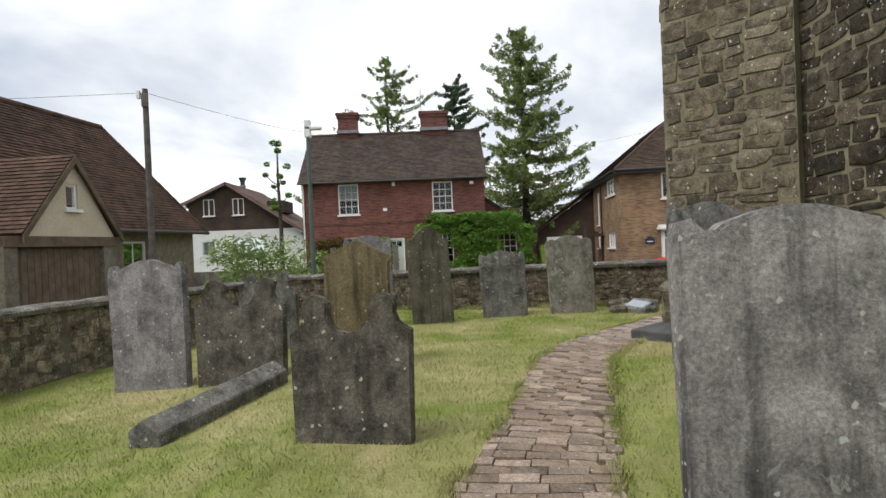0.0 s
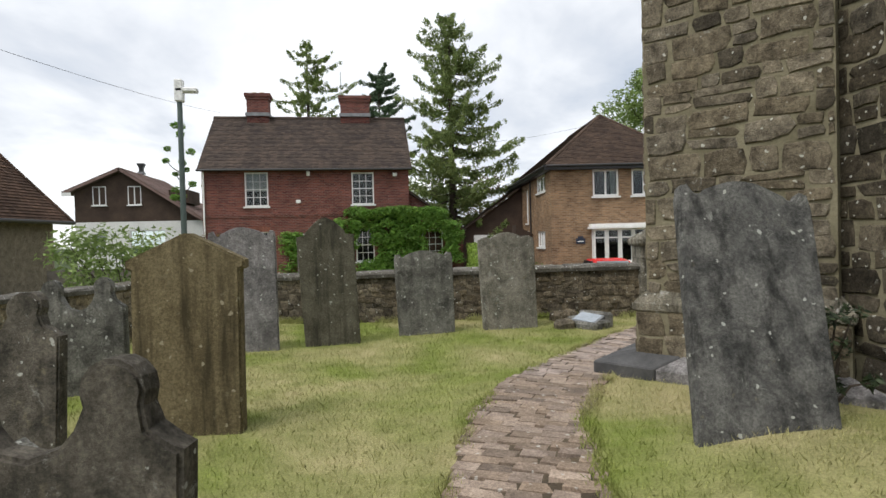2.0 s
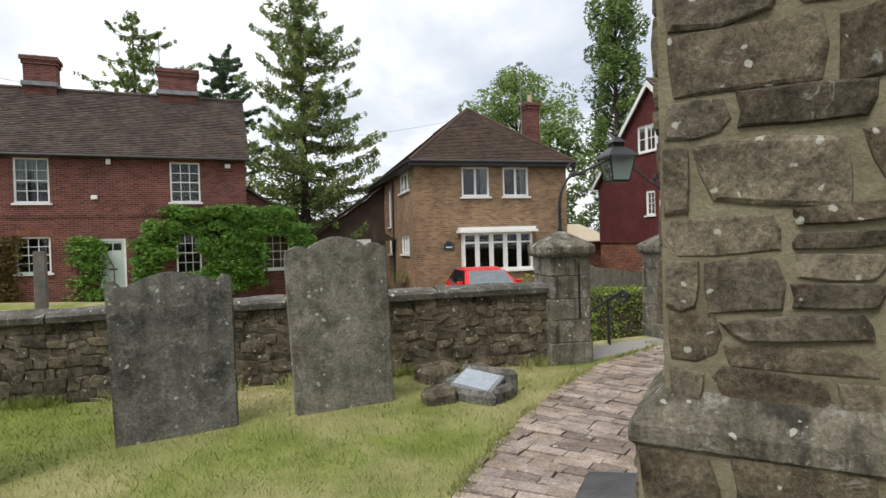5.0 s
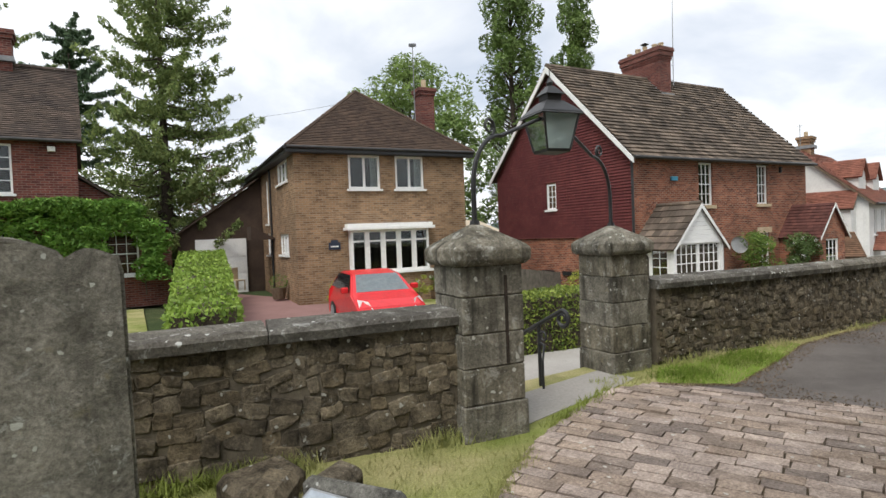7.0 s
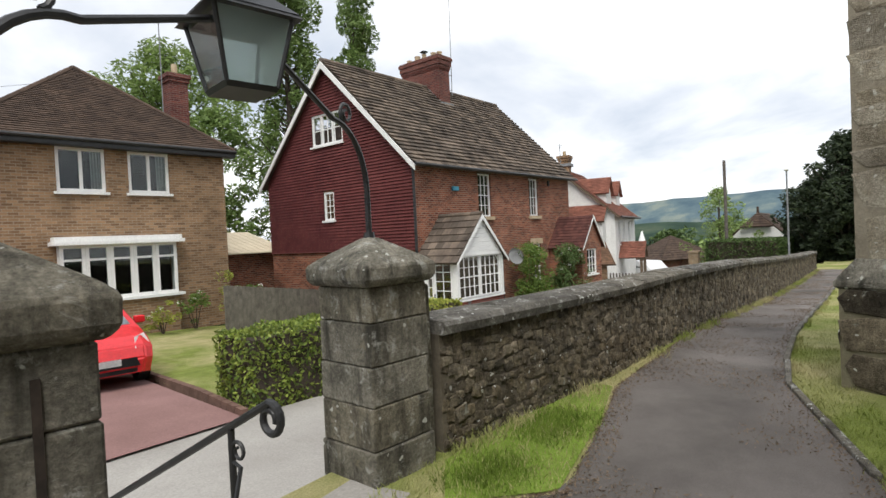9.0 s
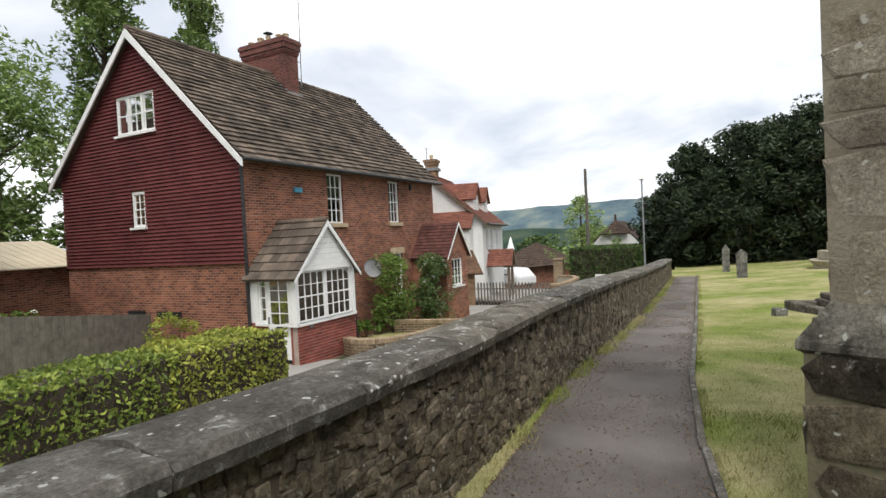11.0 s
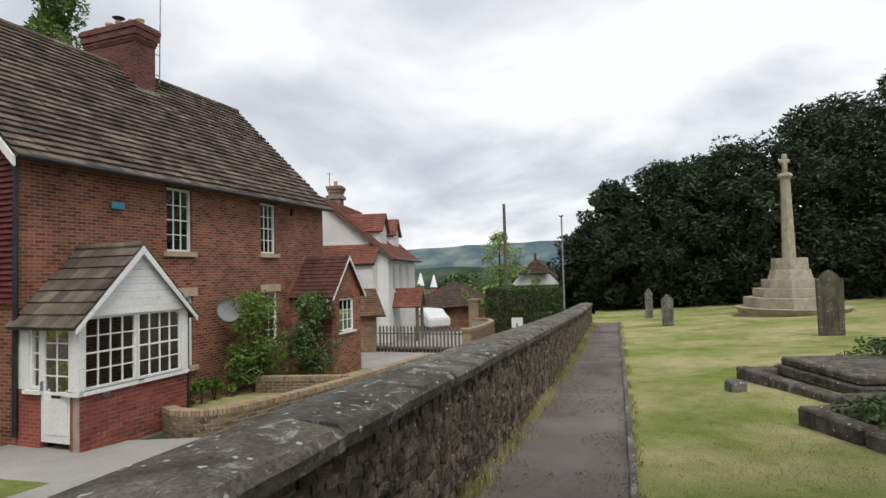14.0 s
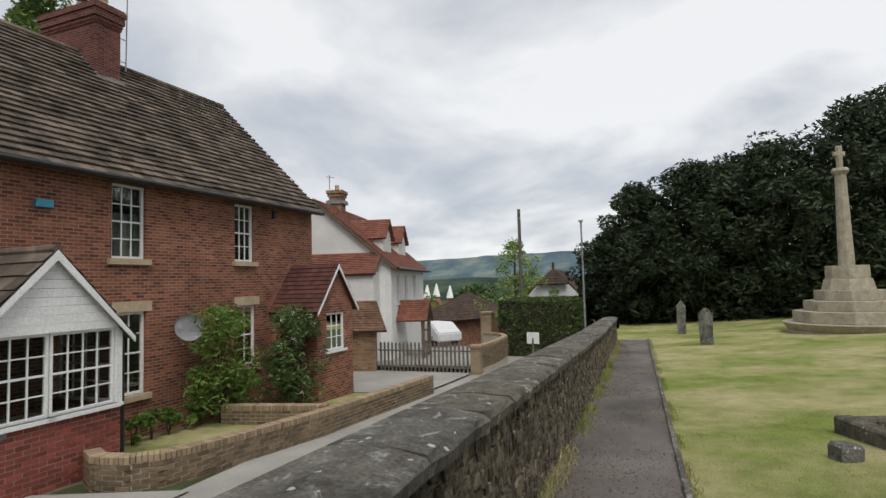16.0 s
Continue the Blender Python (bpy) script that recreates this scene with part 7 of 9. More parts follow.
def garden_wall(line, top, base, label):
    w = tagged(new("garden_wall"), label, "garden wall", kind="structure")
    bm_ = bmesh.new()
    L = length(line)
    n = int(L / 0.2)
    prev = None
    for i in range(n + 1):
        x, y, dx, dy = along(line, L * i / n)
        ring = [bm_.verts.new(p) for p in ((x, y, base(x) - 0.3), (x, y, top(x)), (x - dy * 0.215, y + dx * 0.215, top(x)), (x - dy * 0.215, y + dx * 0.215, base(x) - 0.3))]
        if prev:
            for k in range(4):
                bm_.faces.new((prev[k], prev[(k + 1) % 4], ring[(k + 1) % 4], ring[k]))
        else:
            bm_.faces.new(ring)
        prev = ring
    bm_.faces.new(prev[::-1])
    bmesh.ops.recalc_face_normals(bm_, faces=bm_.faces[:])
    part("mortar_body", bm_, M_PALE_MORTAR, w)

    def face(s_):
        x, y, dx, dy = along(line, s_)
        return pose(x, y, top(x)) @ Matrix(((dx, -dy, 0, 0), (dy, dx, 0, 0), (0, 0, 1, 0), (0, 0, 0, 1)))

    lay_bricks(w, face, L, -0.75, 0.0, M_STOCK, 6)
    me = boxes((-0.034, 0.034, -0.012, 0.227, 0, 0.11), bevel=0.006)
    mesh = bpy.data.meshes.new("coping_brick")
    me.to_mesh(mesh)
    me.free()
    mesh.materials.append(M_COPBRICK)
    n = int(L / 0.078)
    rnd = random.Random(5)
    for i in range(min(n, 290)):
        x, y, dx, dy = along(line, L * (i + 0.5) / n)
        ob = new("coping_brick", mesh)
        ob.parent = w
        ob.matrix_basis = pose(x, y, top(x) + rnd.uniform(-0.003, 0.003), 0, 0, math.degrees(math.atan2(dy, dx)) + rnd.uniform(-1.5, 1.5))
    return w


M_STOCK = surface("stock_brick", (0.11, 0.080, 0.050), (0.225, 0.166, 0.105), 6, 40, 0.92, 0.5, 0.006, vary=0.35)
M_PALE_MORTAR = surface("pale_mortar", (0.36, 0.32, 0.25), (0.46, 0.42, 0.34), 4, 45, 0.95, 0.4, 0.006)
M_COPBRICK = surface("coping_brick", (0.24, 0.175, 0.11), (0.36, 0.28, 0.19), 3, 40, 0.9, 0.4, 0.005, vary=0.25)
garden_wall(GARDEN, lambda x: table(((18.7, -1.16), (22.5, -1.26), (28, -1.45)), x), lambda x: zs(x), "curved low yellow brick garden wall with brick-on-edge coping")
garden_wall([(32.25, 14.2), (34.4, 13.9), (36.4, 13.9), (37.4, 14.3), (37.9, 15.2)], lambda x: -1.12, lambda x: zs(x), "low buff brick wall curving round the lane corner")
garden_wall(BACK, lambda x: -1.30, lambda x: -1.6, "straight low yellow brick garden wall")

# iron gate at the forecourt
gt = thing("iron_gate", "small black iron garden gate standing open", "gate", pose(14.75, 15.6, -1.28, 0, 0, 60))
for x in (0.0, 0.85):
    part("stile", boxes((x - 0.02, x + 0.02, -0.02, 0.02, 0, 0.95 if x else 0.85)), M_BLACK, gt)
for zb in (0.1, 0.8):
    part("bar", boxes((0.02, 0.83, -0.012, 0.012, zb, zb + 0.03)), M_BLACK, gt)
for k in range(1, 7):
    part("upright", boxes((0.12 * k - 0.007, 0.12 * k + 0.007, -0.007, 0.007, 0.13, 0.8)), M_BLACK, gt)


def board_fence(label, line, top, base, material, board=0.14, gap=0.004, pointed=False, th=0.02):
    fc = thing("fence", label, "fence")
    L = length(line)
    n = int(L / (board + gap))
    for i in range(n):
        x, y, dx, dy = along(line, (i + 0.5) * (board + gap))
        bm_ = bmesh.new()
        zt, zb = top(x), base(x)
        out_ = [(-board / 2, zb), (board / 2, zb), (board / 2, zt), (0, zt + (0.05 if pointed else 0)), (-board / 2, zt)]
        prism(bm_, out_, -th / 2, th / 2)
        ob = part("board", bm_, material, fc)
        ob.matrix_basis = pose(x, y, 0, 0, 0, math.degrees(math.atan2(dy, dx)))
    for f in (0.2, 0.75):
        a, b = line[0], line[-1]
        bm_ = bmesh.new()
        tube(bm_, [(a[0], a[1] + 0.04, lerp(base(a[0]), top(a[0]), f)), (b[0], b[1] + 0.04, lerp(base(b[0]), top(b[0]), f))], 0.035, 0.035, 4)
        part("rail", bm_, material, fc)
    return fc


board_fence("grey weathered board fence between gardens", [(12.6, 21.3), (17.3, 21.9)], lambda x: lerp(0.38, -0.25, (x - 12.6) / 4.7), lambda x: -1.4, M_TIMBER)
board_fence("grey picket fence across the far forecourt", [(32.4, 18.2), (32.2, 14.45)], lambda x: -0.92, lambda x: -2.02, M_TIMBER, 0.08, 0.08, True)
board_fence("grey timber fence by the cottage garden", [(-8.0, 18.0), (-3.0, 17.2)], lambda x: 0.75, lambda x: -0.6, M_TIMBER)
for x in (-3.05, -1.25):
    bm = boxes((-0.08, 0.08, -0.08, 0.08, 0, 2.1), bevel=0.01)
    solid("timber_post", bm, M_TIMBER, "grey timber gate post across the lane", "post", pose(x, 16.0, -0.75))


# ---- red car on the drive ----
def car():
    c = thing("car", "bright red small hatchback parked on the drive", "car", pose(8.85, 20.3, -0.98, 0, 0, -11))
    paint = surface("red_car_paint", (0.55, 0.015, 0.02), (0.62, 0.022, 0.028), 1, 10, 0.25, 0.0, spec=0.6)
    rubber = surface("tyre_rubber", (0.015, 0.015, 0.015), (0.03, 0.03, 0.03), 6, 40, 0.9, 0.2, 0.003)
    # side outline, nose towards -y
    prof = [(-1.95, 0.28), (-1.96, 0.52), (-1.86, 0.72), (-1.55, 0.86), (-1.05, 0.97), (-0.35, 1.40), (0.25, 1.47), (1.05, 1.43), (1.62, 1.28), (1.88, 0.90), (1.93, 0.55), (1.90, 0.28)]
    half = [0.74, 0.80, 0.82, 0.82, 0.80, 0.62, 0.60, 0.60, 0.60, 0.80, 0.82, 0.80]
    bm_ = bmesh.new()
    rows = []
    for (y, z), w in zip(prof, half):
        rows.append([bm_.verts.new((s * w * k, y + (0.12 if abs(s * k) > 0.9 and y < -1.5 else 0) * 1.0, z - (0.03 if abs(k) > 0.9 else 0))) for s, k in ((-1, 1.0), (-1, 0.8), (1, 0.0), (1, 0.8), (1, 1.0))])
    for a, b in zip(rows, rows[1:]):
        for i in range(4):
            bm_.faces.new((a[i], a[i + 1], b[i + 1], b[i]))
    for s in (0, 4):
        bm_.faces.new([r[s] for r in rows] if s else [r[s] for r in rows][::-1])
    bmesh.ops.recalc_face_normals(bm_, faces=bm_.faces[:])
    bmesh.ops.bevel(bm_, geom=[e_ for e_ in bm_.edges if e_.calc_face_angle(0) > 0.5], offset=0.03, segments=2, affect="EDGES")
    body = part("body", bm_, paint, c)
    dark = surface("tinted_glass", (0.02, 0.025, 0.028), (0.03, 0.035, 0.04), 1, 10, 0.06, 0.0, spec=0.8)

    def panel(name, pts, material, th=0.012, label=""):
        b_ = bmesh.new()
        b_.faces.new([b_.verts.new(p) for p in pts])
        bmesh.ops.solidify(b_, geom=b_.faces[:], thickness=-th)
        return part(name, b_, material, c, label)

    # pale base colour paints in the sky mirrored by the windscreen
    screen = surface("windscreen", (0.26, 0.31, 0.33), (0.32, 0.37, 0.39), 1, 10, 0.05, 0.0, spec=0.9)
    panel("windscreen", [(-0.66, -1.0, 1.005), (0.66, -1.0, 1.005), (0.53, -0.40, 1.385), (-0.53, -0.40, 1.385)], screen, label="windscreen with pale sky reflection painted in")
    for s in (-1, 1):
        panel("side_window", [(s * 0.80, -0.85, 1.0), (s * 0.80, 1.35, 1.02), (s * 0.615, 1.15, 1.38), (s * 0.62, -0.25, 1.38)][::s], dark)
        panel("headlight", [(s * 0.50, -1.90, 0.68), (s * 0.78, -1.72, 0.72), (s * 0.76, -1.45, 0.88), (s * 0.55, -1.66, 0.84)][::s], M_WHITE, 0.02, "clear headlight")
        b_ = boxes((s * 0.80, s * 0.98, -0.78, -0.66, 0.98, 1.12), bevel=0.02) if s > 0 else boxes((-0.98, -0.80, -0.78, -0.66, 0.98, 1.12), bevel=0.02)
        part("door_mirror", b_, paint, c)
    panel("grille", [(-0.55, -1.975, 0.40), (0.55, -1.975, 0.40), (0.50, -1.965, 0.54), (-0.50, -1.965, 0.54)], M_BLACK, 0.02)
    panel("number_plate", [(-0.26, -1.99, 0.44), (0.26, -1.99, 0.44), (0.26, -1.99, 0.55), (-0.26, -1.99, 0.55)], M_WHITE, 0.012)
    panel("lower_grille", [(-0.5, -1.97, 0.30), (0.5, -1.97, 0.30), (0.5, -1.975, 0.37), (-0.5, -1.975, 0.37)], M_BLACK, 0.015)
    for sx in (-1, 1):
        for y in (-1.22, 1.22):
            b_ = bmesh.new()
            tube(b_, [(sx * 0.64, y, 0.30), (sx * 0.83, y, 0.30)], 0.30, 0.30, 20)
            wv = part("wheel", b_, rubber, c)
            b_ = bmesh.new()
            tube(b_, [(sx * 0.80, y, 0.30), (sx * 0.845, y, 0.30)], 0.20, 0.19, 14)
            part("rim", b_, M_LEAD, wv)
    return c


car()
ch = thing("garden_chair", "pale folded timber garden chair by the house wall", "chair", pose(8.0, 31.5, -0.7, 0, 0, 30))
part("seat", boxes((-0.25, 0.25, -0.22, 0.22, 0.40, 0.44)), M_CLAYPOT, ch)
part("backrest", boxes((-0.25, 0.25, 0.20, 0.24, 0.44, 0.95)), M_CLAYPOT, ch)
for sx in (-0.22, 0.22):
    for sy in (-0.2, 0.2):
        part("leg", boxes((sx - 0.02, sx + 0.02, sy - 0.02, sy + 0.02, 0, 0.40)), M_CLAYPOT, ch)
pt = thing("planter", "brown pot with a small shrub by the house wall", "planter", pose(8.4, 27.0, -0.75))
bm = bmesh.new()
tube(bm, [(0, 0, 0), (0, 0, 0.4)], 0.2, 0.28, 12)
part("pot", bm, M_BROWNWOOD, pt)
v, f = [], []
leaf_cloud(v, f, (0, 0, 0.62), (0.32, 0.32, 0.3), 220, 0.05, random.Random(3))
leaf_part("plant", v, f, M_L_HEDGE, pt)


# ---- barn and neighbours beyond the west wall ----
def barn():
    h = thing("barn", "long low stone barn with brown tiled hipped roof", "barn", pose(-8.70, 19.80, -0.4, 0, 0, 82))
    W, D, EV, RZ = 17.0, 4.1, 2.6, 6.05
    bm_ = bmesh.new()
    wall_cells(bm_, -W, 0, -0.3, EV, [(-3.6, -2.5, 1.2, 2.2)], 0.3)
    box(bm_, -0.3, 0, 0.3, D, -0.3, EV)
    box(bm_, -W, -W + 0.3, 0.3, D, -0.3, EV)
    box(bm_, -W + 0.3, -0.3, D - 0.3, D, -0.3, EV)
    part("wall", bm_, M_BARNSTONE, h)
    window(h, 1.1, 1.0, 2, 1, pose(-3.6, 0.05, 1.2), label="brown timber window")
    o = 0.35
    e = EV - 0.1
    A_, B_, C_, D_ = (-W, -o, e), (o, -o, e), (o, D + o, e), (-W, D + o, e)
    R0, R1 = (-W, D / 2, RZ), (-1.7, D / 2, RZ)
    for s_, cs in enumerate(((A_, B_, R1, R0), (B_, C_, R1, R1), (C_, D_, R0, R1))):
        deck(h, cs, M_TILE_BARN)
        if s_ < 2:
            tiled_slope(h, cs, M_TILE_BARN, 0.11, 0.18, seed=81 + s_)
    ridge_tiles(h, R0, R1, M_TILE_BARN)
    ridge_tiles(h, B_, R1, M_TILE_BARN, 0.07)
    gutter(h, (-W, -o - 0.05, e - 0.02), (o, -o - 0.05, e - 0.02))
    # gabled wing with boarded doors
    wx0, wx1, wy = -8.62, -6.02, -1.6
    cx = (wx0 + wx1) / 2
    bm_ = boxes((wx0 - 0.45, wx0 - 0.15, wy, 0, -0.3, 2.2), (wx1 - 0.4, wx1, wy, 0, -0.3, 2.2))
    part("wing_wall", bm_, M_BARNSTONE, h)
    bm_ = bmesh.new()
    for za, zb in ((2.2, 2.85), (2.85, 3.4), (3.4, 4.0)):
        wa, wb = 1.3 * (1 - (za - 2.2) / 1.85), 1.3 * (1 - (zb - 2.2) / 1.85)
        if za == 2.85:
            prism(bm_, [(cx - wa, za), (cx - 0.17, za), (cx - 0.17, zb), (cx - wb, zb)], wy, wy + 0.12)
            prism(bm_, [(cx + 0.17, za), (cx + wa, za), (cx + wb, zb), (cx + 0.17, zb)], wy, wy + 0.12)
        else:
            prism(bm_, [(cx - wa, za), (cx + wa, za), (cx + wb, zb), (cx - wb, zb)], wy, wy + 0.12)
    part("gable_render", bm_, M_CREAM, h, "cream rendered gable")
    window(h, 0.34, 0.55, 1, 1, pose(cx - 0.17, wy, 2.85), edge=0.05)
    part("lintel_beam", boxes((wx0 - 0.45, wx1, wy - 0.03, wy + 0.2, 2.02, 2.24)), M_BROWNWOOD, h)
    n = 14
    dr = part("barn_door", boxes((wx0 - 0.15, wx1 - 0.4, wy + 0.14, wy + 0.18, 0, 2.02)), M_BROWNWOOD, h, "brown boarded barn doors")
    for k in range(n):
        a = lerp(wx0 - 0.15, wx1 - 0.4, k / n)
        part("board", boxes((a + 0.006, a + 2.35 / n - 0.006, wy + 0.11, wy + 0.14, 0.02, 2.0)), M_BROWNWOOD, dr)
    for i, cs in enumerate(([(cx - 1.42, 1.0, 2.28), (cx - 1.42, wy - 0.12, 2.28), (cx, wy - 0.12, 4.06), (cx, 1.0, 4.06)], [(cx + 1.42, wy - 0.12, 2.28), (cx + 1.42, 1.0, 2.28), (cx, 1.0, 4.06), (cx, wy - 0.12, 4.06)])):
        deck(h, cs, M_TILE_BARN)
        tiled_slope(h, cs, M_TILE_BARN, 0.11, 0.18, seed=91 + i)
    bm_ = bmesh.new()
    for s in (-1, 1):
        a, b = Vector((cx + s * 1.42, wy - 0.14, 2.27)), Vector((cx, wy - 0.14, 4.06))
        v_ = [bm_.verts.new(q) for q in (a, b, b + Vector((0, 0, -0.2)), a + Vector((0, 0, -0.16)))]
        w_ = [bm_.verts.new(q.co + Vector((0, 0.04, 0))) for q in v_]
        bm_.faces.new(v_); bm_.faces.new(w_[::-1])
        for i in range(4):
            bm_.faces.new((v_[i], w_[i], w_[(i + 1) % 4], v_[(i + 1) % 4]))
    bmesh.ops.recalc_face_normals(bm_, faces=bm_.faces[:])
    part("bargeboard", bm_, M_BROWNWOOD, h)


M_BARNSTONE = lichen_stone("barn_stone", (0.14, 0.12, 0.09), (0.27, 0.235, 0.18), (0.36, 0.33, 0.27), amount=0.5, ochre=0.6, scale=6.0)
barn()


def white_chalet():
    h = thing("chalet_house", "white rendered house with brown hung tiles and grey-red roof", "house", pose(-19.7, 45.0, -0.4))
    z = 0.7
    bm_ = bmesh.new()
    wall_cells(bm_, 0, 9.0, -0.5, 2.85 + z, [(3.6, 6.0, 0.3 + z, 2.2 + z), (1.0, 2.0, 0.9 + z, 2.0 + z)], 0.3)
    box(bm_, 0, 0.3, 0.3, 9, -0.5, 2.85 + z)
    box(bm_, 8.7, 9, 0.3, 9, -0.5, 2.85 + z)
    part("wall", bm_, M_RENDER, h)
    bm_ = bmesh.new()
    prism(bm_, [(0, 2.85 + z), (8.6, 2.85 + z), (4.9, 5.6 + z), (3.1, 6.4 + z), (0, 5.2 + z)], 0, 0.3)
    part("hung_tiles", bm_, M_TILE_BR, h, "brown hung tiles")
    for x in (1.2, 3.55):
        window(h, 0.9, 1.35, 1, 1, pose(x, -0.06, 4.05 + z), casements=2)
    window(h, 2.4, 1.9, 1, 1, pose(3.6, 0.02, 0.3 + z), casements=3)
    window(h, 1.0, 1.1, 2, 1, pose(1.0, 0.02, 0.9 + z))
    roof = M_TILE_PALE
    for i, cs in enumerate(([(9.4, -0.5, 2.55 + z), (9.4, 9, 2.55 + z), (3.2, 9, 6.7 + z), (3.2, -0.5, 6.7 + z)], [(-0.6, 9, 5.0 + z), (-0.6, -0.5, 5.0 + z), (3.2, -0.5, 6.7 + z), (3.2, 9, 6.7 + z)])):
        deck(h, cs, roof, 0.2)
        tiled_slope(h, cs, roof, 0.2, 0.3, seed=95 + i)
    part("bargeboard", boxes((-0.6, 0.0, -0.52, -0.46, 4.7 + z, 4.95 + z)), M_WHITE, h)
    part("dormer", boxes((6.0, 7.4, 1.0, 4.0, 4.2 + z, 5.2 + z)), M_TILE_BR, h)
    chimney(h, 2.9, 3.2, 4, 4.3, 6.2 + z, 7.6 + z, M_BLACK, 0)


M_TILE_PALE = surface("pale_red_tile", (0.17, 0.115, 0.10), (0.24, 0.17, 0.15), 1.0, 20, 0.9, 0.3, 0.01, island=0.2)
white_chalet()


def pole(label, x, y, z, h, r, name="telegraph_pole", material=None):
    p = thing(name, label, "pole", pose(x, y, z))
    bm_ = bmesh.new()
    tube(bm_, [(0, 0, -0.5), (0, 0, h)], r, r * 0.75, 10)
    part("shaft", bm_, material or M_POLE, p)
    return p


p = pole("weathered timber telegraph pole by the barn", -7.75, 15.0, -0.4, 6.25, 0.10)
part("cap_bracket", boxes((-0.06, 0.12, -0.12, -0.07, 5.75, 6.1), bevel=0.01), M_POLE, p)
part("insulator", boxes((-0.22, -0.14, -0.05, 0.05, 6.0, 6.2)), M_WHITE, p)
M_GREENPAINT = surface("green_painted_steel", (0.070, 0.095, 0.088), (0.105, 0.135, 0.125), 4, 40, 0.5, 0.1)
p = pole("green painted street lamp column behind the wall", -2.76, 11.9, -0.75, 4.75, 0.055, "street_lamp", M_GREENPAINT)
part("lamp_head", boxes((-0.06, 0.30, -0.07, 0.07, 4.66, 4.74), (-0.07, 0.07, -0.07, 0.07, 4.50, 4.88), bevel=0.02), M_WHITE, p, "pale lamp head")
p = pole("bare timber telegraph pole in the distance", 43.0, 14.3, -3.0, 8.3, 0.12)
p = pole("slim grey street lamp at the lane's end", 38.2, 10.7, -1.2, 5.2, 0.05, "street_lamp", M_LEAD)
part("lamp_head", boxes((-0.5, 0.05, -0.1, 0.1, 5.12, 5.2), bevel=0.02), M_WHITE, p)
wires = thing("overhead_wires", "thin dark overhead wires", "wires")
for a, b in (((-7.75, 15.0, 5.75), (-40, 20, 8.5)), ((-7.75, 15.0, 5.75), (-2, 31, 7.5)), ((5.5, 45, 9.0), (12, 28, 6.8))):
    bm = bmesh.new()
    a, b = Vector(a), Vector(b)
    tube(bm, [a.lerp(b, k / 10) - Vector((0, 0, 0.5 * math.sin(math.pi * k / 10))) for k in range(11)], 0.006, 0.006, 4)
    part("wire", bm, M_BLACK, wires)


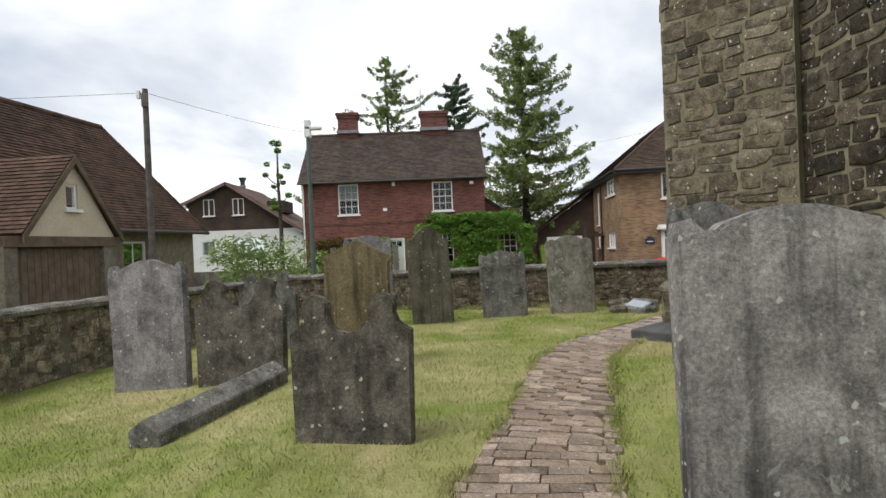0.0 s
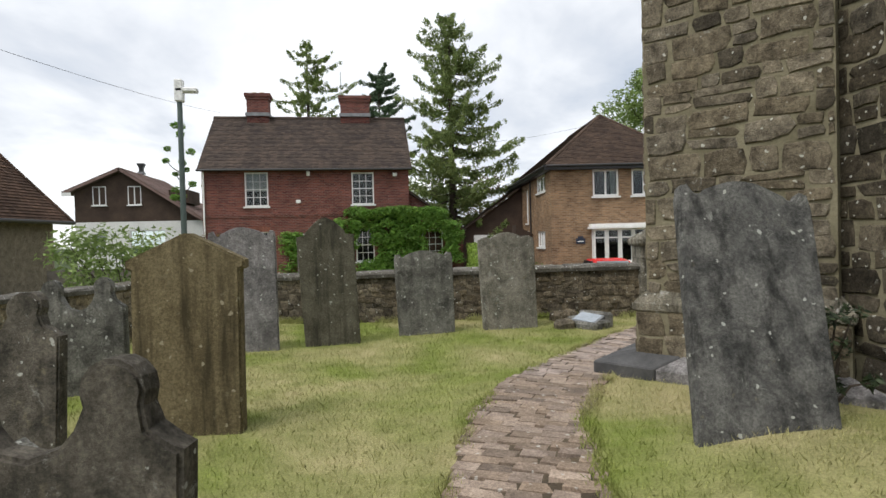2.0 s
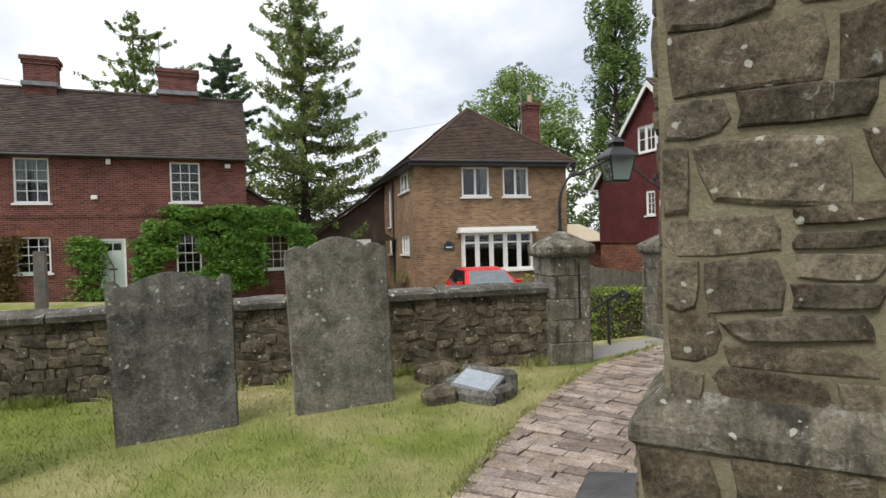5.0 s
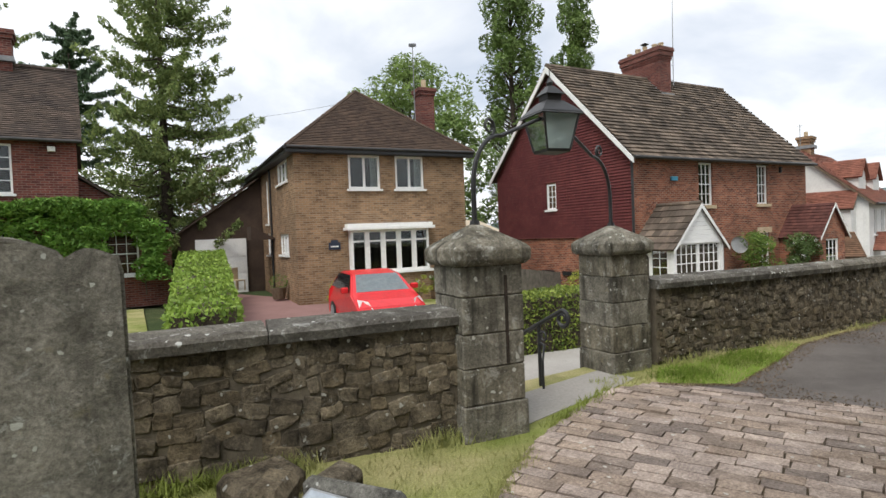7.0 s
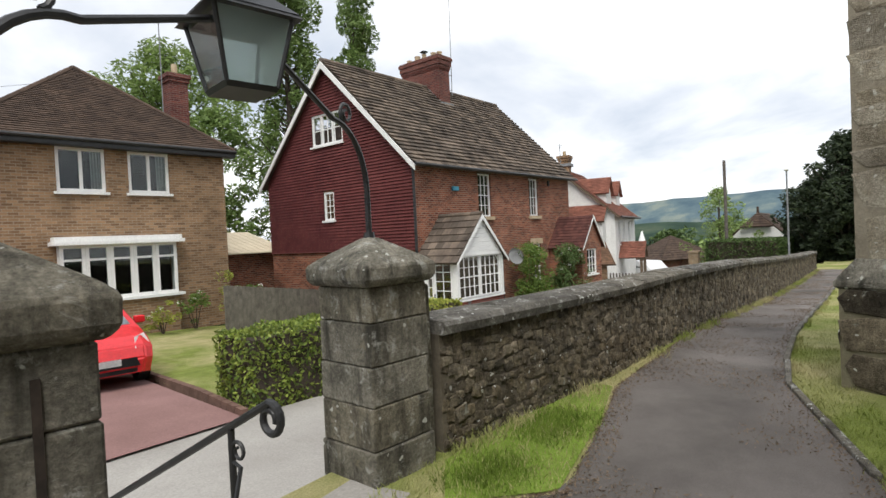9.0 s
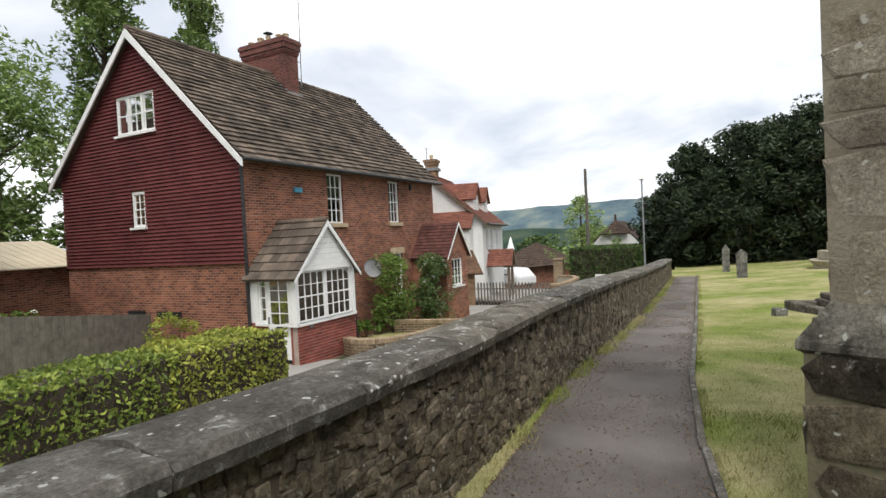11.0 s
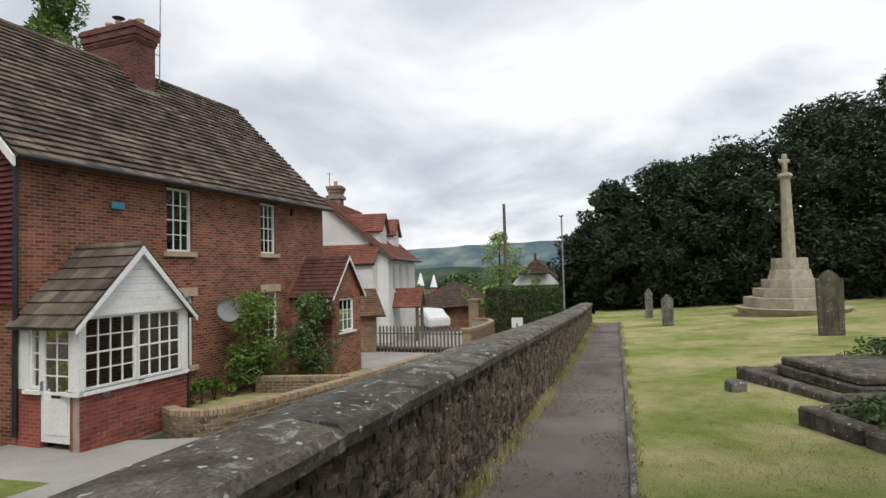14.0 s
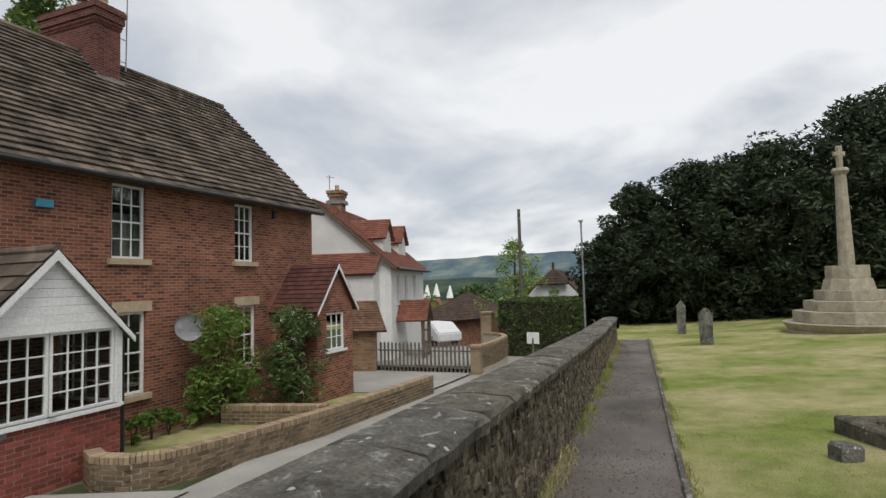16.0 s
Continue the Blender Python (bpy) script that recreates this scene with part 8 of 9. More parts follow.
# ---- houses down the lane ----
def white_house():
    """White rendered house end-on to the lane: west gable, two dormers on the lane side, a lower wing and a tiled porch."""
    h = thing("white_house", "white rendered house with orange tiled dormers and gables", "house", pose(34.0, 18.3, -2.1, 0, 0, 9))
    EV, RZ, D, W = 4.30, 7.2, 6.6, 7.5
    lights = [(1.0, 1.7, 2.6, 3.9), (2.6, 3.3, 2.6, 3.9), (4.6, 5.4, 2.6, 3.9)]
    bm_ = bmesh.new()
    wall_cells(bm_, 0, W, -0.5, EV, lights, 0.25)
    part("wall", bm_, M_RENDER, h)
    for x0, x1, z0, z1 in lights:
        window(h, x1 - x0, z1 - z0, 2, 2, pose(x0, 0, z0))
    part("inner_wall", boxes((0.3, W - 0.3, 1.2, 1.3, 0, EV)), M_DARK, h)
    part("side_wall", boxes((0, 0.25, 0.25, D, -0.5, EV)), M_RENDER, h)
    part("side_wall", boxes((W - 0.25, W, 0.25, D, -0.5, EV)), M_RENDER, h)
    part("back_wall", boxes((0.25, W - 0.25, D - 0.25, D, -0.5, EV)), M_RENDER, h)
    ms = Matrix(((0, 1, 0, 0), (1, 0, 0, 0), (0, 0, 1, 0), (0, 0, 0, 1)))
    for x in (0.0, W - 0.25):
        bm_ = bmesh.new()
        prism(bm_, [(0, EV), (D, EV), (D / 2, RZ - 0.06)], x, x + 0.25, ms)
        bmesh.ops.recalc_face_normals(bm_, faces=bm_.faces[:])
        part("gable", bm_, M_RENDER, h)
    for k, cs in enumerate(([(-0.2, -0.3, EV - 0.2), (W + 0.2, -0.3, EV - 0.2), (W + 0.2, D / 2, RZ), (-0.2, D / 2, RZ)], [(W + 0.2, D + 0.3, EV - 0.2), (-0.2, D + 0.3, EV - 0.2), (-0.2, D / 2, RZ), (W + 0.2, D / 2, RZ)])):
        deck(h, cs, M_BROWNWOOD, 0.10)
        tiled_slope(h, cs, M_TILE_ORANGE, 0.14, 0.2, seed=301 + k)
    gutter(h, (-0.2, -0.36, EV - 0.2), (W + 0.2, -0.36, EV - 0.2))
    for k, x in enumerate((1.2, 4.4)):
        part("dormer_wall", boxes((x, x + 1.5, 0.62, 2.6, EV + 0.1, 5.56)), M_RENDER, h)
        bm_ = bmesh.new()
        prism(bm_, [(x, 5.56), (x + 1.5, 5.56), (x + 0.75, 6.36)], 0.62, 0.8)
        part("dormer_gable", bm_, M_RENDER, h)
        for i, cs in enumerate(([(x - 0.15, 3.0, 5.48), (x - 0.15, 0.45, 5.48), (x + 0.75, 0.45, 6.42), (x + 0.75, 3.0, 6.42)], [(x + 1.65, 0.45, 5.48), (x + 1.65, 3.0, 5.48), (x + 0.75, 3.0, 6.42), (x + 0.75, 0.45, 6.42)])):
            deck(h, cs, M_TILE_ORANGE, 0.06, "dormer_roof_deck")
            tiled_slope(h, cs, M_TILE_ORANGE, 0.12, 0.18, seed=310 + 2 * k + i, name="dormer_roof")
        window(h, 0.8, 0.7, 2, 1, pose(x + 0.35, 0.58, 4.75), sill=False)
    # wing against the gable
    part("wing_wall", boxes((-1.0, 0.0, 0.5, 4.6, -0.5, 3.95)), M_RENDER, h)
    cs = [(-1.15, 4.7, 3.88), (-1.15, 0.38, 3.88), (0.0, 0.38, 4.80), (0.0, 4.7, 4.80)]
    deck(h, cs, M_BROWNWOOD, 0.08, "wing_roof_deck")
    tiled_slope(h, cs, M_TILE_ORANGE, 0.12, 0.18, seed=321, name="wing_roof")
    window(h, 0.5, 1.1, 1, 2, pose(-0.75, 0.46, 2.5), sill=False)
    # brown lean-to at its foot
    part("lean_to_wall", boxes((-1.9, -1.7, 0.2, 4.0, -0.5, 1.7)), M_BRICK_BROWN, h)
    cs = [(-2.1, 4.0, 1.68), (-2.1, -0.3, 1.68), (-1.0, 0.38, 2.80), (-1.0, 4.0, 2.80)]
    deck(h, cs, M_BROWNWOOD, 0.08, "lean_to_deck")
    tiled_slope(h, cs, M_TILE_RUST, 0.12, 0.18, seed=323, name="lean_to_roof")
    # open tiled porch towards the lane
    for i, cs in enumerate(([(0.7, 0.0, 1.85), (0.7, -1.35, 1.85), (1.6, -1.35, 2.72), (1.6, 0.0, 2.72)], [(2.5, -1.35, 1.85), (2.5, 0.0, 1.85), (1.6, 0.0, 2.72), (1.6, -1.35, 2.72)])):
        deck(h, cs, M_BROWNWOOD, 0.06, "porch_roof_deck")
        tiled_slope(h, cs, M_TILE_ORANGE, 0.12, 0.18, seed=325 + i, name="porch_roof")
    for x in (0.85, 2.35):
        part("porch_post", boxes((x - 0.07, x + 0.07, -1.22, -1.08, -0.4, 1.98), bevel=0.01), M_BROWNWOOD, h)
    chimney(h, 2.6, 3.3, D / 2 - 0.3, D / 2 + 0.3, RZ - 0.4, 8.0, M_BRICK_BROWN, 1, 0.3)
    bm_ = bmesh.new()
    tube(bm_, [(1.9, D / 2, RZ), (1.9, D / 2, 8.6)], 0.02, 0.02, 5)
    tube(bm_, [(1.5, D / 2, 8.45), (2.5, D / 2, 8.6)], 0.015, 0.015, 4)
    part("aerial_mast", bm_, M_LEAD, h)


M_TILE_RUST = surface("rusty_brown_tile", (0.11, 0.066, 0.042), (0.19, 0.115, 0.075), 1.0, 20, 0.9, 0.3, 0.01, island=0.3)
white_house()


def half_hipped():
    """White end-on bungalow with a half-hipped brown roof behind the tall hedge."""
    h = thing("bungalow", "white bungalow with half-hipped dark brown roof", "house", pose(46.0, 12.95, -2.6))
    part("wall", boxes((0, 8, -1.75, 1.65, -1.0, 2.8)), M_RENDER, h)
    bm_ = bmesh.new()
    prism(bm_, [(-1.75, 2.8), (1.65, 2.8), (0.82, 3.72), (-0.85, 3.72)], 0, 0.25, Matrix(((0, 1, 0, 0), (1, 0, 0, 0), (0, 0, 1, 0), (0, 0, 0, 1))))
    bmesh.ops.recalc_face_normals(bm_, faces=bm_.faces[:])
    part("gable", bm_, M_RENDER, h)
    for k, cs in enumerate(([(-0.3, -2.1, 2.68), (8.3, -2.1, 2.68), (8.3, 0, 4.6), (0.7, 0, 4.6)], [(8.3, 2.0, 2.68), (-0.3, 2.0, 2.68), (0.7, 0, 4.6), (8.3, 0, 4.6)], [(-0.3, 0.95, 3.68), (-0.3, -0.98, 3.68), (0.7, 0, 4.62), (0.7, 0, 4.62)])):
        deck(h, cs, M_TILE_BR)
        tiled_slope(h, cs, M_TILE_BR, 0.2, 0.25, seed=340 + k)
    bm_ = bmesh.new()
    tube(bm_, [(0.9, 0, 4.5), (0.9, 0, 5.0)], 0.09, 0.07, 8)
    part("finial", bm_, M_TILE_BR, h)


half_hipped()


def bungalow(x, y, z, w, d, ev, rz, label, wall, roof, turn=0.0):
    h = thing("bungalow", label, "house", pose(x, y, z, 0, 0, turn))
    bm_ = boxes((-w / 2, w / 2, 0, d, -1.0, ev))
    part("wall", bm_, wall, h)
    o = 0.4
    A_, B_, C_, D_ = (-w / 2 - o, -o, ev), (w / 2 + o, -o, ev), (w / 2 + o, d + o, ev), (-w / 2 - o, d + o, ev)
    r = min(w, d) / 2
    R0, R1 = (-w / 2 + r, d / 2, rz), (w / 2 - r + 0.01, d / 2, rz)
    for s_, cs in enumerate(((A_, B_, R1, R0), (B_, C_, R1, R1), (C_, D_, R0, R1), (D_, A_, R0, R0))):
        deck(h, cs, roof)
        tiled_slope(h, cs, roof, 0.25, 0.3, seed=310 + s_)
    return h


bungalow(56.0, 18.6, -3.7, 3.6, 6.0, 2.4, 4.3, "low brown tiled cottage down the lane", M_BRICK_RED, M_TILE_BR, 60)
for k, (x, y, w) in enumerate(((98, 40, 6), (106, 44, 7), (120, 36, 8), (140, 50, 9), (150, 30, 9), (165, 42, 10))):
    bungalow(x, y, zs(x) - 0.5, w, 7, 4.5, 8.0, "distant red-roofed village house", M_BRICK_RED, M_TILE_ORANGE, 20 * k)
for k, (x, y) in enumerate(((110, 41.0), (112, 43.5), (114, 39.6))):
    o_ = thing("oast_house", "distant oast house with white cowl", "house", pose(x, y, zs(x) - 2.2))
    bm = bmesh.new()
    tube(bm, [(0, 0, 0), (0, 0, 6.0)], 2.2, 2.2, 14)
    part("kiln", bm, M_BRICK_RED, o_)
    bm = bmesh.new()
    tube(bm, [(0, 0, 6.0), (0, 0, 11.0)], 2.4, 0.5, 14)
    part("cone_roof", bm, M_TILE_ORANGE, o_)
    bm = bmesh.new()
    tube(bm, [(0, 0, 11.0), (0.2, 0, 13.4)], 0.75, 0.12, 10)
    part("cowl", bm, M_WHITE, o_, "white painted cowl")
hedge("tall dark clipped hedge at the lane's end", [(38.5, 11.2), (43.5, 10.6), (43.5, 14.6), (39.0, 14.8)], -2.2, 0.38, M_L_HEDGE_D, 321, 0.07, 260)
sg = thing("sign_board", "small white notice board on a post", "sign", pose(37.0, 12.9, -2.2, 0, 0, 80))
part("post", boxes((-0.03, 0.03, -0.03, 0.03, 0, 1.0)), M_TIMBER, sg)
bd = part("board", boxes((-0.28, 0.28, -0.05, -0.03, 0.75, 1.25)), M_WHITE, sg)
part("lettering", boxes((-0.2, 0.2, -0.056, -0.051, 1.08, 1.13), (-0.2, 0.2, -0.056, -0.051, 0.95, 1.0)), M_BLACK, bd)
for x, y, w_ in ((40.6, 15.75, 0.55), (32.25, 14.28, 0.36)):
    solid("brick_gate_pillar", boxes((-w_ / 2, w_ / 2, -w_ / 2, w_ / 2, -0.4, 4.0 * w_ - 0.3), (-w_ / 2 - 0.05, w_ / 2 + 0.05, -w_ / 2 - 0.05, w_ / 2 + 0.05, 4.0 * w_ - 0.3, 4.0 * w_ - 0.2)), M_BRICK_YELLOW, "buff brick gate pillar by the lane", "pillar", pose(x, y, -2.2))


def far_car(x, y, z, turn, material, label):
    c = thing("car", label, "car", pose(x, y, z, 0, 0, turn))
    c.scale = (0.88, 0.88, 0.88)
    bm_ = bmesh.new()
    prism(bm_, [(-2.1, 0.3), (2.1, 0.3), (2.1, 0.8), (1.4, 0.9), (0.7, 1.42), (-1.2, 1.42), (-1.9, 0.92), (-2.1, 0.85)], -0.85, 0.85)
    bmesh.ops.recalc_face_normals(bm_, faces=bm_.faces[:])
    bmesh.ops.bevel(bm_, geom=bm_.edges[:], offset=0.08, segments=2, affect="EDGES")
    part("body", bm_, material, c)
    bm_ = boxes((-1.1, 0.6, -0.80, 0.80, 0.95, 1.34))
    for v_ in bm_.verts:
        v_.co.y *= 1.08 if v_.co.z < 1.1 else 1.0
    part("window", bm_, M_DARK, c)
    for x_ in (-1.3, 1.3):
        for y_ in (-0.75, 0.75):
            bm_ = bmesh.new()
            tube(bm_, [(x_, y_ - 0.1, 0.32), (x_, y_ + 0.1, 0.32)], 0.32, 0.32, 14)
            part("wheel", bm_, M_BLACK, c)


far_car(42.3, 19.3, -2.08, 50, surface("white_car_paint", (0.66, 0.67, 0.68), (0.72, 0.73, 0.74), 1, 10, 0.3, 0.0, spec=0.6), "white car parked down the lane")

# ---- war memorial, tombs, far headstones ----
mem = thing("war_memorial", "pale limestone memorial cross on stepped octagonal base", "memorial", pose(31.7, 2.72, -0.42, 0, 0, 8))


def octa(r0, z0, r1, z1, sides=8):
    bm_ = bmesh.new()
    a = [bm_.verts.new((r0 * math.cos(2 * math.pi * (k + 0.5) / sides), r0 * math.sin(2 * math.pi * (k + 0.5) / sides), z0)) for k in range(sides)]
    b = [bm_.verts.new((r1 * math.cos(2 * math.pi * (k + 0.5) / sides), r1 * math.sin(2 * math.pi * (k + 0.5) / sides), z1)) for k in range(sides)]
    bm_.faces.new(a[::-1])
    bm_.faces.new(b)
    for i in range(sides):
        bm_.faces.new((a[i], a[(i + 1) % sides], b[(i + 1) % sides], b[i]))
    bmesh.ops.bevel(bm_, geom=bm_.edges[:], offset=0.012, segments=1, affect="EDGES")
    return bm_


part("step", octa(1.66, -0.35, 1.60, 0.06, 24), M_MEMORIAL, mem)
part("step_lip", octa(1.60, 0.06, 1.75, 0.28, 24), M_MEMORIAL, mem)
for r, z0, z1 in ((1.46, 0.28, 0.62), (1.16, 0.62, 0.92), (0.88, 0.92, 1.22)):
    part("step", octa(r, z0, r, z1), M_MEMORIAL, mem)
part("pedestal", octa(0.68, 1.22, 0.60, 1.55), M_MEMORIAL, mem)
part("pedestal_cap", octa(0.56, 1.55, 0.55, 1.94), M_MEMORIAL, mem)
part("shaft", octa(0.215, 1.94, 0.15, 4.68, 8), M_MEMORIAL, mem)
part("collar", octa(0.16, 4.66, 0.235, 4.76, 16), M_MEMORIAL, mem)
part("collar_lip", octa(0.24, 4.76, 0.21, 4.86, 16), M_MEMORIAL, mem)
part("cross", boxes((-0.07, 0.07, -0.075, 0.075, 4.86, 5.54), (-0.06, 0.06, -0.16, 0.16, 5.22, 5.36), bevel=0.025), M_MEMORIAL, mem)
headstone("slim weathered headstone on the far lawn", 33.2, 7.2, 0.30, 1.15, DOME, M_G_GREY, 80, 0, 0, 0.12, seed=21)
headstone("low weathered headstone on the far lawn", 29.05, 7.0, 0.36, 1.0, DOME, M_G_GREY, 78, 0, 0, 0.14, seed=22)
headstone("tall weathered headstone before the memorial", 24.2, 4.2, 0.52, 1.45, DOME, M_G_GREEN, 76, 0, 0, 0.12, seed=23)
for k, (x, y, w, d, hz, turn_) in enumerate(((18.2, 5.95, 2.0, 2.2, 0.10, 15), (15.55, 6.15, 1.75, 2.0, 0.14, 17.5))):
    tm = thing("ledger_tomb", "low ledger tomb of dark worn slabs on a broken kerb" if not k else "stone kerbed grave overgrown with ivy", "tomb", pose(x, y, zg(x, y) - 0.02, 0, 0, turn_))
    rr = random.Random(40 + k)
    for a, run in (((-w / 2, w / 2, -d / 2, -d / 2 + 0.18), 0), ((-w / 2, w / 2, d / 2 - 0.18, d / 2), 0), ((-w / 2, -w / 2 + 0.18, -d / 2 + 0.18, d / 2 - 0.18), 1), ((w / 2 - 0.18, w / 2, -d / 2 + 0.18, d / 2 - 0.18), 1)):
        lo, hi = (a[0], a[1]) if not run else (a[2], a[3])
        cut = lerp(lo, hi, rr.uniform(0.35, 0.65))
        for p0, p1 in ((lo, cut - 0.012), (cut + 0.012, hi)):
            q = rr.uniform(-0.015, 0.015)
            span_ = (p0, p1, a[2] + q, a[3] + q) if not run else (a[0] + q, a[1] + q, p0, p1)
            part("kerb", boxes((*span_, -0.1, hz + rr.uniform(-0.02, 0.02)), bevel=0.02), M_G_DARK, tm)
    if not k:
        part("plinth_slab", boxes((-0.72, 0.92, -0.95, 0.62, 0, 0.13), bevel=0.02), M_G_DARK, tm)
        part("ledger", boxes((-0.66, 0.86, -0.89, 0.56, 0.13, 0.24), bevel=0.025), M_G_DARK, tm)
    else:
        part("ledger", boxes((-0.35, 0.66, -0.80, 0.25, 0.0, 0.13), bevel=0.02), M_G_GREY, tm, "pale flat ledger slab")
    v, f = [], []
    for q in range(55 if k else 16):
        u_ = rr.uniform(-0.8, 0.8)
        c_ = (u_ * w / 2, rr.uniform(0.1, 0.75) * d / 2, hz + rr.uniform(0, 0.10)) if k else (rr.uniform(0.6, 1.1), -d / 2 + rr.uniform(0.1, 0.5), hz + rr.uniform(0.05, 0.35))
        leaf_cloud(v, f, c_, (0.2, 0.2, 0.08), 45, 0.04, rr)
    leaf_part("ivy", v, f, M_L_IVY, tm, "dark green ivy")
solid("small_stone", boxes((-0.11, 0.11, -0.10, 0.10, -0.08, 0.10), bevel=0.03), M_G_GREY, "small dark stone marker in the lawn", "stone", pose(17.9, 7.5, -0.2, 4, 3, 20))

# ---- trees ----
conifer("tall green larch with drooping feathery branches", 6.05, 36.0, -0.6, 15.8, 6.2, M_L_LARCH, 401, 26, 9, 0.115, 0.22, 0.10, 0.20, 1.35, top=0.20)
conifer("tall ragged larch behind the cottage", -4.3, 58.0, -0.4, 21.5, 11.0, M_L_LARCH, 402, 18, 6, 0.17, 0.22, 0.25, 0.22, 1.0, top=0.15)
conifer("dark flat-branched cedar behind the cottage", 2.5, 55.0, -0.4, 17.6, 6.5, M_L_PINE, 403, 13, 6, 0.20, 0.15, 0.45, 0.20, 1.3, top=0.35)
broad_tree("tall columnar poplar in full leaf", 24.1, 32.2, -1.5, 17.2, 1.75, M_L_POPLAR, 411, 0.25, 190, 130, 0.14, 0.12, 1.0)
broad_tree("tall columnar poplar beside its twin", 27.7, 30.9, -1.5, 17.0, 1.55, M_L_POPLAR, 412, 0.25, 180, 130, 0.14, 0.12, 1.0)
broad_tree("light green birch behind the brown house", 22.3, 41.0, -1.0, 14.2, 4.2, M_L_BIRCH, 413, 0.22, 120, 120, 0.17, 0.35)
broad_tree("leafy dark tree between the houses", 16.8, 35.0, -1.0, 7.5, 3.0, M_L_DARK, 414, 0.2, 90, 120, 0.16, 0.1)
broad_tree("leafy green tree between the houses", 20.5, 34.0, -1.0, 9.0, 2.6, M_L_POPLAR, 415, 0.2, 80, 120, 0.16, 0.1)
broad_tree("pollarded tree with round leafy clumps", -11.3, 41.0, -0.5, 10.0, 0.9, M_L_VINE, 416, 0.2, 16, 90, 0.13, 0.45)
broad_tree("rusty beech behind the lean-to", 9.6, 44.0, -0.5, 6.4, 2.8, leaf_mat("beech_leaf", (0.09, 0.06, 0.03), (0.16, 0.12, 0.05)), 417, 0.2, 50, 60, 0.15, 0.15)
broad_tree("dark green tree behind the brown house", 7.4, 50.0, -0.5, 8.0, 4.0, M_L_DARK, 418, 0.25, 60, 60, 0.18, 0.1)
broad_tree("round tree showing over the house roof", 29.0, 27.5, -1.7, 9.3, 2.6, M_L_POPLAR, 419, 0.2, 60, 60, 0.13, 0.3)
broad_tree("light green tree in the valley", 46.5, 15.2, -3.0, 6.6, 2.0, M_L_BIRCH, 420, 0.15, 60, 70, 0.12, 0.25, ragged=0.5)
for k, (x, y, hgt, sp) in enumerate(((42.5, 9.3, 4.6, 1.8), (41.5, 8.2, 6.6, 2.3), (41, 5.6, 7.4, 2.7), (40.5, 2.6, 8.2, 3.0), (40.0, -0.8, 9.2, 3.4), (39, -4.6, 10.4, 4.0), (37.5, -10.5, 10.2, 4.8), (44, 3.5, 7.8, 3.4), (43, -3, 10.2, 4.0))):
    broad_tree("massive dark yew tree behind the memorial", x, y, -1.0, hgt, sp, M_L_YEW, 430 + k, 0.35, 230, 120, 0.14, 0.03, category="yew tree", ragged=0.35)
for k in range(26):
    rr = random.Random(500 + k)
    x, y = rr.uniform(60, 190), rr.uniform(6, 80)
    broad_tree("distant valley tree in full leaf", x, y, zs(x) - 0.5, rr.uniform(4, 7), rr.uniform(2.5, 4.5), rr.choice((M_L_DARK, M_L_POPLAR, M_L_BIRCH)), 500 + k, 0.2, 22, 34, 0.4, 0.05)


for k in range(70):
    rr = random.Random(700 + k)
    x = rr.uniform(75, 280)
    y = 9 + rr.uniform(0.06, 0.42) * (x - 12)
    broad_tree("distant valley tree in full leaf", x, y, zs(x) - 0.5, rr.uniform(5, 9) * (0.8 + x / 400), rr.uniform(3.0, 5.5) * (0.8 + x / 400), rr.choice((M_L_DARK, M_L_DARK, M_L_POPLAR, M_L_YEW)), 700 + k, 0.2, 24, 34, 0.5, 0.02)


# ---- far hills: a plain backdrop, distance haze painted into its colours ----
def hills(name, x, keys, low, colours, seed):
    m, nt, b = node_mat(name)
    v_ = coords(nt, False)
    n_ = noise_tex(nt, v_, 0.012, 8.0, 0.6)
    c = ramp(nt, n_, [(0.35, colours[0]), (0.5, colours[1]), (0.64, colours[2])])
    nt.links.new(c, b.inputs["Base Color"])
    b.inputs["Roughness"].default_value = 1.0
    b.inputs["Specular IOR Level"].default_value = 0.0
    # a faint glow of their own lifts the hills towards the haze
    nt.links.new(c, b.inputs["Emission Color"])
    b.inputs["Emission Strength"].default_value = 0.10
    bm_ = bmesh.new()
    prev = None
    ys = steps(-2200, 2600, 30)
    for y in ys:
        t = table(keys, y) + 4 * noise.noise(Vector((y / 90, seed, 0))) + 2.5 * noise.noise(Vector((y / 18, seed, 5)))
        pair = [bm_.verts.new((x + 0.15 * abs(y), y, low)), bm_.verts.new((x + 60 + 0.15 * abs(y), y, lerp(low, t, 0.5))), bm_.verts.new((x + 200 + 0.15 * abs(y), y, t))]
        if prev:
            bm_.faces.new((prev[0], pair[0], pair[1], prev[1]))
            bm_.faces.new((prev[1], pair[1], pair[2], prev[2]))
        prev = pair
    ob = solid(name, bm_, m, "wooded hills on the horizon with haze painted blue-green", "backdrop", kind="structure")


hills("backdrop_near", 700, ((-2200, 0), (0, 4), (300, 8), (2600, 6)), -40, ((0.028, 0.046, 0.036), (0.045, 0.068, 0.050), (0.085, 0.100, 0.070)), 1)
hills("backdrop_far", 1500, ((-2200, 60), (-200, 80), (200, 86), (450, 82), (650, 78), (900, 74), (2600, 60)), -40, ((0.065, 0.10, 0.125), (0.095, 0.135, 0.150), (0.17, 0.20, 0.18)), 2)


# ---- grass blades, edging, litter ----
BRICK_POLY = BRICK_L + BRICK_R[::-1]
ASPH_POLY = ASPH_L + ASPH_R[::-1]


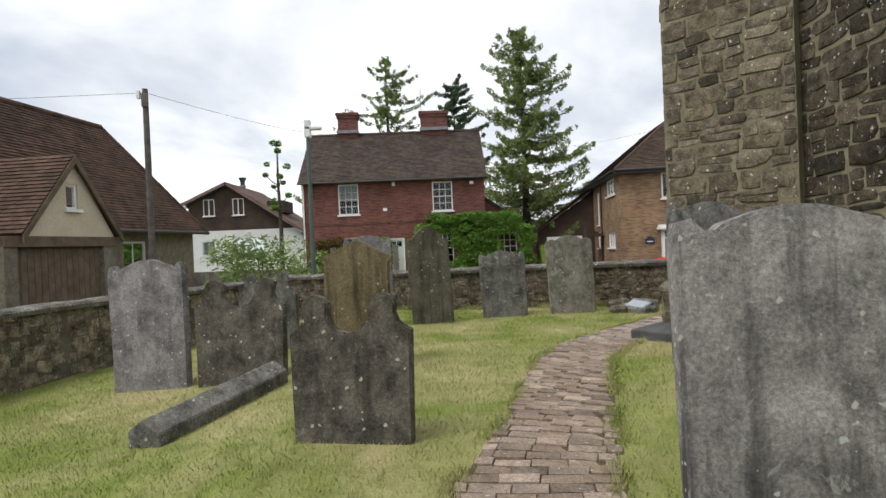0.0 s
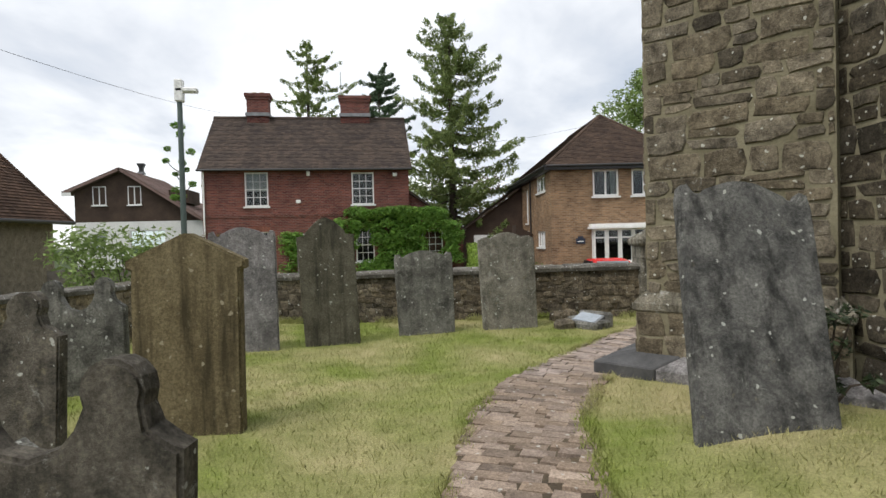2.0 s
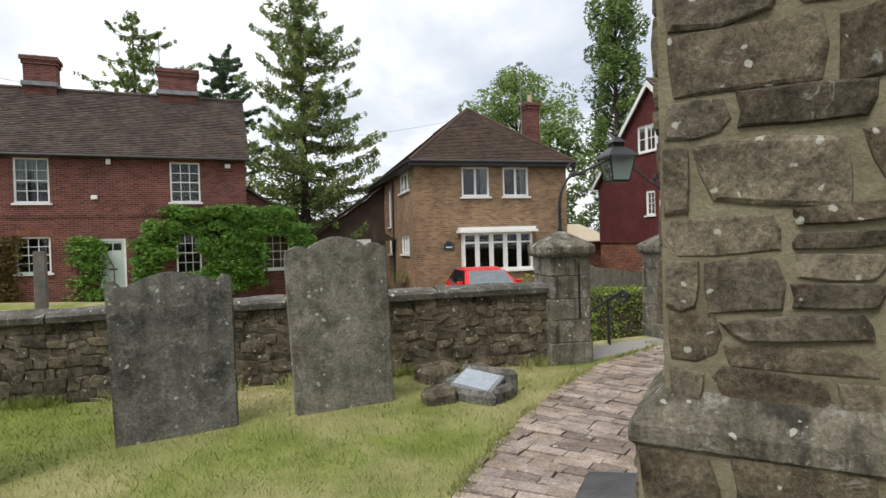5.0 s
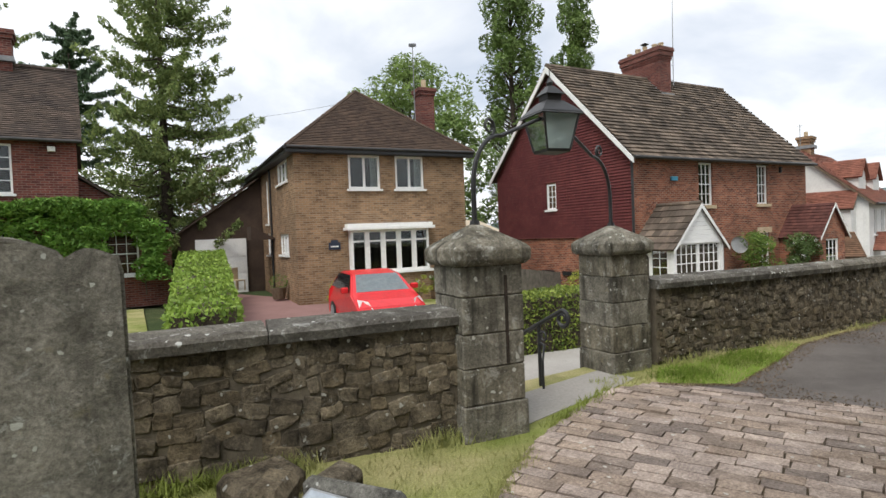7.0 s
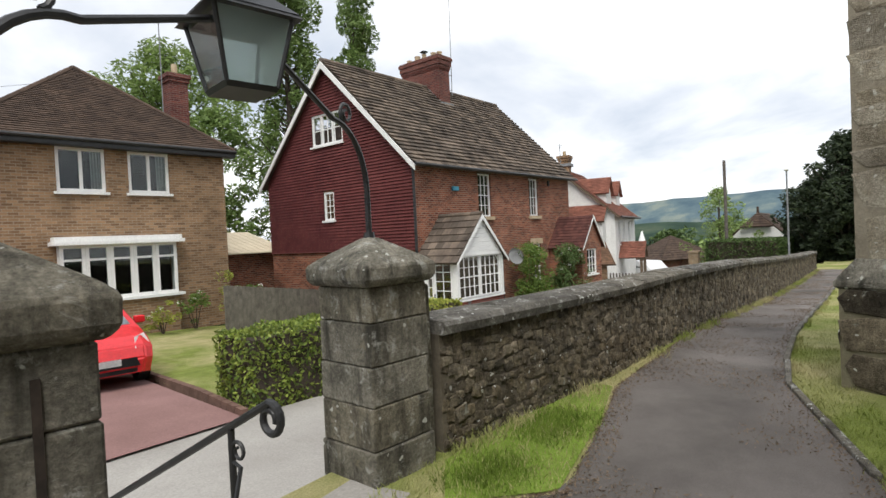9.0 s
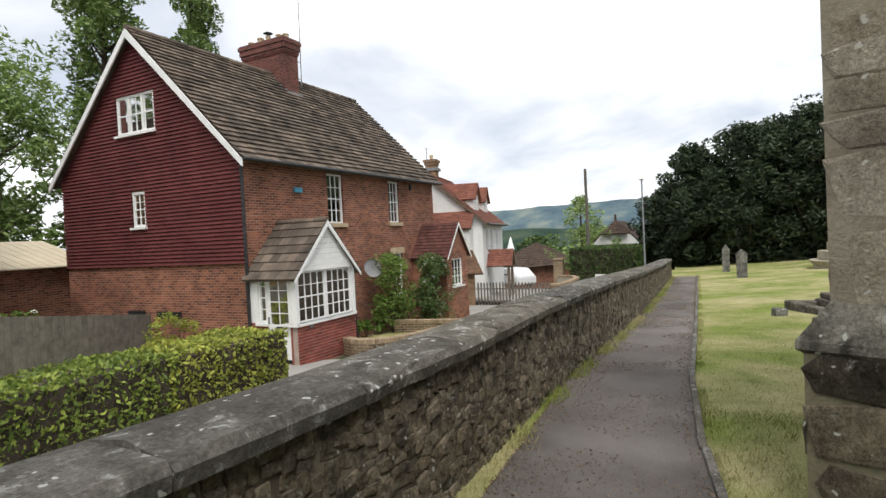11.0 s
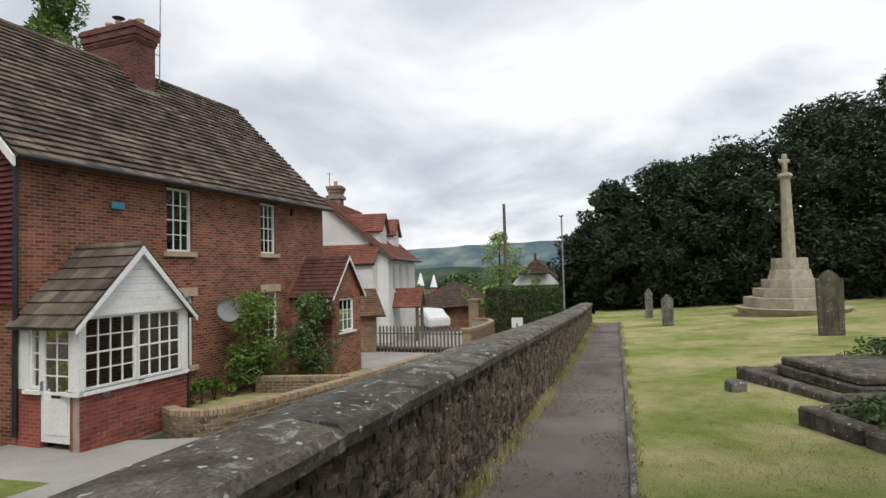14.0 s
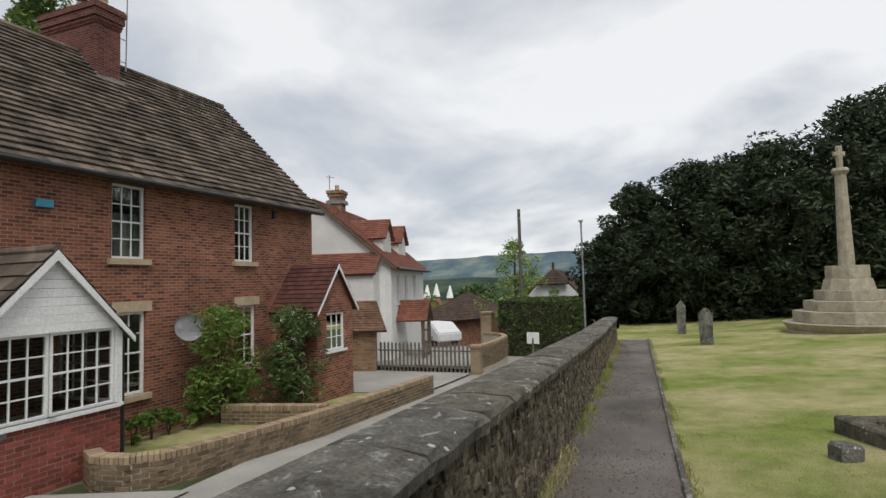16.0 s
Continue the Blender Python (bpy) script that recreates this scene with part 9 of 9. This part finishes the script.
def inside(poly, x, y):
    hit = False
    n = len(poly)
    for i in range(n):
        (xa, ya), (xb, yb) = poly[i], poly[(i + 1) % n]
        if (ya > y) != (yb > y) and x < xa + (y - ya) / (yb - ya) * (xb - xa):
            hit = not hit
    return hit


M_BLADE = grass_mat("grass_blades", (0.235, 0.300, 0.060), (0.56, 0.48, 0.28), 0.52)


def blades(name, count, x0, x1, y0, y1, seed, hgt=(0.015, 0.045), skip=None, label="short mown grass blades"):
    rnd = random.Random(seed)
    verts, faces = [], []
    church_poly = [(2.6, 6.8), (3.6, 5.3), (3.7, -5), (15, -5), (15, 6), (10.8, 8.5), (10, 8.5), (3.3, 7.3)]
    for _ in range(count):
        x, y = rnd.uniform(x0, x1), rnd.uniform(y0, y1)
        if not in_yard(x + 0.02, y + 0.24) or inside(BRICK_POLY, x, y) or inside(ASPH_POLY, x, y) or inside(church_poly, x, y):
            continue
        h_ = rnd.uniform(*hgt)
        a = rnd.uniform(0, 6.283)
        w = rnd.uniform(0.002, 0.0045)
        c, s = math.cos(a), math.sin(a)
        lx, ly = rnd.gauss(0, 0.5) * h_, rnd.gauss(0, 0.5) * h_
        z = zg(x, y)
        i = len(verts)
        verts += [(x - c * w, y - s * w, z - 0.004), (x + c * w, y + s * w, z - 0.004), (x + lx, y + ly, z + h_)]
        faces.append((i, i + 1, i + 2))
    me = bpy.data.meshes.new(name)
    me.from_pydata(verts, [], faces)
    me.materials.append(M_BLADE)
    return tagged(new(name, me), label, "grass", kind="stuff")


blades("grass_blades", 150000, -5.4, 5.0, 1.6, 10.9, 901)
blades("grass_blades", 26000, 6.2, 11.5, 8.0, 10.6, 902, (0.02, 0.06), label="longer grass at the wall foot and path edge")
blades("grass_blades", 26000, 11.0, 20.0, 5.0, 9.1, 903, (0.008, 0.022))


def tufts(name, label, line, count, seed, spread=0.05, hgt=(0.05, 0.14)):
    """Longer grass along a plan line, where the mower does not reach."""
    rnd = random.Random(seed)
    verts, faces = [], []
    L = length(line)
    for _ in range(count):
        x, y = along(line, rnd.uniform(0, L))[:2]
        if noise.noise(Vector((x * 1.7, y * 1.7, seed))) < -0.1:
            continue
        x, y = x + rnd.gauss(0, spread), y + rnd.gauss(0, spread)
        h_, a, w = rnd.uniform(*hgt), rnd.uniform(0, 6.283), rnd.uniform(0.003, 0.006)
        z = zg(x, y)
        i = len(verts)
        verts += [(x - math.cos(a) * w, y - math.sin(a) * w, z), (x + math.cos(a) * w, y + math.sin(a) * w, z), (x + rnd.gauss(0, 0.4) * h_, y + rnd.gauss(0, 0.4) * h_, z + h_)]
        faces.append((i, i + 1, i + 2))
    me = bpy.data.meshes.new(name)
    me.from_pydata(verts, [], faces)
    me.materials.append(M_BLADE)
    return tagged(new(name, me), label, "grass", kind="stuff")


tufts("grass_tufts", "unmown grass tufts along the wall foot", [(p[0], p[1] - 0.06) for p in WALL_N], 7000, 911)
tufts("grass_tufts", "unmown grass tufts along the west wall foot", [(p[0] + 0.06, p[1]) for p in WALL_W], 4000, 912)
tufts("grass_tufts", "grass and weeds along the east wall foot", [(p[0], p[1] - 0.08) for p in WALL_E], 9000, 913, 0.05, (0.03, 0.12))
tufts("grass_tufts", "grass growing over the brick path edge", BRICK_L, 8000, 914, 0.035, (0.02, 0.07))
tufts("grass_tufts", "grass growing over the far brick path edge", BRICK_R[:7], 6000, 915, 0.035, (0.02, 0.07))
tufts("grass_tufts", "grass along the asphalt path kerb", [(p[0], p[1] - 0.05) for p in ASPH_R], 5000, 916, 0.03, (0.02, 0.06))

M_LUSH = grass_mat("lush_grass", (0.16, 0.25, 0.035), (0.34, 0.33, 0.12), 0.72)
strip("grass_verge", [(7.05, 10.5), (7.7, 10.5), (8.4, 10.42), (9.1, 10.33)], [(6.62, 10.2), (7.02, 9.76), (8.2, 9.96), (9.05, 10.16)], 0.010, M_LUSH, "lush green grass verge at the wall foot", "lawn", 30, 6)
gv = tufts("grass_tufts", "lush green grass on the verge", [(6.9, 10.2), (7.4, 10.15), (8.2, 10.2), (8.9, 10.27)], 16000, 917, 0.11, (0.02, 0.06))
gv.data.materials[0] = M_LUSH

# thin concrete edging between asphalt and lawn
ke = tagged(new("path_edging"), "thin grey concrete edging along the asphalt path", "edging", kind="structure")
L_ = length(ASPH_R[1:])
n_ = int(L_ / 0.9)
for k in range(n_):
    x, y, dx, dy = along(ASPH_R[1:], L_ * (k + 0.5) / n_)
    bm = boxes((-0.445, 0.445, -0.025, 0.025, -0.1, 0.045), bevel=0.006)
    ob = part("kerb_piece", bm, M_COPING, ke)
    ob.matrix_basis = pose(x, y, zg(x, y), 0, 0, math.degrees(math.atan2(dy, dx)))


def litter(count, seed):
    """Brown leaf litter on the asphalt, thickest along its edges."""
    rnd = random.Random(seed)
    v_, f_ = [], []
    la, lb = length(ASPH_L), length(ASPH_R)
    for _ in range(count):
        s = rnd.random() ** 1.3
        a, b = along(ASPH_L, la * s), along(ASPH_R, lb * s)
        t = rnd.betavariate(0.45, 0.6)
        x, y = lerp(a[0], b[0], t), lerp(a[1], b[1], t)
        if noise.noise(Vector((x * 1.1, y * 1.1, 9))) < -0.05 and 0.12 < t < 0.9:
            continue
        leaf_cloud(v_, f_, (x, y, zg(x, y) + 0.024), (0.01, 0.01, 0.002), 1, 0.011, rnd)
    me = bpy.data.meshes.new("leaf_litter")
    me.from_pydata(v_, [], f_)
    me.materials.append(leaf_mat("dead_leaf", (0.12, 0.085, 0.06), (0.26, 0.19, 0.13), 0.1))
    tagged(new("leaf_litter", me), "brown leaf litter strewn along the asphalt path", "leaf litter", kind="stuff")


litter(30000, 921)


# ---- pieces of the paths, last ----
def lay_pavers():
    rnd = random.Random(77)
    bed = bpy.data.objects["path_bed"]
    unit = []
    for k in range(6):
        bm = boxes((-0.5, 0.5, -0.5, 0.5, -1.0, 0.0))
        r2 = random.Random(k)
        for v in bm.verts:
            v.co.x += r2.uniform(-0.03, 0.03)
            v.co.y += r2.uniform(-0.05, 0.05)
            v.co.z += r2.uniform(-0.10, 0.04) if v.co.z > -0.5 else 0
        top = max(bm.faces, key=lambda f: f.calc_center_median().z)
        res = bmesh.ops.inset_individual(bm, faces=[top], thickness=0.06)
        for v in top.verts:
            v.co.z += 0.16
        me = bpy.data.meshes.new("paver")
        bm.to_mesh(me)
        bm.free()
        me.materials.append(M_PAVER)
        unit.append(me)
    raw = [([tuple(v.co) for v in me.vertices], [tuple(p.vertices) for p in me.polygons]) for me in unit]
    la, lb = length(BRICK_L), length(BRICK_R)
    # stations: matched by share of each leg, so that rows fan round the bend
    rows = []
    for (l0, l1), (r0, r1) in zip(zip(BRICK_L, BRICK_L[1:]), zip(BRICK_R, BRICK_R[1:])):
        leg = (math.dist(l0, l1) + math.dist(r0, r1)) / 2
        n = max(1, round(leg / 0.112))
        for i in range(n):
            f = (i + 0.5) / n
            rows.append((Vector(l0).lerp(Vector(l1), f), Vector(r0).lerp(Vector(r1), f), leg / n))
    verts, faces, count = [], [], 0
    for j, (a, b, pitch) in enumerate(rows):
        w = (b - a).length
        d = (b - a) / w
        x = -rnd.uniform(0.0, 0.20)
        while x < w - 0.03:
            L = rnd.uniform(0.195, 0.235)
            p, q = max(x, rnd.uniform(-0.03, 0.01)), min(x + L, w + rnd.uniform(-0.01, 0.04))
            x += L
            if q - p < 0.05:
                continue
            c = a + d * ((p + q) / 2)
            cx, cy = c.x, c.y
            m = pose(cx, cy, zg(cx, cy) + 0.012 + rnd.uniform(-0.006, 0.004), rnd.uniform(-1.5, 1.5), rnd.uniform(-1.5, 1.5), math.degrees(math.atan2(d.y, d.x)) + rnd.uniform(-2, 2)) @ Matrix.Diagonal((q - p - 0.009, pitch - 0.009, 0.05, 1))
            k = rnd.randrange(6)
            if 1.5 < cy < 6.9 and count < 295 and cx < 2.6:
                ob = new("paver", unit[k])
                ob.parent = bed
                ob.matrix_basis = m
                count += 1
            else:
                base = len(verts)
                verts += [tuple(m @ Vector(v)) for v in raw[k][0]]
                faces += [tuple(base + i for i in f) for f in raw[k][1]]
    me = bpy.data.meshes.new("pavers")
    me.from_pydata(verts, [], faces)
    me.materials.append(M_PAVER)
    ob = new("pavers", me)
    ob.parent = bed
    ob["kind"] = "stuff"


lay_pavers()
